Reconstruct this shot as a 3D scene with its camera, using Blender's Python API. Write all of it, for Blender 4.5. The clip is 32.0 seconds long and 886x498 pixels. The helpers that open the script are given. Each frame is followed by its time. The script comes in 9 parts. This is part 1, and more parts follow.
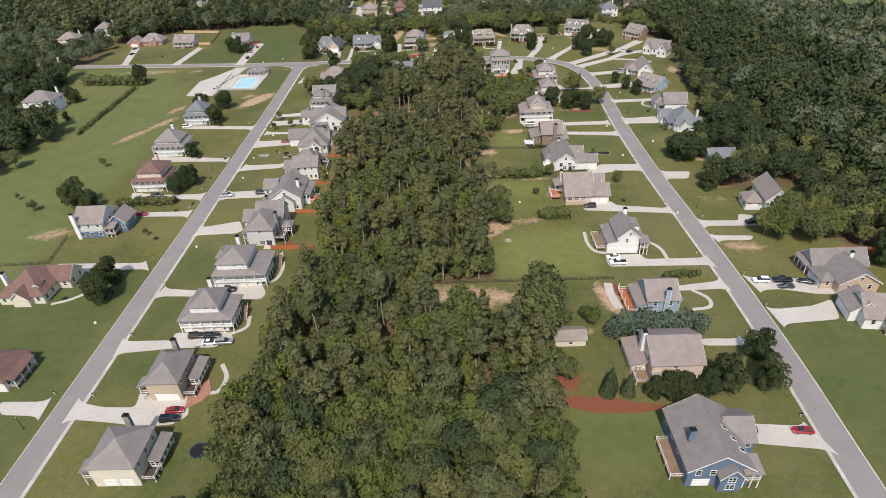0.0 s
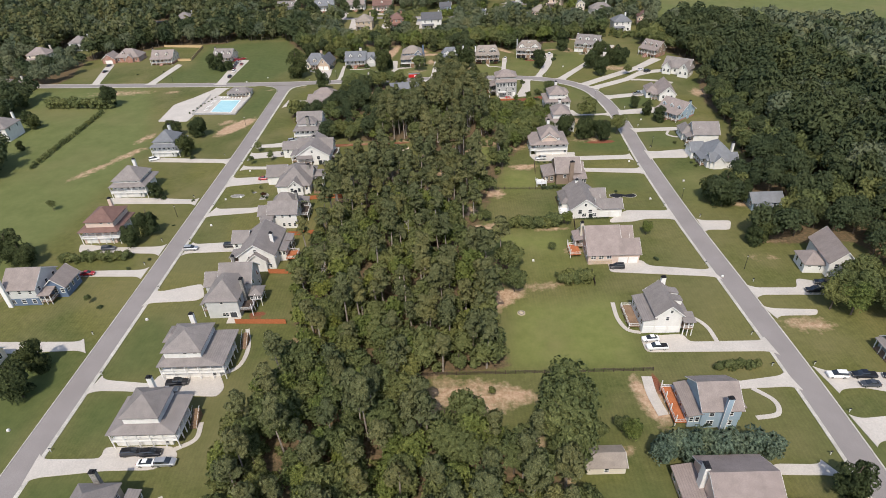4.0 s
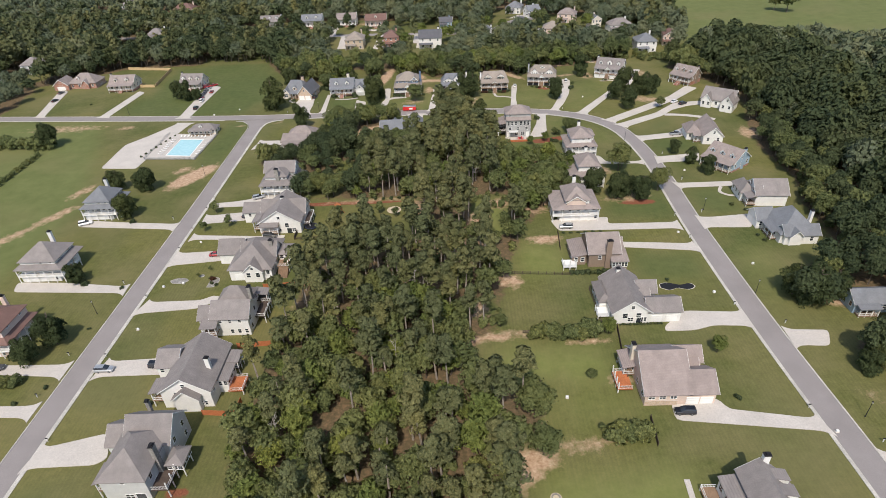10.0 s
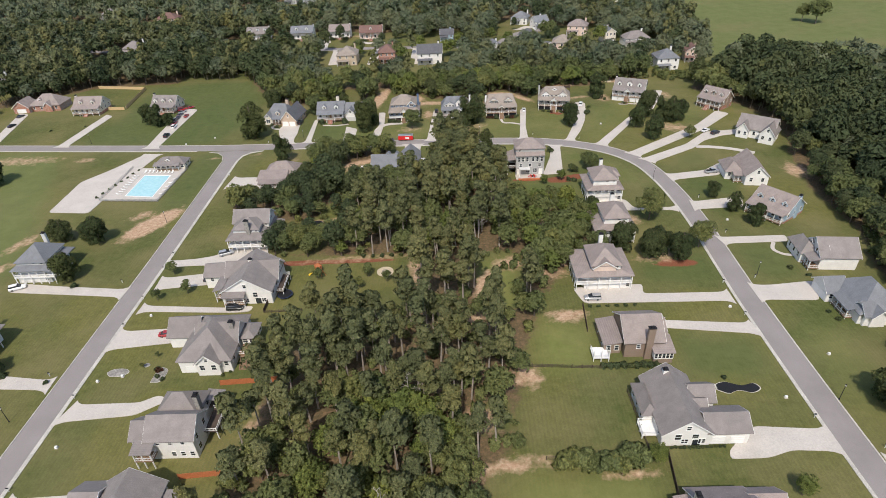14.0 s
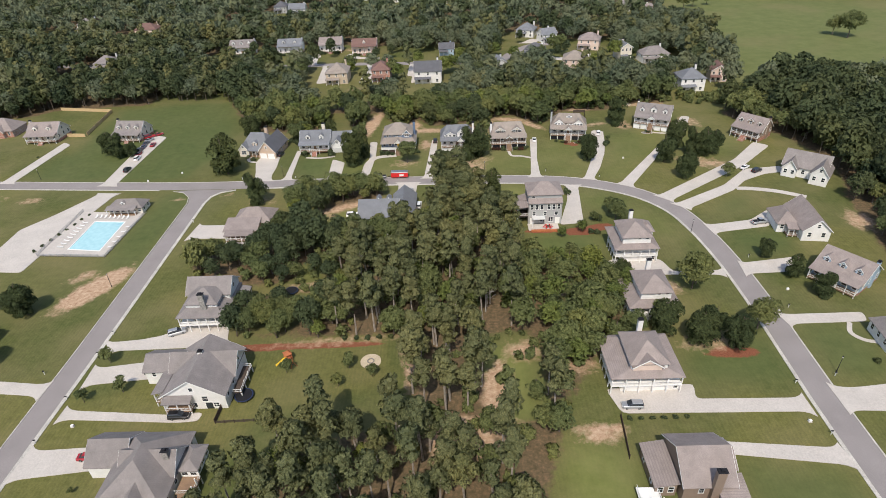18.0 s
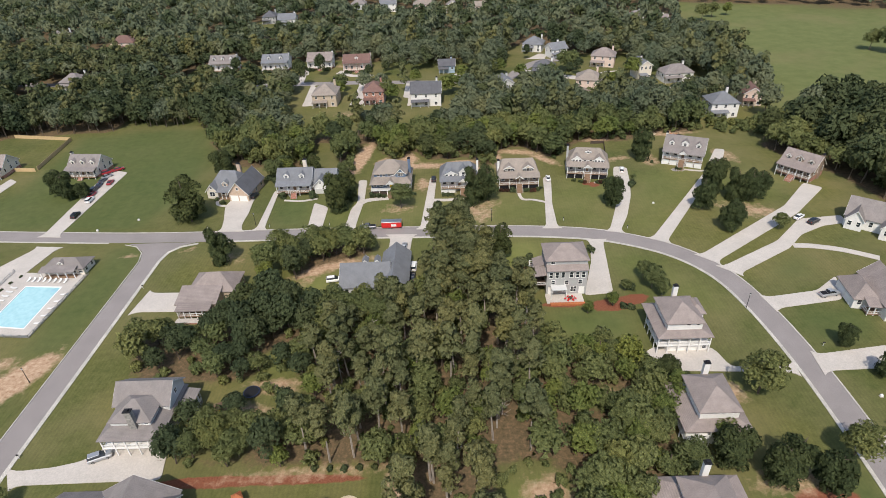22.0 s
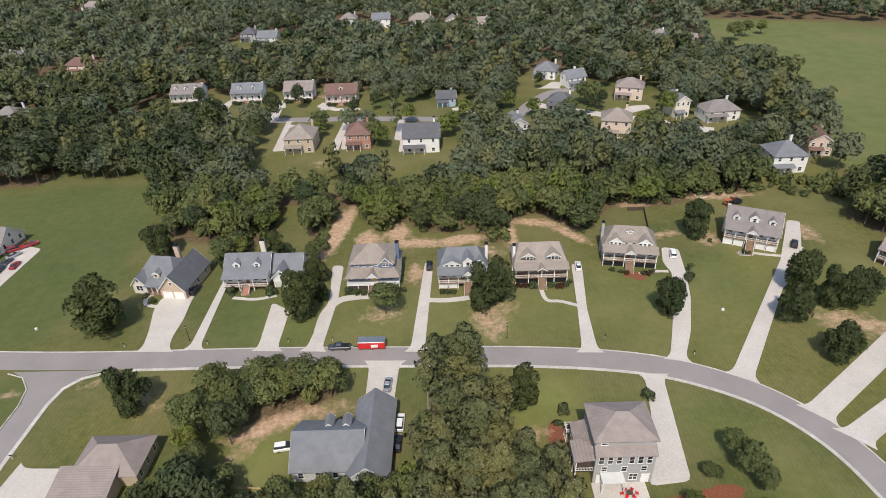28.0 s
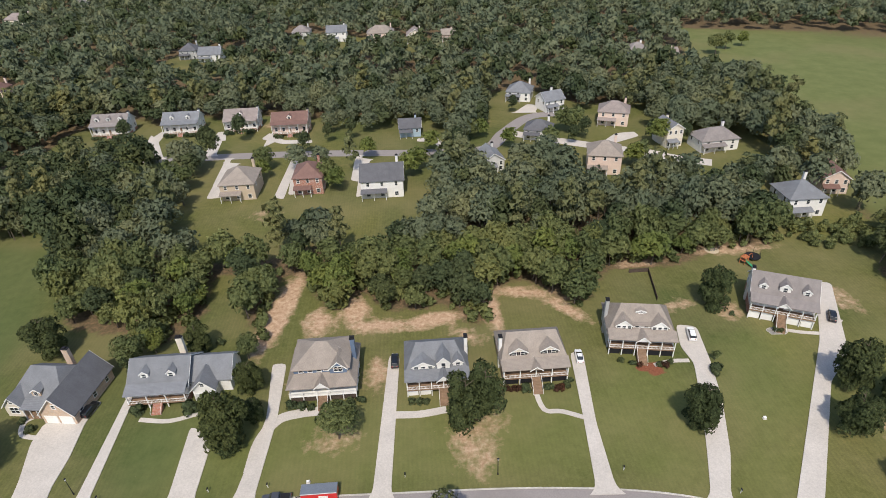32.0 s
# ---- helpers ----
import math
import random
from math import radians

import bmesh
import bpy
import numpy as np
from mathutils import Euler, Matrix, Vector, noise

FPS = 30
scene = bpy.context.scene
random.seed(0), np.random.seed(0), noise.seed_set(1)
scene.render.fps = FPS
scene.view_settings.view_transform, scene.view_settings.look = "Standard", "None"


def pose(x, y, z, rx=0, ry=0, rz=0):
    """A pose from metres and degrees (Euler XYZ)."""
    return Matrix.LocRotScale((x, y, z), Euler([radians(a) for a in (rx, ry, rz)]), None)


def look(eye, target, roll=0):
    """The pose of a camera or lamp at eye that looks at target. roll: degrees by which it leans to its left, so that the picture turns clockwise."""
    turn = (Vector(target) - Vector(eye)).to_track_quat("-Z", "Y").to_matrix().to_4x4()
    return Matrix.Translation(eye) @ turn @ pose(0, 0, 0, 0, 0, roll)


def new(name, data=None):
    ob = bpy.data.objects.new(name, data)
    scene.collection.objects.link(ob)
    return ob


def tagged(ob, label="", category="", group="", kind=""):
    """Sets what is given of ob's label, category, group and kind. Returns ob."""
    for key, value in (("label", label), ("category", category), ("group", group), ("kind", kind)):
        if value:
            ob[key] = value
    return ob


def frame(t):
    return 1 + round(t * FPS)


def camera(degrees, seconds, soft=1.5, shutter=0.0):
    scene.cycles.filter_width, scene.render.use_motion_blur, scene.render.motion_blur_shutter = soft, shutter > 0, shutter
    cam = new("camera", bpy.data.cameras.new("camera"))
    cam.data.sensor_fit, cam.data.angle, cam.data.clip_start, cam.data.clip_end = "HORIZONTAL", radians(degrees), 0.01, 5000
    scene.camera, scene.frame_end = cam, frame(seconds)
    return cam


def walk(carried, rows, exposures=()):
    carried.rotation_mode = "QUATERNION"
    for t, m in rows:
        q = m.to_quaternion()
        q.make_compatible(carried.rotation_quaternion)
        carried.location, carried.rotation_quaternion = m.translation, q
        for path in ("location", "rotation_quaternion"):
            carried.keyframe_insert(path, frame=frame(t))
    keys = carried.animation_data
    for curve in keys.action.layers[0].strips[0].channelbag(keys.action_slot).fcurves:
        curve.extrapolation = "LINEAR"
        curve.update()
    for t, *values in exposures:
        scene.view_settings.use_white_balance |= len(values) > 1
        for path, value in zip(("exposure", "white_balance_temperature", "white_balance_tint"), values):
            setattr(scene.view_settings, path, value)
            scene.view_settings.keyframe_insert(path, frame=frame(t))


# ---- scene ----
cam = camera(75.3, 32.0, soft=0.8)
METRES, EYE, TILT, LEAN, TURN = 331.0, 114.4, 0.0, 0.0, 1.5
ROWS = [
    (0.0, 0.0, 0.0, 0.0, -1.54, -34.39, 2.25),
    (0.5, 0.0003, 0.0132, -0.0008, -1.55, -34.33, 2.24),
    (1.0, 0.0006, 0.0295, -0.0018, -1.54, -34.26, 2.24),
    (1.5, 0.001, 0.0448, -0.0028, -1.54, -34.2, 2.23),
    (2.0, 0.0013, 0.0602, -0.0039, -1.54, -34.14, 2.22),
    (2.5, 0.0019, 0.0763, -0.0047, -1.54, -34.09, 2.23),
    (3.0, 0.0022, 0.0908, -0.0055, -1.54, -34.05, 2.23),
    (3.5, 0.0026, 0.1069, -0.0064, -1.55, -34.01, 2.22),
    (5.5, 0.0045, 0.168, -0.0105, -1.54, -33.84, 2.26),
    (6.0, 0.0048, 0.1834, -0.0115, -1.54, -33.8, 2.25),
    (6.5, 0.0051, 0.1978, -0.0123, -1.54, -33.78, 2.25),
    (7.0, 0.0055, 0.2141, -0.0131, -1.55, -33.77, 2.24),
    (7.5, 0.006, 0.2296, -0.0142, -1.54, -33.74, 2.24),
    (8.0, 0.0063, 0.2451, -0.0149, -1.54, -33.71, 2.24),
    (8.5, 0.0068, 0.2596, -0.0156, -1.54, -33.7, 2.25),
    (9.0, 0.0071, 0.2761, -0.0167, -1.54, -33.64, 2.24),
    (9.5, 0.0076, 0.2916, -0.017, -1.54, -33.64, 2.26),
    (10.0, 0.0082, 0.3072, -0.0175, -1.53, -33.62, 2.27),
    (10.5, 0.0086, 0.3228, -0.0182, -1.52, -33.59, 2.26),
    (11.0, 0.0087, 0.3384, -0.0186, -1.53, -33.57, 2.25),
    (11.5, 0.0092, 0.3542, -0.0196, -1.51, -33.54, 2.26),
    (12.0, 0.0097, 0.3698, -0.0199, -1.5, -33.52, 2.26),
    (12.5, 0.0099, 0.3854, -0.0202, -1.5, -33.52, 2.23),
    (13.0, 0.0103, 0.4011, -0.0206, -1.5, -33.5, 2.25),
    (13.5, 0.0107, 0.4169, -0.0218, -1.5, -33.45, 2.27),
    (14.0, 0.0114, 0.4327, -0.0223, -1.48, -33.43, 2.3),
    (14.5, 0.0115, 0.4485, -0.0233, -1.48, -33.39, 2.28),
    (16.5, 0.0134, 0.5109, -0.0259, -1.48, -33.26, 2.27),
    (17.0, 0.0138, 0.5266, -0.0266, -1.48, -33.24, 2.26),
    (17.5, 0.014, 0.5423, -0.0277, -1.5, -33.2, 2.23),
    (18.0, 0.0143, 0.558, -0.0284, -1.5, -33.17, 2.23),
    (18.5, 0.0149, 0.5737, -0.0293, -1.49, -33.14, 2.23),
    (19.0, 0.0154, 0.5893, -0.0299, -1.49, -33.11, 2.27),
    (19.5, 0.0155, 0.605, -0.0311, -1.51, -33.05, 2.23),
    (20.0, 0.0161, 0.6206, -0.0313, -1.5, -33.04, 2.24),
    (20.5, 0.0165, 0.6353, -0.0321, -1.49, -33.01, 2.23),
    (21.0, 0.0171, 0.6519, -0.0331, -1.48, -32.93, 2.21),
    (21.5, 0.0174, 0.6677, -0.0332, -1.5, -32.96, 2.24),
    (22.0, 0.0181, 0.6834, -0.0337, -1.49, -32.91, 2.26),
    (22.5, 0.0182, 0.699, -0.0335, -1.52, -32.92, 2.24),
    (23.0, 0.019, 0.7149, -0.0342, -1.51, -32.9, 2.26),
    (23.5, 0.0194, 0.7306, -0.0346, -1.52, -32.89, 2.25),
    (24.0, 0.0199, 0.7452, -0.0352, -1.52, -32.83, 2.26),
    (24.5, 0.0204, 0.7618, -0.0356, -1.52, -32.82, 2.27),
    (25.0, 0.0207, 0.7765, -0.0359, -1.55, -32.8, 2.26),
    (25.5, 0.0212, 0.793, -0.036, -1.55, -32.81, 2.27),
    (27.5, 0.0227, 0.8559, -0.0378, -1.57, -32.65, 2.2),
    (28.0, 0.0233, 0.8717, -0.0383, -1.56, -32.62, 2.2),
    (28.5, 0.024, 0.8874, -0.0383, -1.56, -32.62, 2.23),
    (29.0, 0.0244, 0.9033, -0.0389, -1.56, -32.57, 2.22),
    (29.5, 0.0252, 0.918, -0.039, -1.55, -32.54, 2.24),
    (30.0, 0.0255, 0.9341, -0.0393, -1.57, -32.51, 2.23),
    (30.5, 0.0263, 0.9509, -0.0393, -1.55, -32.51, 2.24),
    (31.0, 0.0265, 0.9669, -0.04, -1.57, -32.45, 2.22),
    (31.5, 0.0283, 0.9816, -0.0403, -3.25, -32.47, 2.16),
    (32.0, 0.029, 0.9984, -0.0406, -5.11, -32.54, 1.94),
]
walk(cam, [(t, pose(0, 0, EYE, TILT, LEAN, TURN) @ pose(METRES * x, METRES * y, METRES * z, 90 + pitch, roll, yaw)) for t, x, y, z, yaw, pitch, roll in ROWS])

# ---- light ----
SUN_UP, SUN_AZ = 53.5, 7.0          # degrees above the horizon, and west of due south
world = bpy.data.worlds.new("sky")
scene.world = world
world.use_nodes = True
wn = world.node_tree
sky = wn.nodes.new("ShaderNodeTexSky")
sky.sky_type = "NISHITA"
sky.sun_disc = False
sky.sun_elevation = radians(SUN_UP)
sky.sun_rotation = radians(180 + SUN_AZ)
sky.air_density, sky.dust_density = 1.0, 1.5
wn.nodes["Background"].inputs[1].default_value = 0.15
wn.links.new(sky.outputs[0], wn.nodes["Background"].inputs[0])
sun = new("sun", bpy.data.lights.new("sun", "SUN"))
sun.data.energy, sun.data.angle, sun.data.color = 3.3, radians(0.6), (1.0, 0.92, 0.81)
sx, sy = -math.sin(radians(SUN_AZ)), -math.cos(radians(SUN_AZ))
sun.matrix_world = look((sx * 400, sy * 400, 400 * math.tan(radians(SUN_UP))), (0, 0, 0))
scene.view_settings.exposure = 0.2

# ---- materials ----
def nodes_of(name):
    m = bpy.data.materials.new(name)
    m.use_nodes = True
    t = m.node_tree
    return m, t, t.nodes["Principled BSDF"]


def node(t, kind, **values):
    n = t.nodes.new(kind)
    for k, v in values.items():
        n.inputs[k.replace("_", " ")].default_value = v
    return n


def noise_of(t, scale, detail=4.0, rough=0.6, coords="Object", stretch=None):
    tc = t.nodes.new("ShaderNodeTexCoord")
    src = tc.outputs[coords]
    if stretch:
        mp = t.nodes.new("ShaderNodeMapping")
        mp.inputs["Scale"].default_value = stretch
        t.links.new(src, mp.inputs[0])
        src = mp.outputs[0]
    n = node(t, "ShaderNodeTexNoise", Scale=scale, Detail=detail, Roughness=rough)
    t.links.new(src, n.inputs["Vector"])
    return n.outputs["Fac"]


def ramp(t, fac, stops):
    r = t.nodes.new("ShaderNodeValToRGB")
    while len(r.color_ramp.elements) < len(stops):
        r.color_ramp.elements.new(0.5)
    for e, (p, c) in zip(r.color_ramp.elements, stops):
        e.position, e.color = p, (*c, 1)
    t.links.new(fac, r.inputs[0])
    return r.outputs[0]


def mix(t, fac, a, b, how="MIX"):
    m = t.nodes.new("ShaderNodeMix")
    m.data_type, m.blend_type = "RGBA", how
    for sock, v in ((m.inputs["Factor"], fac), (m.inputs["A"], a), (m.inputs["B"], b)):
        if isinstance(v, (int, float)):
            sock.default_value = v
        elif isinstance(v, tuple):
            sock.default_value = (*v, 1)
        else:
            t.links.new(v, sock)
    return m.outputs["Result"]


def bump(t, bsdf, height, strength, distance):
    b = t.nodes.new("ShaderNodeBump")
    b.inputs["Strength"].default_value, b.inputs["Distance"].default_value = strength, distance
    t.links.new(height, b.inputs["Height"])
    t.links.new(b.outputs[0], bsdf.inputs["Normal"])


def math_of(t, how, a, b):
    m = t.nodes.new("ShaderNodeMath")
    m.operation = how
    for sock, v in zip(m.inputs, (a, b)):
        if isinstance(v, (int, float)):
            sock.default_value = v
        else:
            t.links.new(v, sock)
    return m.outputs[0]


def surface(name, colour, rough=0.8, vary=0.25, grain=6.0, big=0.35, metal=0.0, relief=0.0, coords="Object", rand=0.0):
    """A plain surface with fine grain and broad staining."""
    m, t, b = nodes_of(name)
    dark = tuple(c * (1 - vary) for c in colour)
    light = tuple(min(1, c * (1 + vary * 0.6)) for c in colour)
    c1 = ramp(t, noise_of(t, grain, coords=coords), [(0.3, dark), (0.7, light)])
    c2 = ramp(t, noise_of(t, big, 3.0, coords=coords), [(0.3, (1 - vary,) * 3), (0.7, (1.0,) * 3)])
    out = mix(t, 1.0, c1, c2, "MULTIPLY")
    if rand:
        oi = t.nodes.new("ShaderNodeObjectInfo")
        out = mix(t, 1.0, out, ramp(t, oi.outputs["Random"], [(0.0, (1 - rand,) * 3), (1.0, (1 + rand * 0.3,) * 3)]), "MULTIPLY")
    t.links.new(out, b.inputs["Base Color"])
    b.inputs["Roughness"].default_value, b.inputs["Metallic"].default_value = rough, metal
    b.inputs["Specular IOR Level"].default_value = 0.5 if rough < 0.7 else 0.2
    if relief:
        bump(t, b, noise_of(t, grain * 2, coords=coords), 0.6, relief)
    return m


def shingles(name, colour):
    """Asphalt shingles: fine courses, speckle and weathered streaks."""
    m, t, b = nodes_of(name)
    speck = ramp(t, noise_of(t, 9.0, 5.0, 0.7), [(0.3, tuple(c * 0.72 for c in colour)), (0.7, tuple(c * 1.22 for c in colour))])
    streak = ramp(t, noise_of(t, 0.45, 4.0, stretch=(1.0, 1.0, 0.35)), [(0.3, (0.82,) * 3), (0.7, (1.08,) * 3)])
    wv = node(t, "ShaderNodeTexWave", Scale=3.1, Distortion=0.6, Detail=2.0)
    wv.bands_direction = "Z"
    tc = t.nodes.new("ShaderNodeTexCoord")
    t.links.new(tc.outputs["Object"], wv.inputs["Vector"])
    rows = ramp(t, wv.outputs["Fac"], [(0.0, (0.86,) * 3), (0.5, (1.0,) * 3)])
    out = mix(t, 1.0, mix(t, 1.0, speck, streak, "MULTIPLY"), rows, "MULTIPLY")
    oi = t.nodes.new("ShaderNodeObjectInfo")
    out = mix(t, 1.0, out, ramp(t, oi.outputs["Random"], [(0.0, (0.92,) * 3), (1.0, (1.06,) * 3)]), "MULTIPLY")
    t.links.new(out, b.inputs["Base Color"])
    b.inputs["Roughness"].default_value = 0.8
    bump(t, b, wv.outputs["Fac"], 0.5, 0.02)
    return m


def siding(name, colour):
    """Lapped boards: narrow level courses, the shade under each lap painted as a dark line, slightly stained."""
    m, t, b = nodes_of(name)
    base = ramp(t, noise_of(t, 0.6, 4.0), [(0.3, tuple(c * 0.88 for c in colour)), (0.7, colour)])
    wv = node(t, "ShaderNodeTexWave", Scale=2.4, Distortion=0.0)
    wv.bands_direction, wv.wave_profile = "Z", "SAW"
    tc = t.nodes.new("ShaderNodeTexCoord")
    t.links.new(tc.outputs["Object"], wv.inputs["Vector"])
    laps = ramp(t, wv.outputs["Fac"], [(0.0, (0.84,) * 3), (0.18, (1.0,) * 3)])
    t.links.new(mix(t, 1.0, base, laps, "MULTIPLY"), b.inputs["Base Color"])
    b.inputs["Roughness"].default_value = 0.6
    bump(t, b, wv.outputs["Fac"], 0.4, 0.02)
    return m


def brickwork(name, a, c):
    m, t, b = nodes_of(name)
    br = node(t, "ShaderNodeTexBrick", Scale=4.0, Color1=(*a, 1), Color2=(*c, 1), Mortar=(0.5, 0.46, 0.42, 1))
    br.inputs["Mortar Size"].default_value = 0.015
    mp = t.nodes.new("ShaderNodeMapping")
    mp.inputs["Rotation"].default_value = (radians(90), 0, 0)
    tc = t.nodes.new("ShaderNodeTexCoord")
    t.links.new(tc.outputs["Object"], mp.inputs[0])
    t.links.new(mp.outputs[0], br.inputs["Vector"])
    out = mix(t, 1.0, br.outputs["Color"], ramp(t, noise_of(t, 1.2), [(0.3, (0.8,) * 3), (0.7, (1.05,) * 3)]), "MULTIPLY")
    t.links.new(out, b.inputs["Base Color"])
    b.inputs["Roughness"].default_value = 0.85
    return m


def leaves(name, dark, light, dry=None):
    """Foliage: varies from clump to clump and from tree to tree, and lets a little light through."""
    m, t, b = nodes_of(name)
    g = t.nodes.new("ShaderNodeNewGeometry")
    oi = t.nodes.new("ShaderNodeObjectInfo")
    mid = tuple((a + c) / 2 for a, c in zip(dark, light))
    dark, light = tuple(0.5 * a + 0.5 * c for a, c in zip(dark, mid)), tuple(0.5 * a + 0.5 * c for a, c in zip(light, mid))
    col = ramp(t, g.outputs["Random Per Island"], [(0.0, dark), (0.55, tuple((a + c) / 2 for a, c in zip(dark, light))), (1.0, light)])
    at = t.nodes.new("ShaderNodeAttribute")
    at.attribute_name = "tree_tint"
    which = math_of(t, "FRACT", math_of(t, "ADD", oi.outputs["Random"], at.outputs["Fac"]), 0.0)
    tint = ramp(t, which, [(0.0, (0.80, 0.85, 0.85)), (0.45, (0.95, 0.99, 0.97)), (0.85, (1.08, 1.06, 1.0)), (1.0, dry or (1.18, 1.11, 0.92))])
    col = mix(t, 1.0, col, tint, "MULTIPLY")
    col = mix(t, 1.0, col, ramp(t, noise_of(t, 0.035, 3.0, coords="Object"), [(0.3, (0.75, 0.8, 0.78)), (0.7, (1.2, 1.12, 1.0))]), "MULTIPLY")
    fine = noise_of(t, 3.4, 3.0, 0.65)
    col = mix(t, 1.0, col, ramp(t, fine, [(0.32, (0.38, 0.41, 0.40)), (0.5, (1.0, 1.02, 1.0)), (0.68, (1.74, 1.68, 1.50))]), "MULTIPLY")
    bump(t, b, fine, 0.7, 0.25)
    t.links.new(col, b.inputs["Base Color"])
    b.inputs["Roughness"].default_value = 0.75
    b.inputs["Specular IOR Level"].default_value = 0.12
    tr = t.nodes.new("ShaderNodeBsdfTranslucent")
    t.links.new(col, tr.inputs[0])
    ms = t.nodes.new("ShaderNodeMixShader")
    ms.inputs[0].default_value = 0.4
    t.links.new(b.outputs[0], ms.inputs[1])
    t.links.new(tr.outputs[0], ms.inputs[2])
    t.links.new(ms.outputs[0], t.nodes["Material Output"].inputs[0])
    return m


def ground_material():
    m, t, b = nodes_of("lawn_and_soil")
    co = "Object"
    fine = noise_of(t, 0.55, 8.0, 0.72, co)
    grass = ramp(t, fine, [(0.3, (0.073, 0.083, 0.026)), (0.5, (0.100, 0.108, 0.036)), (0.72, (0.134, 0.136, 0.050))])
    vor = t.nodes.new("ShaderNodeTexVoronoi")
    vor.feature = "SMOOTH_F1"
    vor.inputs["Scale"].default_value = 0.03
    vor.inputs["Smoothness"].default_value = 0.35
    tc = t.nodes.new("ShaderNodeTexCoord")
    t.links.new(tc.outputs[co], vor.inputs["Vector"])
    lot = t.nodes.new("ShaderNodeSeparateColor")
    t.links.new(vor.outputs["Color"], lot.inputs[0])
    grass = mix(t, 1.0, grass, ramp(t, lot.outputs[0], [(0.0, (0.84, 0.92, 0.88)), (0.5, (1.03, 1.02, 1.0)), (1.0, (1.30, 1.18, 1.10))]), "MULTIPLY")
    grass = mix(t, ramp(t, noise_of(t, 0.05, 4.0, 0.6, co), [(0.42, (0, 0, 0)), (0.7, (0.5,) * 3)]), grass, (0.205, 0.172, 0.085))
    mown = node(t, "ShaderNodeTexWave", Scale=0.32, Distortion=1.5, Detail=1.0)
    mown.bands_direction = "X"
    t.links.new(tc.outputs[co], mown.inputs["Vector"])
    grass = mix(t, 1.0, grass, ramp(t, mown.outputs["Fac"], [(0.2, (0.958, 0.965, 0.96)), (0.8, (1.036, 1.03, 1.02))]), "MULTIPLY")
    tufts = noise_of(t, 2.6, 5.0, 0.75, co)
    grass = mix(t, 1.0, grass, ramp(t, tufts, [(0.3, (0.80, 0.83, 0.82)), (0.7, (1.16, 1.12, 1.1))]), "MULTIPLY")
    lush = t.nodes.new("ShaderNodeAttribute")
    lush.attribute_name = "lush"
    meadow = ramp(t, noise_of(t, 0.25, 6.0, 0.7, co), [(0.3, (0.135, 0.156, 0.042)), (0.7, (0.200, 0.212, 0.068))])
    meadow = mix(t, ramp(t, noise_of(t, 0.09, 4.0, 0.6, co), [(0.45, (0, 0, 0)), (0.75, (0.55,) * 3)]), meadow, (0.205, 0.180, 0.080))
    green = ramp(t, noise_of(t, 0.12, 6.0, 0.7, co), [(0.3, (0.106, 0.126, 0.041)), (0.7, (0.150, 0.163, 0.060))])
    grass = mix(t, lush.outputs["Fac"], grass, green)
    dry = noise_of(t, 0.018, 3.0, 0.5, co)
    grass = mix(t, ramp(t, dry, [(0.5, (0, 0, 0)), (0.66, (0.45,) * 3)]), grass, (0.180, 0.158, 0.072))
    yard = t.nodes.new("ShaderNodeAttribute")
    yard.attribute_name = "yard"
    grass = mix(t, yard.outputs["Fac"], grass, meadow)
    deep = t.nodes.new("ShaderNodeAttribute")
    deep.attribute_name = "deep"
    tended = ramp(t, noise_of(t, 0.3, 6.0, 0.7, co), [(0.3, (0.062, 0.086, 0.026)), (0.7, (0.100, 0.122, 0.042))])
    grass = mix(t, deep.outputs["Fac"], grass, tended)
    rough_n = noise_of(t, 0.35, 6.0, 0.7, co)

    def cover(name, under, colour, lo, hi, weight=0.55):
        at = t.nodes.new("ShaderNodeAttribute")
        at.attribute_name = name
        f = math_of(t, "ADD", at.outputs["Fac"], math_of(t, "MULTIPLY", math_of(t, "SUBTRACT", rough_n, 0.5), weight * 2))
        return mix(t, ramp(t, f, [(lo, (0, 0, 0)), (hi, (1, 1, 1))]), under, colour)

    clay = ramp(t, noise_of(t, 0.8, 6.0, 0.7, co), [(0.3, (0.27, 0.165, 0.100)), (0.5, (0.42, 0.285, 0.185)), (0.7, (0.56, 0.43, 0.30))])
    litter = ramp(t, noise_of(t, 0.9, 6.0, 0.75, co), [(0.3, (0.060, 0.052, 0.026)), (0.5, (0.125, 0.092, 0.052)), (0.72, (0.24, 0.150, 0.088))])
    mulch = ramp(t, noise_of(t, 2.5, 5.0, 0.7, co), [(0.3, (0.13, 0.045, 0.025)), (0.7, (0.27, 0.105, 0.06))])
    col = cover("wood", grass, litter, 0.35, 0.62)
    col = cover("mulch", col, mulch, 0.42, 0.55, 0.25)
    col = cover("bare", col, clay, 0.34, 0.95, 0.95)
    t.links.new(col, b.inputs["Base Color"])
    b.inputs["Roughness"].default_value = 0.95
    b.inputs["Specular IOR Level"].default_value = 0.15
    bump(t, b, fine, 0.25, 0.06)
    return m


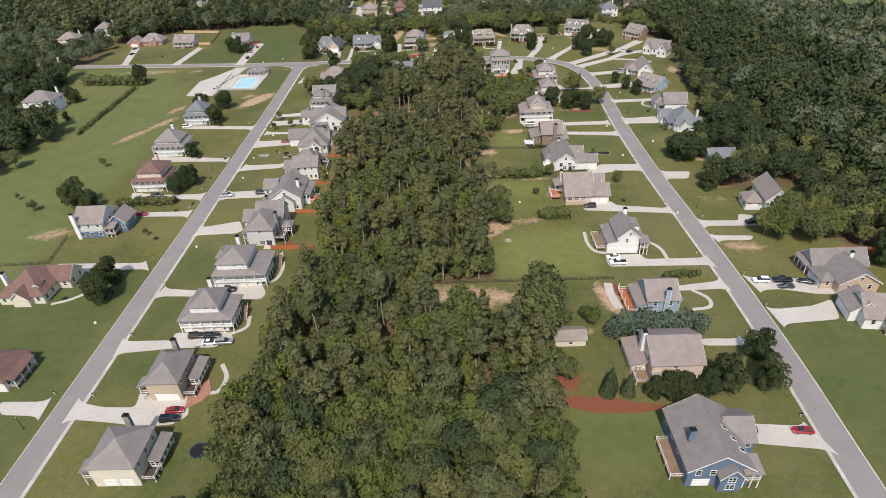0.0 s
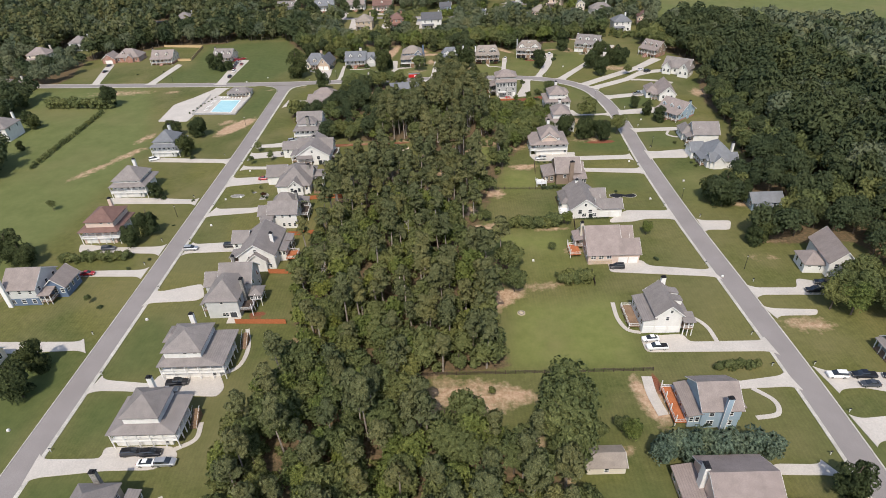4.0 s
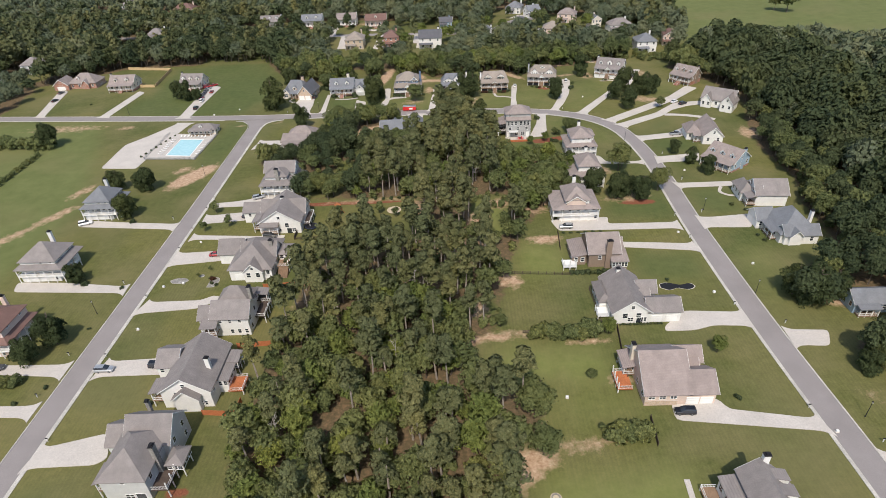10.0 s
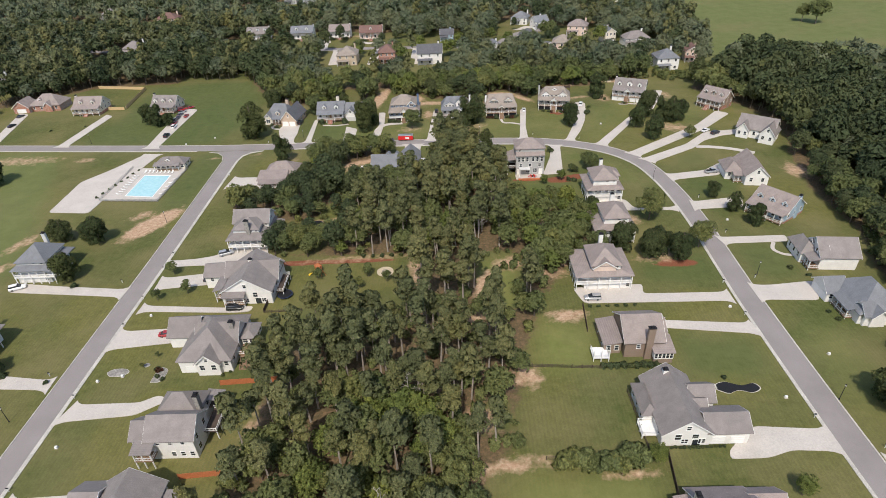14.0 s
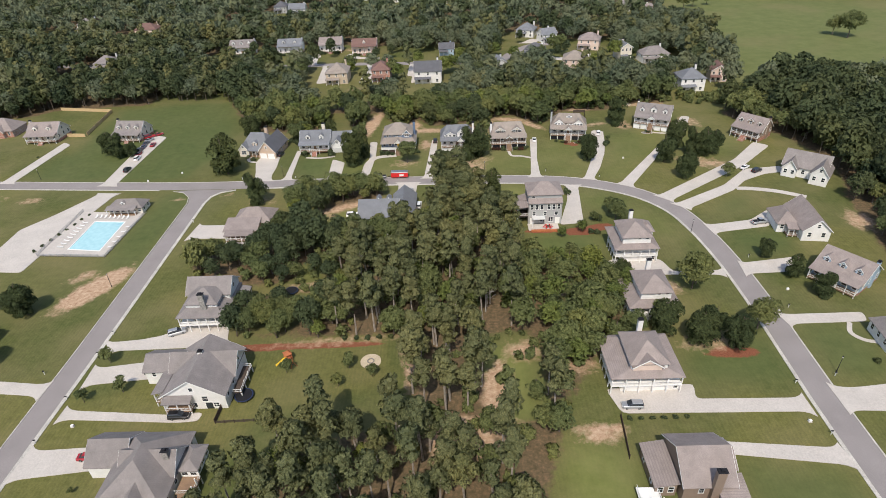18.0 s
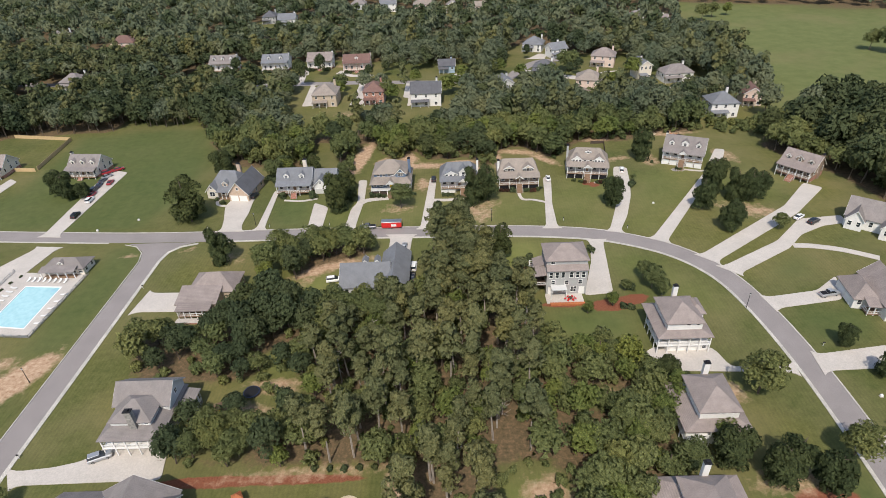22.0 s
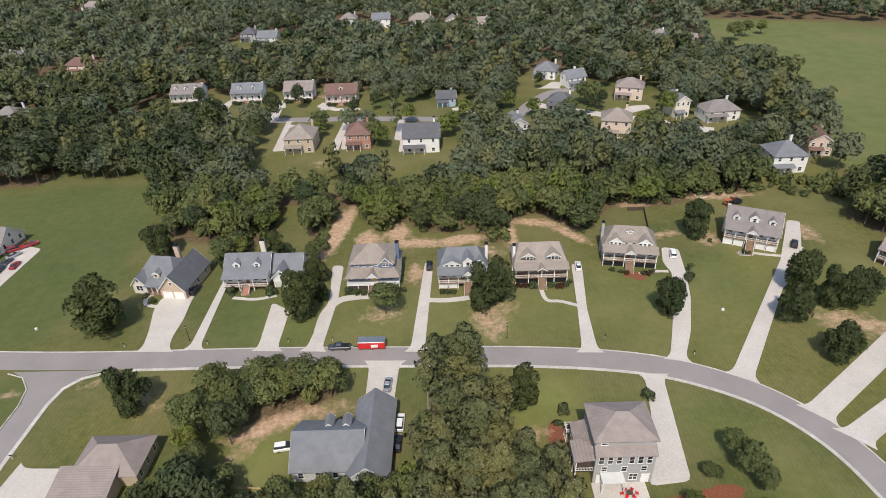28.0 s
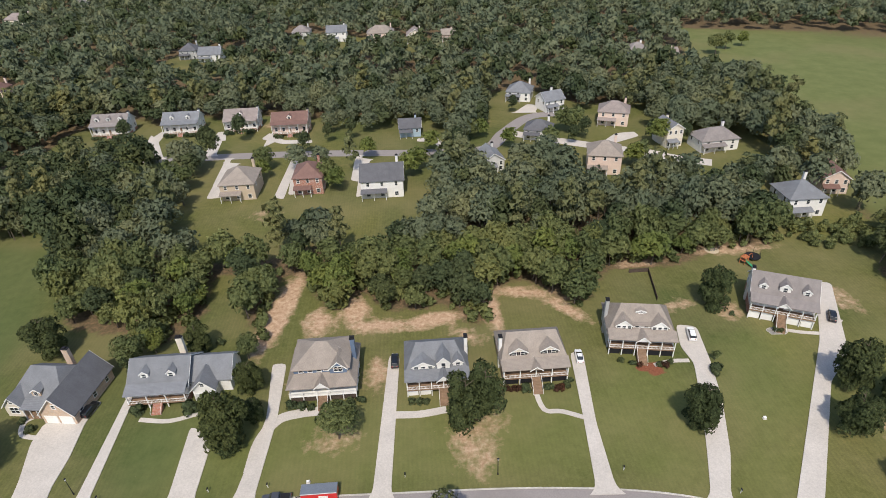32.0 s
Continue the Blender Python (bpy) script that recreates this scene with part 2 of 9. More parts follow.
GROUND = ground_material()
ASPHALT = surface("asphalt", (0.285, 0.257, 0.245), 0.9, 0.14, 5.0, 0.12)
KERB = surface("kerb_concrete", (0.58, 0.546, 0.487), 0.85, 0.3, 4.0, 0.25)
CONCRETE = surface("driveway_concrete", (0.545, 0.500, 0.450), 0.9, 0.14, 3.0, 0.15)
ROOF = shingles("grey_shingles", (0.240, 0.213, 0.200))
ROOF_WARM = shingles("brown_grey_shingles", (0.285, 0.237, 0.215))
ROOF_BLUE = shingles("slate_grey_shingles", (0.190, 0.198, 0.212))
ROOF_RED = shingles("brown_red_shingles", (0.185, 0.105, 0.085))
ROOF_DARK = shingles("charcoal_shingles", (0.115, 0.115, 0.125))
ROOF_PINK = shingles("pinkish_brown_shingles", (0.300, 0.243, 0.222))
ROOF_TAN = shingles("tan_shingles", (0.30, 0.255, 0.215))
WHITE = siding("white_siding", (0.78, 0.76, 0.72))
CREAM = siding("cream_siding", (0.72, 0.65, 0.54))
TAN = siding("tan_siding", (0.52, 0.42, 0.31))
GREY = siding("grey_siding", (0.40, 0.40, 0.39))
PALE = siding("pale_grey_siding", (0.60, 0.60, 0.58))
BLUE = siding("slate_blue_siding", (0.125, 0.175, 0.26))
LIGHT_BLUE = siding("light_blue_siding", (0.34, 0.44, 0.52))
PINK = siding("pinkish_cream_siding", (0.70, 0.55, 0.46))
BROWN = siding("brown_shake_siding", (0.27, 0.20, 0.15))
BRICK = brickwork("red_brick", (0.33, 0.14, 0.09), (0.42, 0.20, 0.14))
BRICK_TAN = brickwork("tan_brick", (0.50, 0.36, 0.25), (0.60, 0.45, 0.33))
TRIM = surface("white_trim", (0.80, 0.79, 0.76), 0.5, 0.06)
STONE = surface("grey_stone", (0.34, 0.32, 0.29), 0.9, 0.4, 2.5, 0.5)
DECK_WOOD = surface("weathered_deck_wood", (0.30, 0.20, 0.13), 0.85, 0.3, 5.0, 0.6)
RED_WOOD = surface("red_brown_fence_wood", (0.48, 0.165, 0.07), 0.8, 0.25, 4.0, 0.5)
NEW_WOOD = surface("new_yellow_fence_wood", (0.60, 0.44, 0.24), 0.8, 0.2, 4.0, 0.5)
DARK_WOOD = surface("dark_fence_wood", (0.10, 0.075, 0.06), 0.85, 0.3, 4.0, 0.5)
BARK = surface("bark", (0.17, 0.135, 0.105), 0.95, 0.4, 3.0, 0.6)
PALE_BARK = surface("pale_pine_bark", (0.44, 0.38, 0.32), 0.95, 0.3, 3.0, 0.6)
DEAD_BARK = surface("dead_wood", (0.46, 0.42, 0.37), 0.95, 0.25, 3.0, 0.6)
BLACK = surface("black_mesh", (0.02, 0.02, 0.023), 0.7, 0.2)
RUBBER = surface("rubber", (0.02, 0.02, 0.02), 0.8, 0.2)
STEEL = surface("galvanised_steel", (0.42, 0.43, 0.44), 0.45, 0.12, metal=0.8)
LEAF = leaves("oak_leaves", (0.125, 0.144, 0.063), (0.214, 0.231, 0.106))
# oak leaves paler and bluer: the haze of distance put into their colour
LEAF_HAZED = leaves("hazed_oak_leaves", (0.132, 0.153, 0.104), (0.194, 0.216, 0.150))
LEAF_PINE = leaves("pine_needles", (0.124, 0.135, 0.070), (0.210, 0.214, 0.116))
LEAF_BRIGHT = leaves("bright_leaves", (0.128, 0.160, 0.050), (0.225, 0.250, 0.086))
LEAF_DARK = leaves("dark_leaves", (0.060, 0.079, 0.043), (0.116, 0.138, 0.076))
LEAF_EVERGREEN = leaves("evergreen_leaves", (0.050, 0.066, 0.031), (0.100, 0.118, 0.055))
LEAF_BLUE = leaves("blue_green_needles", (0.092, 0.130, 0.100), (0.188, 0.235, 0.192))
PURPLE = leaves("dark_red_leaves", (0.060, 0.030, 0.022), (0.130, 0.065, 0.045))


def glass_material(name, tint, rough):
    m, t, b = nodes_of(name)
    b.inputs["Base Color"].default_value = (*tint, 1)
    b.inputs["Roughness"].default_value = rough
    b.inputs["Specular IOR Level"].default_value = 0.8
    return m


PANE = glass_material("dark_window_glass", (0.028, 0.034, 0.042), 0.08)


def paint(name, colour, rough=0.3, metal=0.0):
    m, t, b = nodes_of(name)
    b.inputs["Roughness"].default_value, b.inputs["Metallic"].default_value = rough, metal
    b.inputs["Coat Weight"].default_value = 0.4
    c = ramp(t, noise_of(t, 2.0), [(0.3, tuple(v * 0.9 for v in colour)), (0.7, colour)])
    t.links.new(c, b.inputs["Base Color"])
    return m


PAINTS = {"white": paint("white_car_paint", (0.78, 0.78, 0.77)), "black": paint("black_car_paint", (0.012, 0.012, 0.015)),
          "red": paint("red_car_paint", (0.32, 0.015, 0.02)), "silver": paint("silver_car_paint", (0.45, 0.46, 0.47), 0.3, 0.5),
          "grey": paint("dark_grey_car_paint", (0.08, 0.085, 0.095), 0.3, 0.3), "blue": paint("navy_car_paint", (0.02, 0.03, 0.07)),
          "brightred": paint("bright_red_paint", (0.62, 0.02, 0.02)), "yellow": paint("yellow_plastic", (0.72, 0.48, 0.02), 0.5),
          "green": paint("green_plastic", (0.03, 0.25, 0.10), 0.5), "lightblue": paint("pool_liner", (0.30, 0.54, 0.61), 0.5)}
LAMP_WHITE = paint("lamp_lens", (0.75, 0.75, 0.72), 0.2)
LAMP_RED = paint("red_lamp_lens", (0.35, 0.01, 0.01), 0.2)


def water_material():
    m, t, b = nodes_of("pool_water")
    b.inputs["Roughness"].default_value = 0.05
    b.inputs["IOR"].default_value = 1.33
    c = ramp(t, noise_of(t, 0.6, 3.0), [(0.3, (0.33, 0.56, 0.595)), (0.7, (0.43, 0.66, 0.685))])
    t.links.new(c, b.inputs["Base Color"])
    bump(t, b, noise_of(t, 2.0, 2.0), 0.15, 0.05)
    return m


WATER = water_material()


# ---- building helpers ----
def empty(name, x, y, rot=0.0, z=0.0):
    ob = new(name)
    ob.matrix_basis = pose(x, y, z, 0, 0, rot)
    return ob


def mesh_of(name, bm, mat):
    me = bpy.data.meshes.new(name)
    bm.to_mesh(me)
    bm.free()
    me.materials.append(mat)
    return me


def part(name, bm, mat, parent=None, label=""):
    ob = new(name, mesh_of(name, bm, mat) if isinstance(bm, bmesh.types.BMesh) else bm)
    ob.parent = parent
    return tagged(ob, label)


def add_box(bm, x0, x1, y0, y1, z0, z1):
    v = [bm.verts.new((x, y, z)) for z in (z0, z1) for x, y in ((x0, y0), (x1, y0), (x1, y1), (x0, y1))]
    for f in ((3, 2, 1, 0), (4, 5, 6, 7), (0, 1, 5, 4), (1, 2, 6, 5), (2, 3, 7, 6), (3, 0, 4, 7)):
        bm.faces.new([v[i] for i in f])


def box(*dims):
    bm = bmesh.new()
    add_box(bm, *dims)
    return bm


def boxes(*list_of_dims):
    bm = bmesh.new()
    for d in list_of_dims:
        add_box(bm, *d)
    return bm


def bevelled(bm, r, segs=1):
    bmesh.ops.bevel(bm, geom=bm.edges[:], offset=r, segments=segs, affect="EDGES")
    return bm


def prism(pts, z0, z1):
    """An upright slab with the outline pts."""
    bm = bmesh.new()
    area = sum(a[0] * b[1] - b[0] * a[1] for a, b in zip(pts, pts[1:] + pts[:1]))
    if area < 0:
        pts = pts[::-1]
    lo = [bm.verts.new((x, y, z0)) for x, y in pts]
    hi = [bm.verts.new((x, y, z1)) for x, y in pts]
    bm.faces.new(hi)
    bm.faces.new(lo[::-1])
    n = len(pts)
    for i in range(n):
        bm.faces.new((lo[i], lo[(i + 1) % n], hi[(i + 1) % n], hi[i]))
    return bm


def rod(bm, a, b, r0, r1, n=6):
    a, b = Vector(a), Vector(b)
    q = (b - a).to_track_quat("Z", "Y").to_matrix()
    rings = []
    for p, r in ((a, r0), (b, r1)):
        rings.append([bm.verts.new(p + q @ Vector((r * math.cos(2 * math.pi * i / n), r * math.sin(2 * math.pi * i / n), 0))) for i in range(n)])
    for i in range(n):
        j = (i + 1) % n
        bm.faces.new((rings[0][i], rings[0][j], rings[1][j], rings[1][i]))
    bm.faces.new(rings[1])
    bm.faces.new(rings[0][::-1])


def inside(x, y, poly):
    """Which of the points (arrays x, y) lie in the polygon."""
    res = np.zeros(np.shape(x), bool)
    for (x0, y0), (x1, y1) in zip(poly, poly[1:] + poly[:1]):
        if y0 == y1:
            continue
        res ^= ((y0 > y) != (y1 > y)) & (x < (x1 - x0) * (y - y0) / (y1 - y0) + x0)
    return res

# ---- ground ----
WOOD_CENTRE = [(-54, 40), (-55.5, 100), (-54, 125), (-51, 140), (-48, 152), (-46, 165), (-51, 180), (-52, 205), (-49, 225), (-48, 245), (-46, 256), (-40, 267),
               (-12, 272), (-13, 303), (-61, 303), (-64, 313), (-62, 318), (-62, 330), (-65, 328.5), (-75, 329), (-81, 330), (-84, 333), (-88, 342), (-84, 347), (-66, 347), (-57, 354), (-50, 372), (-46, 388), (-29, 392), (-27, 384),
               (-40, 378), (-50, 368), (-44, 352), (-28, 353), (-10, 355), (-8, 376), (-4, 388), (6, 389), (8, 374), (20, 352), (23, 340), (45, 337), (46, 325), (45, 300), (34, 292), (26, 280), (22, 270),
               (16, 250), (14, 232), (10, 223), (3, 218), (3, 203), (20, 200), (18, 190), (12, 182), (10, 172), (13, 150), (-11, 147), (-12, 134), (8, 131), (20, 120), (25, 108), (23, 72), (20, 40)]
WOOD_EAST = [(102, 206), (107, 217), (124, 218), (126, 236), (114, 239), (105, 241), (113, 250), (126, 256), (130, 290), (136, 305), (135, 332), (139, 350), (145, 373), (153, 392), (155, 407), (150, 432), (150, 478), (158, 488), (176, 490), (235, 490), (300, 470), (345, 432),
             (620, 320), (620, 30), (160, 30), (150, 110), (143, 145), (132, 165), (134, 182), (136, 204), (113, 204)]
WOOD_NORTH = [(-420, 520), (-290, 482), (-262, 470), (-225, 503), (-122, 512), (-128, 509), (-107, 473), (-97, 458), (-83, 457), (-70, 449), (-66, 454), (-62, 463), (-66, 480), (-55, 482), (-49, 456), (-43, 449), (-44, 479), (-37, 480), (-27, 459), (-23, 459), (-21, 467),
              (-16, 468), (-11, 459), (-1, 457), (6, 461), (13, 449), (17, 449), (21, 466), (31, 470), (40, 457), (44, 454), (55, 471), (69, 472), (78, 470), (88, 476), (100, 479), (119, 480), (133, 466), (141, 441), (150, 432), (150, 478), (157, 500), (160, 516), (173, 548), (174, 562), (182, 600), (186, 632), (173, 650), (169, 672), (206, 785), (285, 760), (345, 725),
              (700, 640), (800, 1250), (-900, 1250), (-900, 560)]
WOOD_WEST = [(-420, 232), (-210, 238), (-216, 262), (-226, 300), (-262, 308), (-264, 350), (-288, 372), (-262, 405), (-252, 455), (-290, 482), (-420, 520), (-900, 560), (-900, 232)]
FIELD = [(206, 785), (285, 760), (345, 725), (900, 560), (900, 250), (620, 320), (345, 432), (300, 470), (235, 490), (176, 490), (158, 488), (157, 500), (160, 516), (173, 548), (174, 562), (182, 600), (186, 632), (173, 650), (169, 672)]
MEADOW = [(-420, 40), (-150, 60), (-150, 300), (-160, 330), (-190, 400), (-260, 405), (-420, 380)]
# open ground round the far houses: x, y, radius
KEEP_OUT = [(-68, 534, 19), (-42, 535, 17), (-13, 529, 19), (75, 543, 14), (95, 594, 15), (113, 565, 10), (130, 559, 15), (132, 499, 15), (152, 517, 8), (57, 637, 15), (73, 619, 14), (56, 581, 12),
            (-150, 617, 17), (-114, 614, 17), (-85, 614, 16), (-60, 606, 17), (-2, 593, 12), (32, 550, 8), (-55, 800, 16), (-21, 790, 18), (5, 782, 13), (30, 782, 11), (-85, 817, 14), (-158, 768, 13), (-140, 757, 20),
            (-250, 684, 22), (-322, 716, 20), (-238, 585, 21), (-365, 925, 20), (-344, 1004, 16), (150, 713, 12), (165, 697, 10), (-238, 326, 17), (-303, 476, 15), (-290, 508, 15), (-278, 400, 15), (-66, 616, 12), (-50, 505, 7), (-128, 748, 14),
            (-238, 470, 20), (-204, 476, 18)]
CLEAR = [[(-64, 316), (-37, 315), (-38, 328), (-64, 329)], [(-60, 306), (-46, 306), (-40, 316), (-60, 317)], [(5, 271), (20, 273), (22, 303), (6, 303)], [(-6, 262), (5, 262), (5, 275), (-6, 275)], [(-63, 317.5), (-43, 317.5), (-36, 322), (-37, 329), (-63, 328.5)], [(-50, 330), (-42, 330), (-43, 341), (-51, 341)], [(-52, 350), (-42, 350), (-42, 364), (-52, 364)], [(1, 228), (11, 228), (10, 238), (2, 238)], [(26, 317), (39, 317), (38, 324), (26, 324)], [(-28, 274), (-18, 274), (-18, 281), (-28, 281)]]
LUSH_YARDS = [[(20, 250), (36, 250), (35, 264), (22, 267)], [(14, 150), (50, 150), (50, 178), (16, 176)], [(10, 370), (28, 376), (28, 388), (10, 390)], [(27, 80), (47, 80), (50, 93), (27, 93)], [(4, 265), (20, 275), (20, 300), (8, 300)], [(6, 204), (38, 202), (40, 217), (12, 217)], [(-50, 352), (-36, 352), (-34, 376), (-50, 370)], [(-50, 331), (-42, 333), (-43, 340), (-50, 339)], [(24, 342), (48, 340), (46, 350), (24, 350)]]
DEEP_LAWNS = [[(-118, 340), (-104.5, 340), (-105, 394), (-118, 394)], [(56, 244), (80, 243), (80, 258), (56, 261)], [(56, 285), (81, 283), (81, 300), (60, 300)], [(91, 283), (106, 284), (108, 300), (91, 301)], [(-185, 408), (-117, 405), (-106, 430), (-112, 470), (-122, 508), (-186, 500), (-180, 460)], [(27, 79), (47, 79), (49, 93.5), (27, 93.5)], [(-190, 50), (-107, 50), (-107, 159), (-150, 163)], [(91, 50), (150, 50), (150, 122), (91, 122)],
              [(-67, 403), (-54, 403), (-54, 424), (-67, 424)], [(-97, 108), (-84, 107), (-82, 118), (-98, 118)], [(-97, 129), (-84, 128), (-82, 142), (-97, 144)], [(-96, 152), (-82, 152), (-78, 168), (-96, 178)], [(92, 362), (104, 365), (112, 378), (100, 372)], [(91, 337), (108, 338), (112, 350), (91, 348)],
              [(27, 108), (44, 107), (44, 114), (27, 114)], [(28, 341), (47, 340), (47, 352), (27, 352)]]
PALE_LAWNS = [[(-46, 383), (-22, 386), (-22, 398), (-46, 398)], [(-12, 384), (12, 386), (12, 397), (-12, 397)], [(-62, 405), (42, 405), (42, 424), (-62, 424)], [(-33, 403), (-14, 402), (-12, 424), (-33, 424)], [(-6, 402), (31, 400), (33, 424), (-5, 424)], [(40, 398), (54, 394), (64, 420), (62, 430), (42, 434)], [(60, 394), (66, 390), (96, 424), (100, 440), (86, 442), (72, 436)], [(92, 392), (130, 425), (122, 440), (100, 425)], [(28, 386), (52, 384), (74, 362), (76, 346), (66, 350), (48, 372)],
              [(91, 262), (104, 262), (102, 240), (90, 226)], [(14, 190), (44, 188), (44, 200), (16, 202)]]
BLOBS = {  # kind: (x, y, rx, ry, turn, strength)
    "bare": [(-114, 329, 12, 4.5, 60, 1.6), (-121, 336, 5, 2.4, 40, 0.9), (-157, 298, 10, 3, 60, 0.9), (-157, 318, 8, 3, 65, 0.8), (-166, 282, 13, 3, 60, 0.8), (-205, 393, 22, 5, 0, 0.7), (-172, 391, 6, 3, 0, 0.7),
             (3, 139, 9, 7, 0, 0.9), (13, 140, 6, 3, -10, 1.1), (18, 125, 1.6, 6, 0, 1.0), (22.5, 114, 2, 4, 0, 0.9), (35, 122, 4, 1.2, 0, 0.9), (-4, 141, 7, 6, 20, 0.8), (12, 178, 4, 8, -30, 1.0), (14, 179, 8, 3.5, 25, 1.1), (28, 184, 9, 1.6, 2, 0.8), (21, 190, 1.2, 5, 0, 0.7), (47, 137, 3, 8, 15, 1.2), (10, 220.3, 8, 1.8, 12, 1.1), (35, 217, 7, 1.2, 2, 0.9), (20, 221, 8, 1.6, 0, 0.6), (5, 233, 4.5, 4, 0, 0.9), (32, 321, 6, 2, 0, 0.9),
             (41, 203, 4, 3, 0, 0.7), (9, 283, 3.4, 9, -10, 1.35), (17, 296, 5, 4, 0, 1.0), (0, 268, 6.5, 6, 0, 1.6), (31, 269, 6, 3, 0, 1.0), (35, 296, 4, 3, 0, 1.0), (-45, 326.5, 7, 2.6, 0, 0.9), (-37, 313, 5, 2.0, 0, 0.7), (30, 290, 6, 4, 0, 0.7), (8, 270, 7, 5, 0, 0.7), (-46, 158, 3, 6, 0, 0.9), (-49, 232, 2, 8, 0, 0.7), (-34, 301.3, 24, 1.3, 1, 1.0), (-13, 293, 2.2, 11, 8, 0.9), (-52, 318, 8, 4, 0, 0.8), (-42, 376.5, 10, 2.4, 25, 1.2), (-47, 370, 4, 2.4, 45, 0.8), (-33, 380, 9, 3, 12, 0.7), (17, 246, 4, 3.4, -20, 1.1),
             (-40.5, 461, 3.2, 18, -10, 1.5), (-29, 455, 4, 6, 0, 1.1), (-19, 459, 4, 6, 0, 1.2), (-12, 452, 9, 2.6, 0, 1.2), (2, 453, 9, 3.0, 12, 1.2), (11, 446, 6, 2.0, -40, 1.0), (19, 456, 2.2, 12, 4, 1.2), (29, 463, 9, 2.6, -10, 1.1), (39, 455, 2.4, 9, 40, 1.1), (-12, 434, 3, 6, 0, 0.9), (-31, 432, 4, 3, 0, 0.6), (14, 416, 5, 4, 30, 0.6), (9, 411, 5, 9, 10, 0.8),
             (-21, 415, 6, 4, 0, 0.7), (70, 452, 7, 2.4, 20, 0.8), (83, 450, 4, 6, 0, 0.8), (115, 452, 4, 8, 20, 0.8), (66, 474, 9, 2, 0, 0.9), (98, 478, 14, 3, 0, 0.9), (105, 405, 12, 5, -25, 0.8), (66, 297, 9, 4, 0, 0.7), (110, 231.5, 4.5, 2.6, 0, 1.0),
             (101, 196, 6, 2, -8, 0.5), (99, 163, 7, 3, -4, 0.9), (108, 205, 6, 2, 0, 0.5), (-92, 391, 5, 2, 0, 0.6), (-110, 388, 3, 2, 0, 0.7), (-155, 186, 9, 4, 10, 0.75), (-75, 384, 6, 4, 0, 0.6), (139, 355, 5, 7, 0, 0.9),
             (-136, 598, 5, 9, 0, 0.6), (-62, 600, 4, 4, 0, 0.5), (-66, 616, 10, 5, 0, 0.9), (30, 600, 10, 5, 0, 0.5), (-56, 520, 6, 5, 0, 0.6), (62, 320, 5, 4, 0, 0.8), (10, 360, 5, 6, 0, 0.6), (16, 372, 5, 3, 20, 0.6), (-230, 300, 5, 6, 30, 0.5)],
    "mulch": [(37, 96, 13, 1.7, -5, 1.3), (30, 355, 6, 2, 0, 0.9), (43, 354, 6, 3, 0, 0.9), (50, 356.2, 6, 1.6, 5, 1.1), (38, 353.6, 9, 1.0, 0, 1.0), (21, 371, 2, 5, 0, 0.9), (-61, 174, 4, 2, 0, 0.7), (28, 106, 4, 6, 10, 0.8), (51, 140, 1.6, 7, 12, 0.8), (54.5, 429.2, 3.6, 1.8, -10, 1.1), (-35, 300, 18, 1.0, 2, 0.9),
              (70, 293, 8, 2.6, 0, 0.8), (-65, 200, 4, 2, 0, 0.7), (1, 400.5, 0.1, 0.1, 0, 0), (-52, 299.5, 12, 1.5, 0, 1.0)],
}


def blob_field(kind, x, y):
    total = np.zeros_like(x)
    for bx, by, rx, ry, turn, power in BLOBS[kind]:
        c, s = math.cos(radians(turn)), math.sin(radians(turn))
        u, v = ((x - bx) * c + (y - by) * s) / max(rx, 0.1), (-(x - bx) * s + (y - by) * c) / max(ry, 0.1)
        total = np.maximum(total, power * np.exp(-0.7 * (u * u + v * v) ** 1.6))
    return total


def soft(mask, times):
    m = mask.astype(float)
    for _ in range(times):
        p = np.pad(m, 1, mode="edge")
        m = (p[:-2, 1:-1] + p[2:, 1:-1] + p[1:-1, :-2] + p[1:-1, 2:] + 2 * m) / 6
    return m


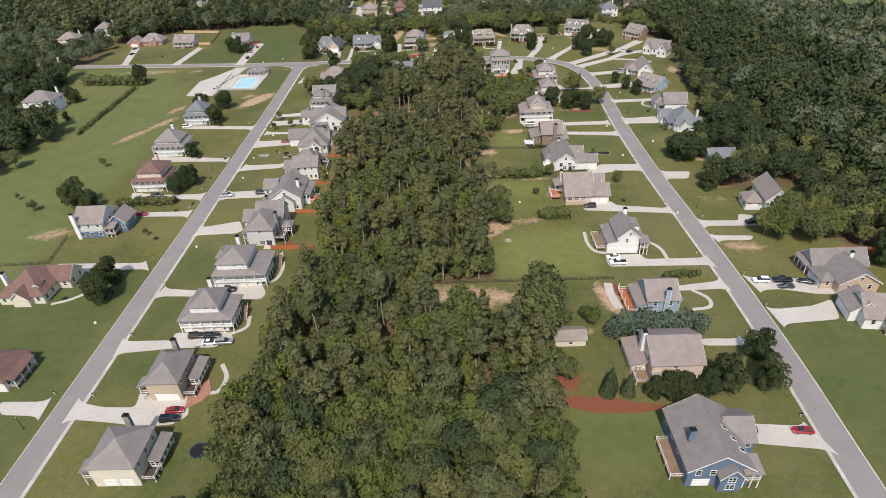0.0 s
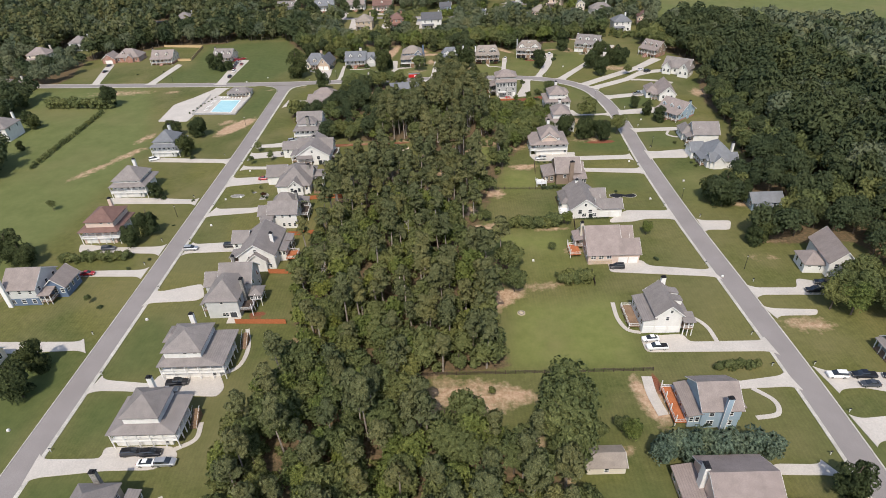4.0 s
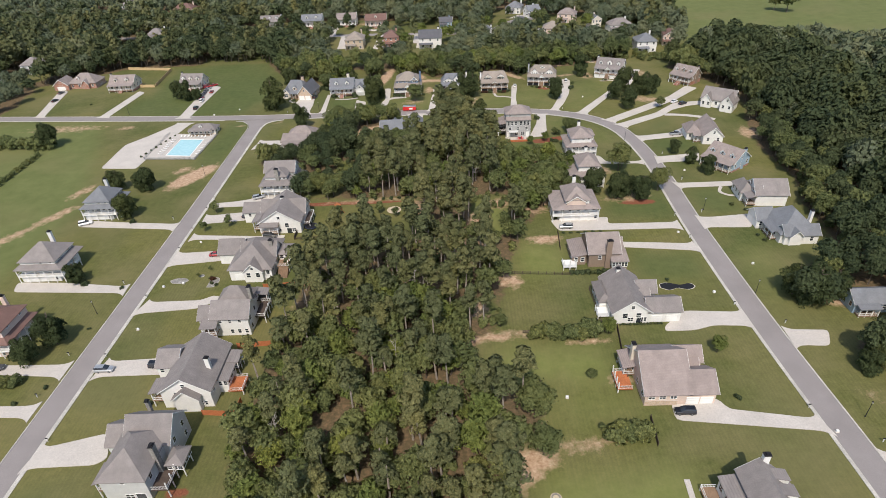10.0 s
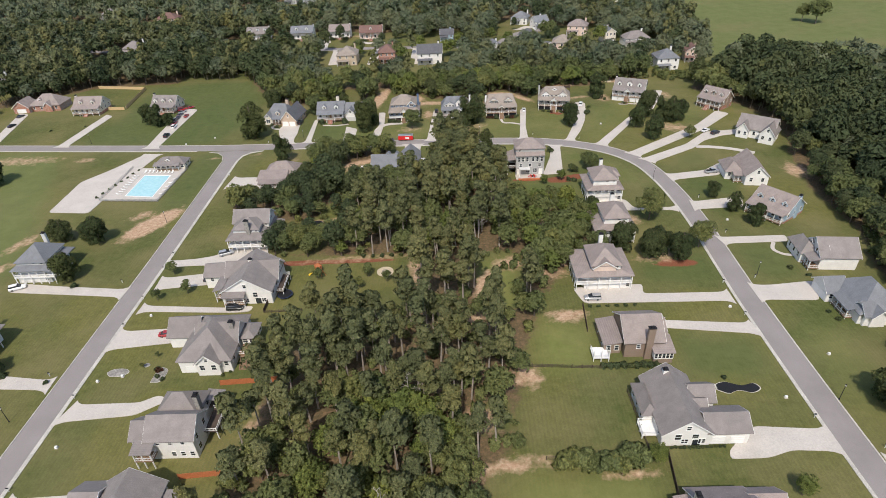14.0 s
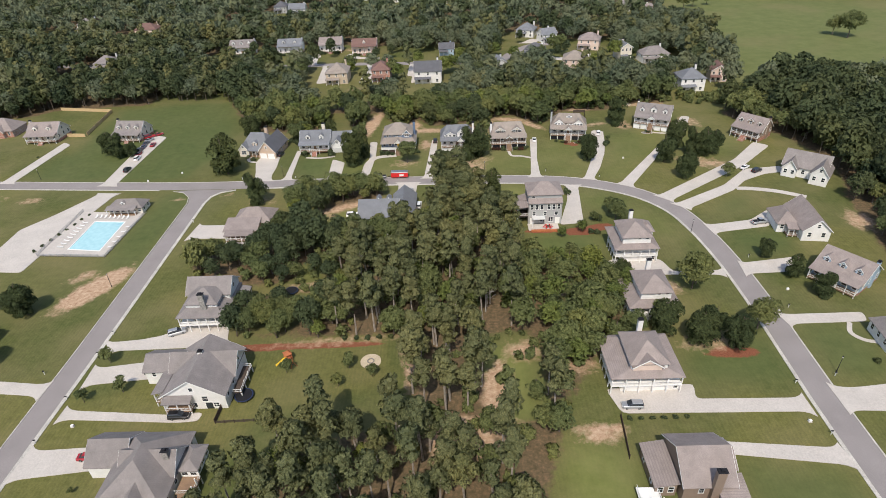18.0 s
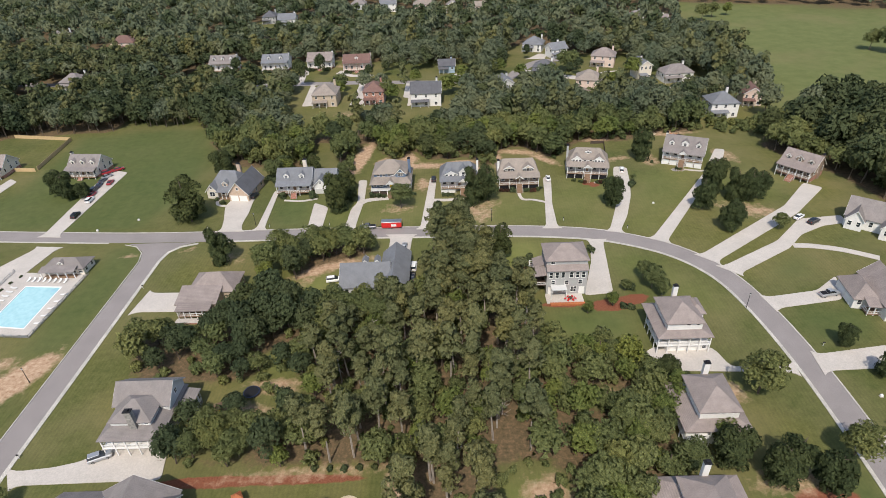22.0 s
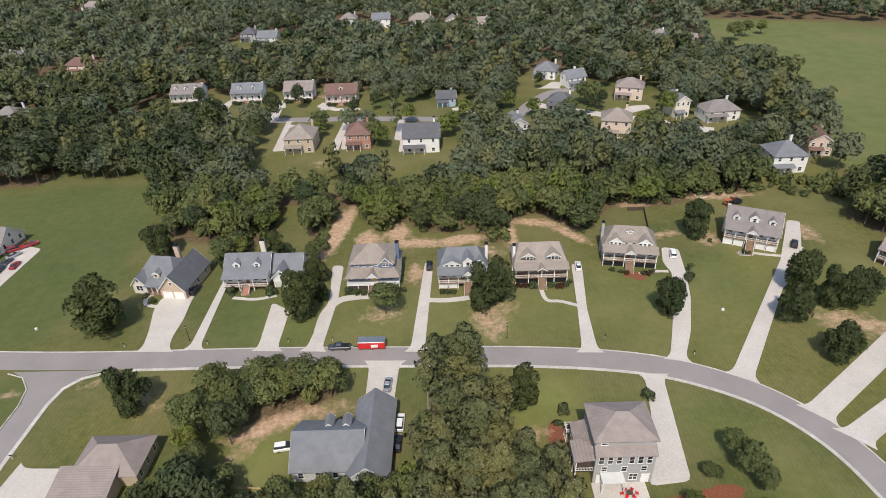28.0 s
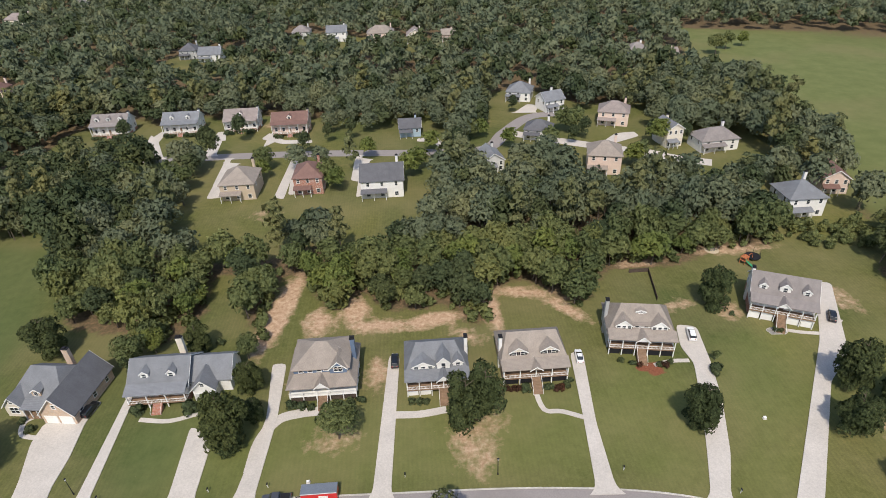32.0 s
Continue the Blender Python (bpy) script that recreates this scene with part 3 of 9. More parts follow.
def build_ground():
    gx = np.concatenate([np.array([-3500, -2200, -1500, -1000, -800, -600, -450]), np.arange(-330, 232, 2.5), np.array([240, 260, 290, 340, 400, 500, 650, 850, 1200, 2000, 3500])])
    gy = np.concatenate([np.array([-2500, -1200, -500, -200, -60]), np.arange(20, 560, 2.5), np.arange(560, 840, 6.0), np.array([860, 900, 960, 1050, 1200, 1500, 2000, 3000, 4500])])
    X, Y = np.meshgrid(gx, gy)
    nx, ny = len(gx), len(gy)
    co = np.stack([X.ravel(), Y.ravel(), np.zeros(nx * ny)], 1)
    i = (np.arange(ny - 1)[:, None] * nx + np.arange(nx - 1)[None, :]).ravel()
    quads = np.stack([i, i + 1, i + nx + 1, i + nx], 1)
    me = bpy.data.meshes.new("ground")
    me.vertices.add(len(co)), me.loops.add(quads.size), me.polygons.add(len(quads))
    me.vertices.foreach_set("co", co.ravel())
    me.loops.foreach_set("vertex_index", quads.ravel())
    me.polygons.foreach_set("loop_start", np.arange(0, quads.size, 4))
    me.update()
    wood = np.zeros_like(X, bool)
    for poly in (WOOD_CENTRE, WOOD_EAST, WOOD_NORTH, WOOD_WEST):
        wood |= inside(X, Y, poly)
    wood &= ~((X > -175) & (X < 160) & (Y > 505) & (Y < 622))
    wood &= ~((X > 60) & (X > 66 + 0.64 * Y))
    for kx, ky, kr in KEEP_OUT:
        wood &= (X - kx) ** 2 + ((Y - ky + kr * 0.6) / 1.4) ** 2 > (kr * 1.3) ** 2
    for poly in CLEAR:
        wood &= ~inside(X, Y, poly)
    lush = inside(X, Y, FIELD) | inside(X, Y, MEADOW)
    yard = np.zeros_like(X, bool)
    for poly in LUSH_YARDS:
        yard |= inside(X, Y, poly)
    pale = np.zeros_like(X, bool)
    for poly in PALE_LAWNS:
        pale |= inside(X, Y, poly)
    deep = np.zeros_like(X, bool)
    for poly in DEEP_LAWNS:
        deep |= inside(X, Y, poly)
    for name, values in (("deep", 0.75 * soft(deep, 3)), ("wood", soft(wood, 3)), ("lush", soft(lush, 6)), ("yard", np.maximum(0.8 * soft(yard, 4), 0.32 * soft(pale, 4))), ("bare", blob_field("bare", X, Y)), ("mulch", blob_field("mulch", X, Y))):
        me.attributes.new(name, "FLOAT", "POINT").data.foreach_set("value", values.ravel().astype(np.float32))
    me.materials.append(GROUND)
    tagged(new("ground", me), "mown lawns, meadow, bare clay and leaf litter", "ground", kind="structure")


build_ground()


# ---- roads and drives ----
def offset_line(pts, d):
    """The line pts moved d metres to its right."""
    res = []
    for i, p in enumerate(pts):
        a, b = Vector(pts[max(0, i - 1)]), Vector(pts[min(len(pts) - 1, i + 1)])
        t = (b - a).normalized()
        res.append((p[0] + t.y * d, p[1] - t.x * d))
    return res


def smooth_line(pts, n=8):
    """A Catmull-Rom line through pts."""
    q = [Vector(pts[0]) * 2 - Vector(pts[1])] + [Vector(p) for p in pts] + [Vector(pts[-1]) * 2 - Vector(pts[-2])]
    res = []
    for a, b, c, d in zip(q, q[1:], q[2:], q[3:]):
        for k in range(n):
            t = k / n
            res.append(0.5 * (2 * b + (c - a) * t + (2 * a - 5 * b + 4 * c - d) * t * t + (3 * b - a - 3 * c + d) * t ** 3))
    return [tuple(p) for p in res] + [tuple(pts[-1])]


def strip(name, pts, left, right, z0, z1, mat, label, category, parent=None):
    """A raised band along pts, from left to right metres off it (right is positive)."""
    bm = bmesh.new()
    rows = []
    for a, b in zip(offset_line(pts, left), offset_line(pts, right)):
        rows.append([bm.verts.new((*p, z)) for p, z in ((a, z0), (a, z1), (b, z1), (b, z0))])
    for r, s in zip(rows, rows[1:]):
        for k in range(3):
            bm.faces.new((r[k], s[k], s[k + 1], r[k + 1]))
    for r in (rows[0], rows[-1]):
        bm.faces.new(r)
    bmesh.ops.recalc_face_normals(bm, faces=bm.faces[:])
    return tagged(part(name, bm, mat, parent), label, category, kind="structure")


ROAD_WEST = [(-102.4, -300), (-102.4, 60), (-102.0, 110), (-101.4, 180), (-101.1, 300), (-101.9, 394)]
ROAD_LOOP = smooth_line([(-700, 452), (-400, 427), (-234, 410.5), (-145, 402.2), (-102, 399.3), (-50, 398.7), (-10, 397.4), (21, 396), (44, 392.9), (59, 387.6), (71.5, 379.2), (80, 367), (84.0, 351), (85.8, 332), (86.0, 313),
                         (85.2, 290), (84.6, 268), (84.8, 222), (86.3, 180), (87.4, 145), (87.4, 108), (86, 70), (85, 20), (84, -300)])
strip("road", ROAD_WEST, -3.15, 3.4, -0.05, 0.03, ASPHALT, "straight grey asphalt street between the lawns", "road")
strip("road", ROAD_LOOP, -3.2, 3.3, -0.05, 0.036, ASPHALT, "grey asphalt street that bends round the houses", "road")
bm = prism([(-105.1, 385), (-98.6, 385), (-97.6, 390), (-94.6, 393.4), (-90, 395.5), (-114, 395.8), (-110, 393.6), (-106.6, 390)], -0.05, 0.042)
tagged(part("road_junction", bm, ASPHALT), "grey asphalt mouth of the side street", "road", kind="structure")
J_EAST = [(-98.0, -300 + 100), (-98.6, 60), (-98.3, 110), (-97.9, 180), (-97.7, 300), (-98.4, 384), (-97.4, 389.4), (-94.4, 392.8), (-89, 394.6)]
J_WEST = [(-105.7, -200), (-105.7, 60), (-105.3, 110), (-104.7, 180), (-104.4, 300), (-105.3, 384), (-106.7, 389.6), (-110.2, 393.6), (-115, 395.2)]
k = [i for i, p in enumerate(ROAD_LOOP) if p[0] > -87]
WEST_ARM = [p for p in ROAD_LOOP if p[0] < -117]
EAST_ARM = ROAD_LOOP[k[0]:]
strip("kerb", J_EAST, -0.45, 0.55, -0.05, 0.11, KERB, "pale concrete kerb and gutter beside the street", "kerb")
strip("kerb", J_WEST, -0.12, 0.14, -0.05, 0.13, KERB, "narrow concrete kerb beside the street", "kerb")
strip("kerb", EAST_ARM, 3.3, 4.15, -0.05, 0.11, KERB, "pale concrete kerb and gutter on the inner side of the bend", "kerb")
strip("kerb", WEST_ARM, 3.3, 3.9, -0.05, 0.11, KERB, "pale concrete kerb beside the cross street", "kerb")
strip("kerb", ROAD_LOOP, -3.55, -3.2, -0.05, 0.12, KERB, "concrete kerb on the outer side of the street", "kerb")
BACK_ROAD = smooth_line([(-420, 640), (-300, 605), (-190, 587), (-125, 579), (-54, 576), (0, 570), (31, 570), (43, 588), (58, 607), (75, 610)])
BACK_LANE = smooth_line([(44, 588), (70, 572), (92, 560), (112, 547), (122, 542)])
strip("road", BACK_ROAD, -3.4, 3.4, -0.05, 0.03, ASPHALT, "grey asphalt street among far trees", "road")
strip("road", BACK_LANE, -3.4, 3.4, -0.05, 0.036, CONCRETE, "pale cul-de-sac among far trees", "road")


STREETS = np.array([(x0 + (x1 - x0) * k / 6, y0 + (y1 - y0) * k / 6) for line in (smooth_line(ROAD_WEST), ROAD_LOOP, BACK_ROAD) for (x0, y0), (x1, y1) in zip(line, line[1:]) for k in range(6)])


def flared(pts):
    """The outline with a flare where it meets the street and with rounded corners elsewhere."""
    n = len(pts)
    off = [float(np.min(np.hypot(STREETS[:, 0] - (a[0] + b[0]) / 2, STREETS[:, 1] - (a[1] + b[1]) / 2))) for a, b in zip(pts, pts[1:] + pts[:1])]
    e = min(range(n), key=lambda i: off[i])
    res = []
    for i in range(n):
        p, q, r = Vector(pts[i - 1]), Vector(pts[i]), Vector(pts[(i + 1) % n])
        street_end = i in (e, (e + 1) % n) and off[e] < 8
        if street_end:
            inner, other = (p, r) if i == e else (r, p)
            back, out = (inner - q).normalized(), (q - other).normalized()
            steps = [q + out * 1.5, q + out * 0.7 + back * 0.9, q + out * 0.2 + back * 2.0, q + back * 3.4]
            if (inner - q).length < 5:
                steps = [q + out * 0.8, q + back * 1.2]
            res += [tuple(v) for v in (steps[::-1] if i == e else steps)]
        else:
            a, b = min(1.4, (p - q).length * 0.3), min(1.4, (r - q).length * 0.3)
            ta, tb = q + (p - q).normalized() * a, q + (r - q).normalized() * b
            res += [tuple(ta), tuple(ta * 0.25 + q * 0.5 + tb * 0.25), tuple(tb)]
    return res


def slab(pts, z=0.15):
    pts = flared(pts)
    tagged(part("driveway", prism(pts, -0.05, z), CONCRETE), "pale concrete driveway from the street to a house", "driveway", kind="structure")


def walkway(pts, w=1.2, label="narrow pale concrete garden path"):
    strip("garden_path", smooth_line(pts, 5), -w / 2, w / 2, -0.05, 0.1, CONCRETE, label, "path")


slab([(-125.9, 580.9), (-128.3, 605.4), (-126.5, 615.4), (-123.1, 610.8), (-123.0, 598.9), (-120.6, 579.4)], 0.06)
slab([(-95.7, 579.3), (-97.2, 609.8), (-93.1, 609.3), (-90.1, 578.7)], 0.06)
slab([(-73.2, 597.0), (-70.7, 604.6), (-61.6, 593.7), (-48.2, 592.2), (-47.8, 588.4), (-61.8, 589.1)], 0.06)
slab([(-55.6, 533.8), (-54.4, 574.0), (-51.4, 573.7), (-51.5, 531.4)], 0.06)
slab([(-26.6, 545.0), (-26.3, 570.9), (-23.4, 570.6), (-22.9, 543.2)], 0.06)
slab([(-82.8, 546.2), (-84.5, 575.5), (-82.1, 575.3), (-79.3, 545.1)], 0.06)
slab([(1.4, 586.5), (10.0, 588.3), (14.9, 575.0), (12.4, 572.7), (8.0, 582.0), (1.4, 582.8)], 0.06)
slab([(52.0, 614.5), (61.1, 626.9), (67.6, 623.7), (62.2, 613.2)], 0.06)
slab([(82.8, 568.3), (93.6, 579.4), (102.7, 580.2), (103.1, 574.7), (87.4, 566.9)], 0.06)
slab([(95.4, 560.2), (99.7, 560.5), (108.7, 553.9), (102.6, 543.8), (100.8, 550.8)], 0.06)
slab([(123.0, 555.5), (130.0, 558.0), (132.2, 554.5), (122.6, 550.8)], 0.06)
slab([(-100.7, 96.2), (-100.7, 101.7), (-92.2, 99.6), (-83.9, 99.3), (-85.1, 105.4), (-72.7, 105.0), (-68.8, 96.4), (-72.0, 93.5), (-79.8, 93.3), (-89.1, 94.8)])
slab([(-98.9, 119.3), (-99.3, 124.4), (-84.1, 124.2), (-84.5, 127.4), (-68.2, 127.2), (-65.6, 124.2), (-70.4, 120.8), (-81.9, 120.9)])
slab([(-97.8, 145.4), (-97.1, 149.3), (-82.0, 147.3), (-80.7, 150.8), (-64.2, 149.9), (-61.5, 145.1), (-62.6, 142.1), (-74.8, 143.2), (-87.5, 144.9)])
slab([(-98.7, 181.7), (-97.8, 186.9), (-83.5, 191.0), (-80.3, 184.0), (-82.5, 182.2)])
slab([(-97.0, 209.5), (-96.1, 215.1), (-79.9, 215.9), (-77.2, 210.4), (-78.1, 209.7)])
slab([(-97.7, 235.3), (-96.1, 240.7), (-79.3, 240.9), (-75.7, 243.2), (-72.1, 241.6), (-79.1, 236.9)])
slab([(-97.8, 260.3), (-97.2, 267.8), (-81.4, 268.6), (-79.1, 262.5)])
slab([(-97.4, 303.4), (-95.1, 300.1), (-74.2, 300.5), (-62.9, 300.6), (-64.8, 309.4), (-77.5, 310.6), (-82.1, 305.9), (-87.8, 304.4)])
slab([(-96.0, 293.5), (-81.3, 295.5), (-78.5, 289.3), (-95.7, 287.5)])
slab([(-95.9, 279.6), (-69.7, 277.3), (-61.2, 277.8), (-61.6, 275.2), (-66.7, 274.9), (-96.0, 276.8)])
slab([(-95.5, 357.4), (-94.5, 366.4), (-83.6, 366.1), (-80.0, 356.8)])
slab([(-142.0, 165.7), (-109.0, 164.5), (-106.9, 161.0), (-132.1, 160.4)])
slab([(-121.6, 102.4), (-108.0, 102.0), (-107.5, 97.3), (-118.7, 98.1)])
slab([(-132.9, 200.5), (-105.7, 200.0), (-105.7, 196.2), (-130.1, 197.4)])
slab([(-138.4, 217.8), (-122.3, 214.7), (-105.3, 214.4), (-105.3, 209.8), (-136.2, 212.3)])
slab([(-142.9, 248.3), (-144.5, 253.5), (-127.2, 252.3), (-105.6, 249.2), (-105.4, 245.9)])
slab([(-143.4, 288.6), (-144.4, 293.6), (-129.3, 291.1), (-104.2, 288.1), (-104.6, 284.3)])
slab([(67.8, 89.4), (81.8, 88.1), (84.0, 81.5), (67.3, 83.8)])
slab([(67.8, 118.5), (79.4, 118.0), (81.0, 115.3), (67.6, 115.8)])
slab([(50.5, 141.7), (66.8, 142.0), (84.0, 144.3), (84.7, 140.4), (69.6, 140.0), (50.7, 140.5)])
slab([(50.7, 159.9), (62.7, 160.4), (63.6, 157.2), (84.5, 156.9), (85.0, 152.8), (50.7, 153.7)])
slab([(50.3, 195.7), (61.5, 196.5), (63.0, 193.2), (82.2, 189.6), (83.1, 186.1), (49.7, 190.4)])
slab([(57.6, 222.8), (65.1, 229.0), (81.3, 227.6), (81.4, 221.8), (70.9, 222.5), (65.2, 220.7), (57.0, 220.6)])
slab([(54.9, 266.0), (80.3, 263.4), (80.9, 259.1), (55.2, 262.8)])
slab([(34.8, 281.7), (56.1, 282.6), (54.9, 277.9), (79.8, 277.4), (79.8, 273.4), (36.9, 274.2)])
slab([(45.6, 333.0), (50.0, 336.4), (64.7, 335.4), (66.5, 328.6), (81.9, 328.3), (81.7, 326.2), (55.0, 327.6), (45.4, 328.2)])
slab([(44.9, 388.9), (49.1, 388.7), (45.5, 359.5), (37.0, 358.6), (42.7, 376.1)])
slab([(-22.2, 396.1), (-14.5, 395.8), (-15.1, 382.0), (-21.9, 381.7)])
slab([(91.7, 145.5), (92.9, 139.1), (100.0, 139.3), (110.1, 136.3), (116.2, 136.0), (116.8, 138.4), (108.6, 144.0)])
slab([(91.8, 129.8), (92.5, 123.5), (110.0, 124.9), (112.3, 133.7), (105.1, 130.9)])
slab([(89.7, 180.1), (104.0, 179.4), (105.8, 184.1), (117.8, 180.0), (115.0, 175.5), (90.0, 176.6)])
slab([(90.0, 170.2), (104.7, 169.1), (103.2, 166.6), (91.0, 167.0)])
slab([(88.7, 219.9), (100.4, 219.2), (97.6, 213.1), (88.5, 213.9)])
slab([(87.1, 280.4), (93.1, 280.1), (106.6, 281.5), (103.7, 272.4), (87.1, 273.5)])
slab([(87.9, 307.0), (110.8, 307.0), (110.0, 303.2), (88.8, 303.1)])
slab([(87.9, 331.8), (108.2, 334.6), (105.4, 326.8), (87.3, 326.3)])
slab([(86.3, 355.0), (102.9, 357.6), (111.9, 364.3), (107.6, 353.2), (87.1, 350.0)])
slab([(76.6, 377.0), (80.4, 373.2), (120, 401.5), (138.5, 419.6), (133.5, 424.0), (118, 407)])
slab([(80.8, 370.4), (84.6, 366.6), (106.4, 379.8), (114, 387.5), (124, 392.6), (132.5, 394), (133.4, 399.0), (118, 397.4), (104.5, 384.2)])
strip("garden_path", smooth_line([(108, 381.2), (114, 380.4), (122, 377.6), (130, 372.6)], 5), -1.3, 1.3, -0.05, 0.13, CONCRETE, "pale concrete loop of a drive", "path")
slab([(-83.6, 402.0), (-76.4, 401.7), (-77.4, 408), (-77.2, 415), (-78.2, 425.0), (-77.0, 431), (-79.4, 431.4), (-80.6, 425.4), (-87.6, 425.8), (-87.8, 420), (-85, 410)])
slab([(-71.0, 402.3), (-68.2, 402.1), (-69.8, 431.9), (-71.7, 432.8)])
slab([(-52.4, 401.0), (-47.2, 400.7), (-47.5, 417.6), (-53.5, 421.5)])
slab([(-39.6, 400.3), (-35.4, 400.0), (-34.3, 422.1), (-35.1, 439.6), (-38.7, 439.8), (-36.8, 422.3)])
slab([(-12.1, 399.0), (-8.4, 398.8), (-6.6, 439.7), (-9.3, 439.9)])
slab([(31.7, 396.9), (35.7, 396.7), (36.5, 414.2), (39.5, 436.4), (36.3, 436.6), (34.3, 417.7)])
slab([(52.6, 393.5), (56.0, 392.7), (61.5, 404), (66.5, 418), (69.4, 430), (71.6, 443.0), (66.6, 444.4), (64.4, 436), (65.2, 430), (61.6, 418), (57.0, 405)])
slab([(65.2, 387.9), (69.3, 385.6), (93.8, 421.0), (104.0, 429.8), (117.5, 457.5), (113.8, 458.8), (100.1, 435.3)])
slab([(-196.1, 408.3), (-190.8, 407.8), (-188.2, 450.3), (-193.1, 453.6)])
slab([(-149.0, 402.4), (-143.0, 401.9), (-142.4, 456.0), (-152.0, 459.5), (-151.0, 444.0)])
slab([(-234.2, 412.6), (-229.4, 412.2), (-240.9, 458.9), (-247.5, 461.5)])
slab([(-160.8, 341.0), (-143.9, 339.3), (-142.4, 365.9), (-138.3, 395.1), (-145.5, 395.8), (-154.4, 378.9), (-161.9, 367.5)])
slab([(-123.8, 580.2), (-113.2, 578.7), (-123.9, 602.0), (-130.1, 610.4), (-127.7, 594.0)])
slab([(-94.2, 597.6), (-90.1, 597.0), (-93.4, 610.2), (-97.1, 608.5)])
slab([(-70.3, 585.7), (-63.1, 596.6), (-69.9, 604.3)])
slab([(-82.2, 535.5), (-75.8, 536.2), (-78.0, 568.9), (-83.4, 570.8)])
slab([(-23.5, 529.4), (-20.4, 531.4), (-19.7, 565.5), (-23.5, 567.3)])
slab([(-50.4, 535.3), (-48.1, 535.0), (-49.1, 564.8), (-52.8, 565.3)])
walkway([(64, 168), (68, 167), (70.5, 163), (71, 157)])
walkway([(51.5, 161.5), (48, 163), (46.5, 168), (46.8, 175)])
walkway([(73, 140.2), (76.5, 136), (75.5, 132), (70, 131)])
walkway([(-64, 150), (-60, 153), (-59.5, 160), (-62, 168)])
walkway([(-68, 126), (-63.5, 129), (-63.8, 134)])
walkway([(-68, 104), (-64, 104), (-63.2, 109), (-66, 114)])
walkway([(105, 303), (103, 299), (105, 296), (109, 295)])
walkway([(-120, 150), (-126, 145), (-131, 143)])
walkway([(36, 415), (30, 418), (26, 419), (25, 426)])
walkway([(-66, 424.5), (-59, 423.5), (-53, 425)])
walkway([(-37.5, 408), (-37, 416), (-34, 421.5), (-29, 423.0), (-25, 423.2)], 2.6, "pale concrete turning drive before a porch")
walkway([(-86, 421), (-91, 422.5), (-92.5, 426), (-90.5, 428)])
walkway([(-8, 420.5), (-2, 420.2), (4, 421)], 2.0)
walkway([(64.5, 431), (60, 431.2), (55.5, 430.2)])
walkway([(110, 442), (104, 437.5), (98, 438), (93.5, 439.5)])
walkway([(48.2, 145), (47.8, 139), (48.6, 132.5)], 2.6, "pale stone strip beside the deck")
tagged(part("patio", prism([(-71.9, 104.4), (-67.7, 108.5), (-65.6, 104), (-67.0, 101.0), (-70.6, 98.4)], -0.05, 0.16), BRICK), "brown brick patio beside the house", "patio", kind="structure")

# ---- houses ----
CACHE = {}


def cached(key, make):
    if key not in CACHE:
        CACHE[key] = make()
    return CACHE[key]


def window_meshes(w, h):
    """Frame with a middle bar, and the pane; they face -y, the wall's outer face at y = 0."""
    def frame_mesh():
        bm = boxes((-w / 2 - 0.1, w / 2 + 0.1, -0.07, 0.02, h / 2, h / 2 + 0.12), (-w / 2 - 0.14, w / 2 + 0.14, -0.11, 0.02, -h / 2 - 0.12, -h / 2),
                   (-w / 2 - 0.1, -w / 2, -0.07, 0.02, -h / 2, h / 2), (w / 2, w / 2 + 0.1, -0.07, 0.02, -h / 2, h / 2),
                   (-w / 2, w / 2, -0.05, 0.02, -0.04, 0.04))
        if w > 1.3:
            add_box(bm, -0.06, 0.06, -0.055, 0.02, -h / 2, h / 2)
        return mesh_of("window", bm, TRIM)
    return cached(("frame", w, h), frame_mesh), cached(("pane", w, h), lambda: mesh_of("pane", box(-w / 2, w / 2, -0.03, 0.01, -h / 2, h / 2), PANE))


def door_meshes(w, h, mat):
    def make():
        bm = box(-w / 2, w / 2, -0.04, 0.02, 0, h)
        for i in range(4):
            z = h * (i + 0.5) / 4
            add_box(bm, -w / 2 + 0.12, w / 2 - 0.12, -0.065, -0.035, z - h * 0.09, z + h * 0.09)
        return mesh_of("garage_door", bm, mat)
    return cached(("door", w, h, mat.name), make), cached(("doorframe", w, h), lambda: mesh_of("door_frame", boxes((-w / 2 - 0.15, -w / 2, -0.08, 0.02, 0, h), (w / 2, w / 2 + 0.15, -0.08, 0.02, 0, h), (-w / 2 - 0.15, w / 2 + 0.15, -0.08, 0.02, h, h + 0.18)), TRIM))


FACE = {"S": 0, "E": 90, "N": 180, "W": 270}


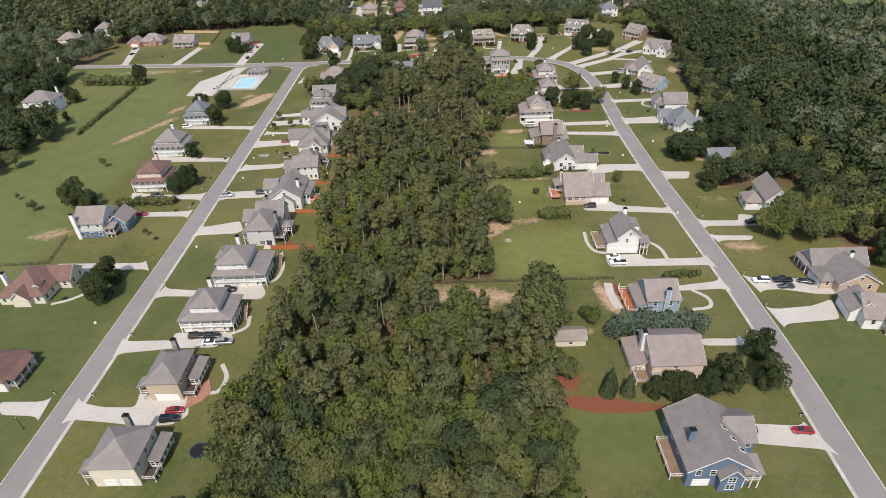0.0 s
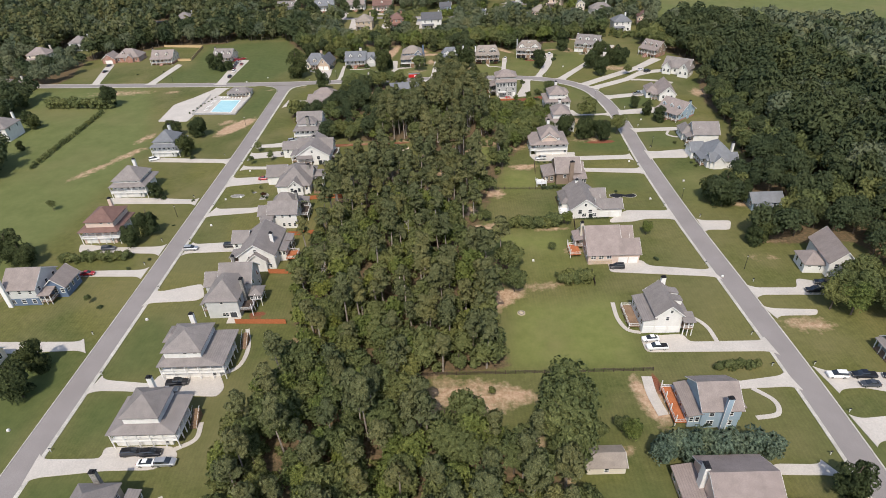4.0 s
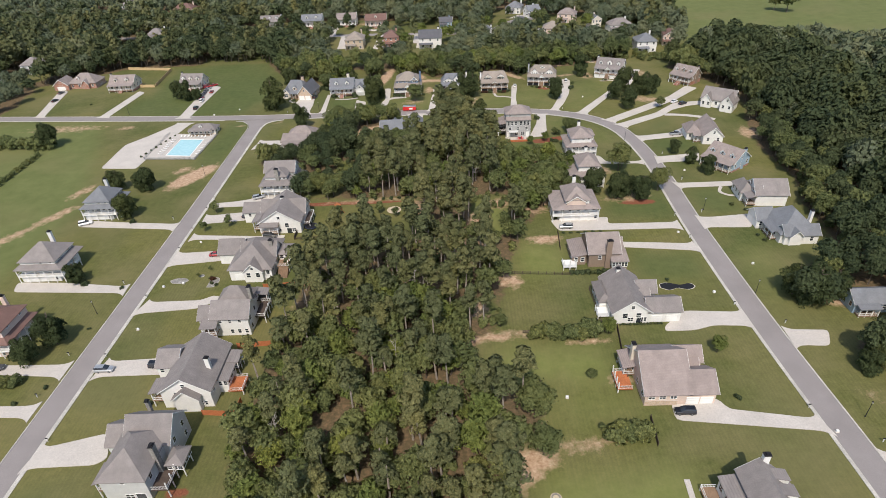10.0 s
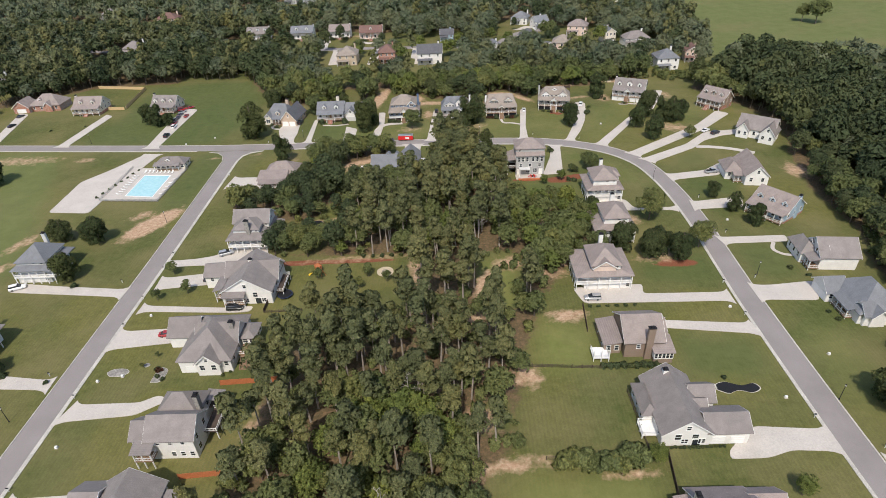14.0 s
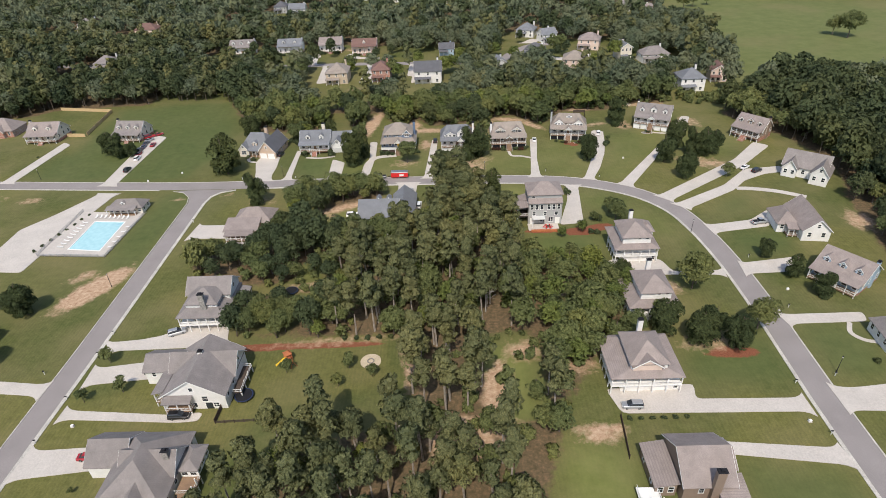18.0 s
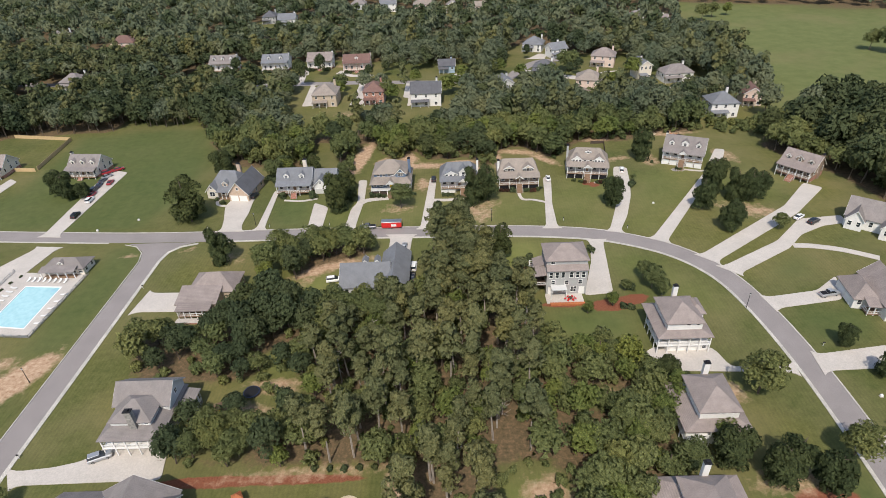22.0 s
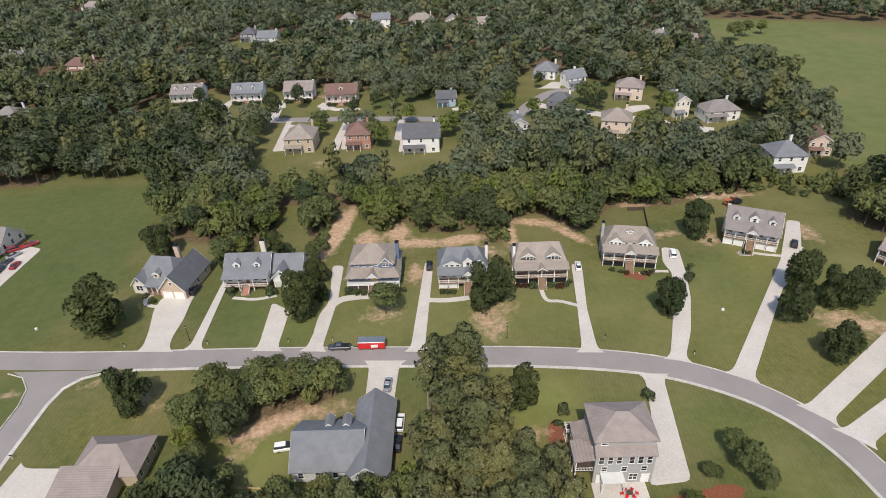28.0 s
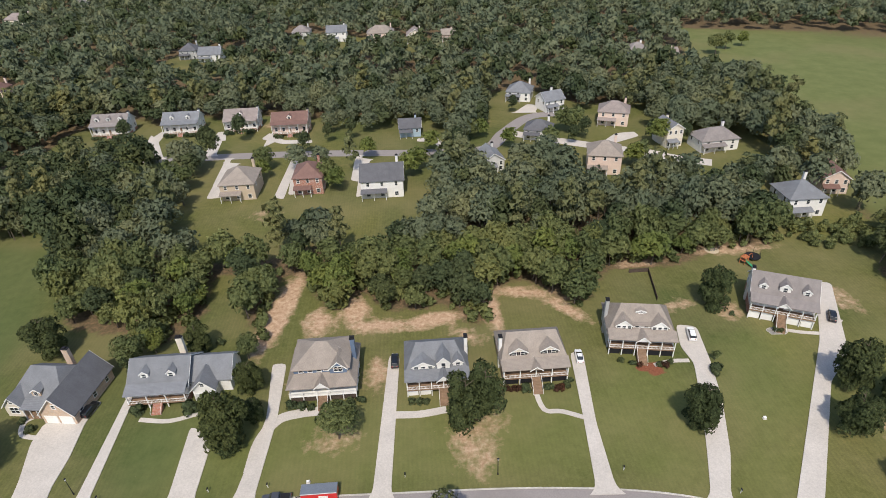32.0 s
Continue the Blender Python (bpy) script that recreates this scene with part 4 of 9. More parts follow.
class House:
    """A house whose parts are placed in its own metres: x to the east and y to the north before it is turned."""

    def __init__(self, x, y, rot=0.0, label="", wall=None, roof=None, group="", name="house"):
        self.top = tagged(empty(name, x, y, rot), label, "house", group)
        self.wall, self.roof = wall or WHITE, roof or ROOF

    def put(self, name, data, mat, label=""):
        return part(name, data, mat, self.top, label)

    def on_face(self, dims, face, u):
        x0, x1, y0, y1 = dims
        x, y = {"S": (u, y0), "N": (u, y1), "E": (x1, u), "W": (x0, u)}[face]
        return x, y, FACE[face]

    def window(self, dims, face, u, z, w=1.0, h=1.5):
        f, p = window_meshes(w, h)
        x, y, r = self.on_face(dims, face, u)
        ob = part("window", f, None, self.top)
        ob.matrix_basis = pose(x, y, z, 0, 0, r)
        pane = part("pane", p, None, ob)
        return ob

    def door(self, dims, face, u, z, w=4.9, h=2.2, mat=None, name="garage_door"):
        d, f = door_meshes(w, h, mat or TRIM)
        x, y, r = self.on_face(dims, face, u)
        ob = part(name, d, None, self.top)
        ob.matrix_basis = pose(x, y, z, 0, 0, r)
        part("door_frame", f, None, ob)

    def wins(self, dims, face, z, n, w=1.0, h=1.5, lo=0.0, hi=1.0):
        a, b = (dims[0], dims[1]) if face in "SN" else (dims[2], dims[3])
        a, b = a + (b - a) * lo, a + (b - a) * hi
        for i in range(n):
            self.window(dims, face, a + (b - a) * (i + 0.5) / n, z, w, h)

    def block(self, x0, x1, y0, y1, z0, z1, kind="hip", rise=None, over=0.5, wall=None, roof=None, inset=0.0):
        """Walls from z0 to z1 with a roof: hip, gx or gy (ridge along x or y), shed_S/E/W/N (falls that way) or flat."""
        wall, roof = wall or self.wall, roof or self.roof
        w, d = x1 - x0, y1 - y0
        rise = rise if rise is not None else (min(w, d) / 2) * 0.8
        bm = box(x0, x1, y0, y1, z0, z1)
        if kind == "gx":
            ym = (y0 + y1) / 2
            for x in (x0, x1):
                vs = [bm.verts.new(p) for p in ((x, y0, z1), (x, y1, z1), (x, ym, z1 + rise))]
                bm.faces.new(vs)
        if kind == "gy":
            xm = (x0 + x1) / 2
            for y in (y0, y1):
                vs = [bm.verts.new(p) for p in ((x0, y, z1), (x1, y, z1), (xm, y, z1 + rise))]
                bm.faces.new(vs)
        bmesh.ops.recalc_face_normals(bm, faces=bm.faces[:])
        self.put("wall", bm, wall)
        self.roof_piece(x0, x1, y0, y1, z1, kind, rise, over, roof, inset)
        return (x0, x1, y0, y1)

    def roof_piece(self, x0, x1, y0, y1, z, kind, rise, over, roof, inset=0.0):
        t = 0.16
        w, d = x1 - x0, y1 - y0
        X0, X1, Y0, Y1 = x0 - over, x1 + over, y0 - over, y1 + over
        if kind == "gx":
            sl = rise / (d / 2)
            e, ym = z - over * sl, (y0 + y1) / 2
            top = [(X0, Y0, e), (X1, Y0, e), (X1, ym, z + rise), (X0, ym, z + rise), (X0, Y1, e), (X1, Y1, e)]
            faces = [(0, 1, 2, 3), (3, 2, 5, 4)]
        elif kind == "gy":
            sl = rise / (w / 2)
            e, xm = z - over * sl, (x0 + x1) / 2
            top = [(X0, Y0, e), (xm, Y0, z + rise), (xm, Y1, z + rise), (X0, Y1, e), (X1, Y0, e), (X1, Y1, e)]
            faces = [(0, 1, 2, 3), (1, 4, 5, 2)]
        elif kind == "hip":
            m = min(w, d) / 2
            sl = rise / m
            e = z - over * sl
            xm, ym = (x0 + x1) / 2, (y0 + y1) / 2
            if w >= d:
                k = inset or m - 0.01
                a, b = (x0 + k, ym), (x1 - k, ym)
            else:
                a, b = (xm, y0 + m - 0.01), (xm, y1 - m + 0.01)
            top = [(X0, Y0, e), (X1, Y0, e), (X1, Y1, e), (X0, Y1, e), (*a, z + rise), (*b, z + rise)]
            faces = [(0, 1, 5, 4), (1, 2, 5), (2, 3, 4, 5), (3, 0, 4)] if w >= d else [(0, 1, 4), (1, 2, 5, 4), (2, 3, 5), (3, 0, 4, 5)]
        elif kind.startswith("shed"):
            f = kind[-1]
            hi = z + rise
            zz = {"S": (z, z, hi, hi), "N": (hi, hi, z, z), "W": (z, hi, hi, z), "E": (hi, z, z, hi)}[f]
            top = [(X0, Y0, zz[0]), (X1, Y0, zz[1]), (X1, Y1, zz[2]), (X0, Y1, zz[3])]
            faces = [(0, 1, 2, 3)]
        else:
            top = [(X0, Y0, z), (X1, Y0, z), (X1, Y1, z), (X0, Y1, z)]
            faces = [(0, 1, 2, 3)]
        bm = bmesh.new()
        vs = [bm.verts.new((p[0], p[1], p[2] + 0.03)) for p in top]
        fs = [bm.faces.new([vs[i] for i in f]) for f in faces]
        bmesh.ops.recalc_face_normals(bm, faces=fs)
        if sum(f.normal.z for f in bm.faces) < 0:
            bmesh.ops.reverse_faces(bm, faces=bm.faces[:])
        # thickness: drop a copy and close the rim
        rim = [e for e in bm.edges if len(e.link_faces) == 1]
        low = {v: bm.verts.new((v.co.x, v.co.y, v.co.z - t)) for v in vs}
        for f in fs:
            bm.faces.new([low[v] for v in reversed(f.verts)])
        for e in rim:
            a, b = e.verts
            bm.faces.new((a, b, low[b], low[a]))
        bmesh.ops.recalc_face_normals(bm, faces=bm.faces[:])
        top_ob = self.put("roof", bm, roof)
        if kind in ("gx", "gy"):      # pale boards under the gable's edge
            for k in (0, 1):
                fb = bmesh.new()
                if kind == "gy":
                    y = Y0 - 0.03 if k == 0 else Y1 + 0.03
                    pts = [(X0, y, e0) for e0 in (top[0][2],)] + [((x0 + x1) / 2, y, z + rise), (X1, y, top[0][2])]
                else:
                    x = X0 - 0.03 if k == 0 else X1 + 0.03
                    pts = [(x, Y0, top[0][2]), (x, (y0 + y1) / 2, z + rise), (x, Y1, top[0][2])]
                for a, b in zip(pts, pts[1:]):
                    q = [fb.verts.new((*a[:2], a[2] + 0.0)), fb.verts.new((*b[:2], b[2] + 0.0)), fb.verts.new((*b[:2], b[2] - 0.32)), fb.verts.new((*a[:2], a[2] - 0.32))]
                    fb.faces.new(q)
                got = bmesh.ops.extrude_face_region(fb, geom=fb.faces[:])
                shift = (0, 0.05, 0) if kind == "gy" else (0.05, 0, 0)
                bmesh.ops.translate(fb, vec=shift, verts=[v for v in got["geom"] if isinstance(v, bmesh.types.BMVert)])
                bmesh.ops.recalc_face_normals(fb, faces=fb.faces[:])
                part("barge_board", fb, TRIM, top_ob)
        return top_ob

    def skirt(self, outer, inner, z0, z1, roof=None):
        """A lean-to roof that runs round a smaller upper floor; outer and inner are (x0, x1, y0, y1)."""
        bm = bmesh.new()
        rings = []
        for (x0, x1, y0, y1), z in ((outer, z0 - 0.16), (outer, z0), (inner, z1), (inner, z1 - 0.3)):
            rings.append([bm.verts.new(p) for p in ((x0, y0, z), (x1, y0, z), (x1, y1, z), (x0, y1, z))])
        for a, b in zip(rings, rings[1:] + rings[:1]):
            for i in range(4):
                k = (i + 1) % 4
                bm.faces.new((a[i], a[k], b[k], b[i]))
        bmesh.ops.recalc_face_normals(bm, faces=bm.faces[:])
        return self.put("porch_roof", bm, roof or self.roof)

    def chimney(self, x, y, z0, z1, w=1.3, d=1.0, mat=None):
        st = self.put("chimney", box(x - w / 2, x + w / 2, y - d / 2, y + d / 2, z0, z1), mat or TRIM)
        part("chimney_cap", boxes((x - w / 2 - 0.1, x + w / 2 + 0.1, y - d / 2 - 0.1, y + d / 2 + 0.1, z1, z1 + 0.12), (x - 0.35, x + 0.35, y - 0.3, y + 0.3, z1 + 0.12, z1 + 0.5)), BLACK, st)

    def porch(self, x0, x1, y0, y1, zf, zr, fall="S", rise=0.9, posts=5, rail=True, ends="", under=True, roof=True, mat=None, covered=False):
        """A raised floor, posts, rails and a lean-to roof; fall names its open front."""
        deck = self.put("porch_floor", box(x0, x1, y0, y1, zf - 0.25, zf), mat or DECK_WOOD)
        if roof:
            if not covered:
                self.roof_piece(x0, x1, y0, y1, zr, "shed_" + fall, rise, 0.35, self.roof)
            self.put("porch_beam", {"S": box(x0, x1, y0 + 0.02, y0 + 0.22, zr - 0.32, zr - 0.14), "N": box(x0, x1, y1 - 0.22, y1 - 0.02, zr - 0.32, zr - 0.14),
                                    "E": box(x1 - 0.22, x1 - 0.02, y0, y1, zr - 0.32, zr - 0.14), "W": box(x0 + 0.02, x0 + 0.22, y0, y1, zr - 0.32, zr - 0.14)}[fall], TRIM)
        spots = []
        for i in range(posts):
            k = i / max(1, posts - 1)
            spots.append({"S": (x0 + 0.15 + (x1 - x0 - 0.3) * k, y0 + 0.15), "N": (x0 + 0.15 + (x1 - x0 - 0.3) * k, y1 - 0.15),
                          "E": (x1 - 0.15, y0 + 0.15 + (y1 - y0 - 0.3) * k), "W": (x0 + 0.15, y0 + 0.15 + (y1 - y0 - 0.3) * k)}[fall])
        me = cached(("post", round(zr - 0.3, 2), zf, under), lambda: mesh_of("post", box(-0.11, 0.11, -0.11, 0.11, 0 if under else zf, (zr - 0.3) if roof else zf + 1.0), TRIM))
        for px, py in spots:
            part("post", me, None, self.top).matrix_basis = pose(px, py, 0)
        if rail:
            runs = [{"S": (x0, x1, y0 + 0.1, y0 + 0.16), "N": (x0, x1, y1 - 0.16, y1 - 0.1), "E": (x1 - 0.16, x1 - 0.1, y0, y1), "W": (x0 + 0.1, x0 + 0.16, y0, y1)}[fall]]
            for e in ends:
                runs.append({"S": (x0, x1, y0 + 0.1, y0 + 0.16), "N": (x0, x1, y1 - 0.16, y1 - 0.1), "E": (x1 - 0.16, x1 - 0.1, y0, y1), "W": (x0 + 0.1, x0 + 0.16, y0, y1)}[e])
            for r in runs:
                bm = boxes((*r, zf + 0.85, zf + 0.95), (*r, zf + 0.12, zf + 0.2))
                along_x = r[1] - r[0] > r[3] - r[2]
                n = int((max(r[1] - r[0], r[3] - r[2])) / 0.3)
                for i in range(n):
                    u = (i + 0.5) / n
                    if along_x:
                        a = r[0] + (r[1] - r[0]) * u
                        add_box(bm, a - 0.025, a + 0.025, r[2] + 0.01, r[3] - 0.01, zf + 0.2, zf + 0.85)
                    else:
                        a = r[2] + (r[3] - r[2]) * u
                        add_box(bm, r[0] + 0.01, r[1] - 0.01, a - 0.025, a + 0.025, zf + 0.2, zf + 0.85)
                self.put("railing", bm, TRIM)
        return deck

    def steps(self, x, y, zf, w=1.8, out=-1, mat=None):
        n = max(2, int(zf / 0.18))
        line = [(y, 0.0)]
        for i in range(n):
            z = zf * (1 - (i + 1) / (n + 1))
            line += [(y + out * 0.28 * i, z), (y + out * 0.28 * (i + 1), z)]
        line.append((line[-1][0], 0.0))
        bm = bmesh.new()
        sides = [[bm.verts.new((x + s * w / 2, a, b)) for a, b in line] for s in (-1, 1)]
        for s in sides:
            bm.faces.new(s)
        for i in range(len(line)):
            j = (i + 1) % len(line)
            bm.faces.new((sides[0][i], sides[0][j], sides[1][j], sides[1][i]))
        bmesh.ops.recalc_face_normals(bm, faces=bm.faces[:])
        self.put("steps", bm, mat or CONCRETE)
        for s in (-1, 1):
            bm = bmesh.new()
            rod(bm, (x + s * (w / 2 + 0.05), y, zf + 0.9), (x + s * (w / 2 + 0.05), y + out * 0.28 * n, 0.9), 0.05, 0.05, 4)
            rod(bm, (x + s * (w / 2 + 0.05), y + out * 0.28 * n, 0), (x + s * (w / 2 + 0.05), y + out * 0.28 * n, 0.9), 0.05, 0.05, 4)
            self.put("handrail", bm, TRIM)

    def dormer(self, x, y, z, w=1.7, h=1.5, deep=2.2, wall=None, peak=0.8, face="S"):
        """A gabled dormer whose front stands at y and looks to the given side."""
        s = 1 if face == "S" else -1
        ya, yb = (y, y + deep) if s > 0 else (y - deep, y)
        d = self.block(x - w / 2, x + w / 2, ya, yb, z, z + h, "gy", peak, 0.2, wall)
        self.window(d, face, x, z + h * 0.5, min(0.9, w * 0.5), h * 0.75)

    def shutters(self, dims, face, u, z, w=1.0, h=1.5, mat=None):
        for s in (-1, 1):
            me = cached(("shutter", h), lambda: mesh_of("shutter", box(-0.2, 0.2, -0.05, 0.02, -h / 2, h / 2), BLACK))
            x, y, r = self.on_face(dims, face, u + s * (w / 2 + 0.33))
            part("shutter", me, None, self.top).matrix_basis = pose(x, y, z, 0, 0, r)


def villa(x, y, w, d, upper, wall, roof, label, rot=0.0, side="E", base=2.7, eave=9.0, rise=2.9, chimney=True, garage=True):
    """A tall house over a garage floor: a porch to the south and on one side, its roof running round a smaller upper floor.
    (x, y) is the middle of its south front, upper the (x0, x1, y0, y1) of the upper floor."""
    h = House(x, y, rot, label, wall, roof)
    sgn = 1 if side == "E" else -1
    pd = 2.4
    bx0, bx1 = (-w / 2, w / 2 - pd) if sgn > 0 else (-w / 2 + pd, w / 2)
    zr = base + 2.6
    g = (bx0, bx1, pd, d)
    h.put("wall", box(bx0, bx1, pd, d, 0, zr), wall)
    low = (bx0 + 0.3, bx1 + 0.4 if sgn > 0 else bx1, 0.9, pd)
    h.put("garage_wall", box(*low, 0, base - 0.26), wall)
    n = 2 if bx1 - bx0 > 9 else 1
    for i in range(n if garage else 0):
        h.door(low, "S", bx0 + (bx1 - bx0) * (0.27 + 0.4 * i), 0.05, 3.6, 2.15)
    h.window(low, "S", bx1 - 1.0, 1.4, 0.9, 1.2)
    h.wins(g, "S", base + 1.45, 5, 1.1, 1.7)
    h.wins(g, "N", base + 1.45, 4)
    h.wins(g, "E", base + 1.45, 3)
    h.wins(g, "W", base + 1.45, 3)
    h.wins(g, "E" if sgn > 0 else "W", 1.4, 2, 1.0, 1.1)
    h.porch(-w / 2, w / 2, 0, pd, base, zr + 0.2, "S", 0.9, 6, True, "EW", roof=True, mat=TRIM, covered=True)
    if sgn > 0:
        h.porch(w / 2 - pd, w / 2, pd, d * 0.75, base, zr + 0.2, "E", 0.9, 4, True, mat=TRIM, covered=True)
    else:
        h.porch(-w / 2, -w / 2 + pd, pd, d * 0.75, base, zr + 0.2, "W", 0.9, 4, True, mat=TRIM, covered=True)
    ux0, ux1, uy0, uy1 = upper
    h.skirt((-w / 2 - 0.35, w / 2 + 0.35, -0.35, d + 0.35), upper, zr + 0.05, 6.45)
    u = h.block(ux0, ux1, uy0, uy1, zr - 0.2, eave, "hip", rise, 0.5)
    h.wins(u, "S", eave - 0.78, 2, 0.9, 0.7, 0.45, 1.0)
    h.wins(u, "E", eave - 0.78, 2, 0.9, 0.7)
    h.wins(u, "W", eave - 0.78, 2, 0.9, 0.7)
    h.wins(u, "N", eave - 0.78, 2, 0.9, 0.7)
    if chimney:
        h.chimney((ux0 + ux1) / 2 - 0.5 * sgn, uy1 + 0.5, 5.0, eave + rise + 0.2, 1.2, 0.9, wall)
    return h


def cottage(x, y, w, d, wall, roof, label, rot=0.0, dormers=2, porch=2.2, base=1.3, wall_h=3.2, rise=4.2, centre=False, chim=1, garage="", posts=5, brick=None, stairs=0.0, inset=0.0, skirt=None):
    """A house that looks south: a long ridge along x, dormers on the front slope and a porch on posts. (x, y) is the middle of the front wall."""
    h = House(x, y, rot, label, wall, roof)
    z1 = base + wall_h
    h.put("foundation", box(-w / 2 + 0.02, w / 2 - 0.02, 0.02, d - 0.02, 0, base), brick or BRICK)
    b = h.block(-w / 2, w / 2, 0, d, base, z1, "hip" if inset else "gx", rise, 0.45, inset=inset)
    if base > 1.9:
        h.wins((-w / 2 + 0.02, w / 2 - 0.02, 0.02, d), "S", base * 0.55, 4, 1.3, 1.1)
    h.wins(b, "S", base + 1.6, 2, 1.2, 1.7, 0.0, 0.42)
    h.wins(b, "S", base + 1.6, 2, 1.2, 1.7, 0.58, 1.0)
    h.door(b, "S", 0, base, 1.1, 2.1, DECK_WOOD, "front_door")
    for s in ("E", "W"):
        h.wins(b, s, base + 1.6, 3)
        if not inset:
            h.window(b, s, d / 2, z1 + rise * 0.3, 0.9, 1.3)
    h.wins(b, "N", base + 1.6, 5)
    if porch:
        h.porch(-w / 2, w / 2, -porch, 0, base, z1 - 0.15, "S", 0.95, posts, True, "EW")
        if base > 1.9:
            for k in range(posts - 1):
                a, c = -w / 2 + w * k / (posts - 1), -w / 2 + w * (k + 1) / (posts - 1)
                if abs((a + c) / 2 - stairs) > 1.6:
                    h.put("porch_skirt", box(a + 0.25, c - 0.25, -porch + 0.5, -porch + 0.75, 0, base - 0.3), skirt or BRICK)
        h.steps(stairs, -porch, base, 2.2, mat=DECK_WOOD if base > 1.9 else BRICK)
    front = d * 0.16
    zf = z1 + rise * front / (d / 2) - 0.25
    for i in range(dormers):
        k = (i + 0.5) / dormers if dormers != 2 else (0.27 + 0.46 * i)
        big = centre and dormers == 3 and i == 1
        h.dormer(-w / 2 + w * k, front, zf, 2.6 if big else 1.9, 1.7 if big else 1.45, d * 0.34, None, 1.1 if big else 0.85)
    if chim:
        h.chimney((w / 2 + 0.1) * chim, d * 0.55, 0, z1 + rise + 0.5, 0.8, 1.4, wall)
    return h


def ranch(x, y, w, d, wall, roof, label, rot=0.0, base=0.6, wall_h=3.0, rise=4.0, wing=None, wing_kind="gx", chim=None, deck=None, basement=0.0, garage_face=""):
    """A house with a gable to the south, and a lower wing. (x, y) is the middle of the south gable."""
    h = House(x, y, rot, label, wall, roof)
    z1 = base + basement + wall_h
    b = h.block(-w / 2, w / 2, 0, d, 0, z1, "gy", rise, 0.5)
    h.wins(b, "S", base + basement + 1.6, 2, 1.3, 1.6, 0.15, 0.85)
    h.window(b, "S", 0.0, z1 + rise * 0.35, 0.9, 1.1)
    if basement:
        h.wins(b, "S", 1.4, 2, 1.4, 1.3, 0.3, 1.0)
        h.door(b, "S", w * 0.22, 0.05, 1.8, 2.1, PANE, "patio_door")
    h.wins(b, "E", base + basement + 1.5, 4)
    h.wins(b, "W", base + basement + 1.5, 4)
    h.wins(b, "N", base + basement + 1.5, 3)
    if wing:
        wx0, wx1, wy0, wy1 = wing
        g = h.block(wx0, wx1, wy0, wy1, 0, base + basement + wall_h - 0.25, wing_kind, None if wing_kind == "hip" else (wy1 - wy0) / 2 * 0.62 if wing_kind == "gx" else (wx1 - wx0) / 2 * 0.7, 0.45)
        if garage_face:
            a, c = (wx0, wx1) if garage_face in "SN" else (wy0, wy1)
            for i in range(2):
                h.door(g, garage_face, a + (c - a) * (0.27 + 0.46 * i), 0.05, min(2.7, (c - a) * 0.36), 2.2)
        for f in "SEWN":
            if f != garage_face:
                h.wins(g, f, base + basement + 1.4, 2, 0.9, 1.2)
    if chim:
        h.chimney(chim[0], chim[1], 0, z1 + rise + 0.3, 1.1, 0.9, wall)
    if deck:
        x0, x1, y0, y1, zf = deck
        h.porch(x0, x1, y0, y1, zf, zf + 2.6, "E" if x0 > 0 else "W", 0.5, 4, True, "SN", True, False)
    return h


# houses between the straight street and the wood
def hip_house(x, y, w, d, wall, roof, label, garage="S", rot=0.0):
    """Two full floors under a hipped roof, a garage below, a low glazed wing to the east and a small corner porch. (x, y): middle of the south front."""
    h = House(x, y, rot, label, wall, roof)
    b = h.block(-w / 2, w / 2, 0, d, 0, 7.0, "hip", 3.0, 0.5)
    for i in range(2):
        h.door(b, garage, -w * 0.14 + w * 0.36 * i, 0.05, 2.7, 2.2)
    h.wins(b, "N", 4.9, 3), h.wins(b, "E", 5.2, 3, 0.9, 1.2), h.wins(b, "W", 4.9, 3), h.wins(b, "N", 1.7, 3), h.wins(b, "W", 1.7, 2, 1.0, 1.5, 0.4, 1.0)
    e = h.block(w / 2 + 0.9, w / 2 + 3.2, d * 0.36, d * 1.05, 1.3, 3.5, "shed_E", 0.5, 0.3, TRIM)
    h.wins(e, "E", 2.5, 4, 1.2, 1.3), h.wins(e, "S", 2.5, 2, 0.9, 1.3)
    for px in (w / 2 + 1.1, w / 2 + 3.0):
        for py in (d * 0.38, d * 1.03):
            h.put("post", box(px - 0.1, px + 0.1, py - 0.1, py + 0.1, 0, 1.3), TRIM)
    h.porch(w / 2, w / 2 + 3.0, d * 0.06, d * 0.36, 1.3, 3.6, "E", 0.5, 3, True, "S", True, False, DARK_WOOD)
    h.porch(-w / 2 - 2.3, -w / 2, d * 0.03, d * 0.3, 2.6, 5.0, "W", 0.8, 3, True, "SN")
    h.chimney(-w * 0.02, d + 0.4, 0, 10.6, 1.3, 0.9, STONE)
    return h


hip_house(-77.4, 76.8, 10.4, 10.8, CREAM, ROOF, "cream two-storey house with a grey hipped roof")
hip_house(-76.2, 101.4, 8.4, 11.4, TAN, ROOF, "tan two-storey house with a grey hipped roof")
h = villa(-74.0, 126.8, 15.8, 11.2, (-4.4, 4.0, 2.0, 10.7), WHITE, ROOF, "white house with a wrap-round porch over its garage")
h.steps(8.9, 9.6, 2.7, 1.6, -1, DECK_WOOD)
h = villa(-70.4, 148.3, 17.2, 13.4, (-7.0, 2.8, 1.8, 12.5), WHITE, ROOF, "white wrap-round porch house with a broad grey roof")
h.block(-8.6, -5.6, 6.8, 12.45, 5.2, 8.4, "hip", 1.3, 0.5)
h.steps(9.7, 15.4, 2.7, 1.6, -1, DECK_WOOD)

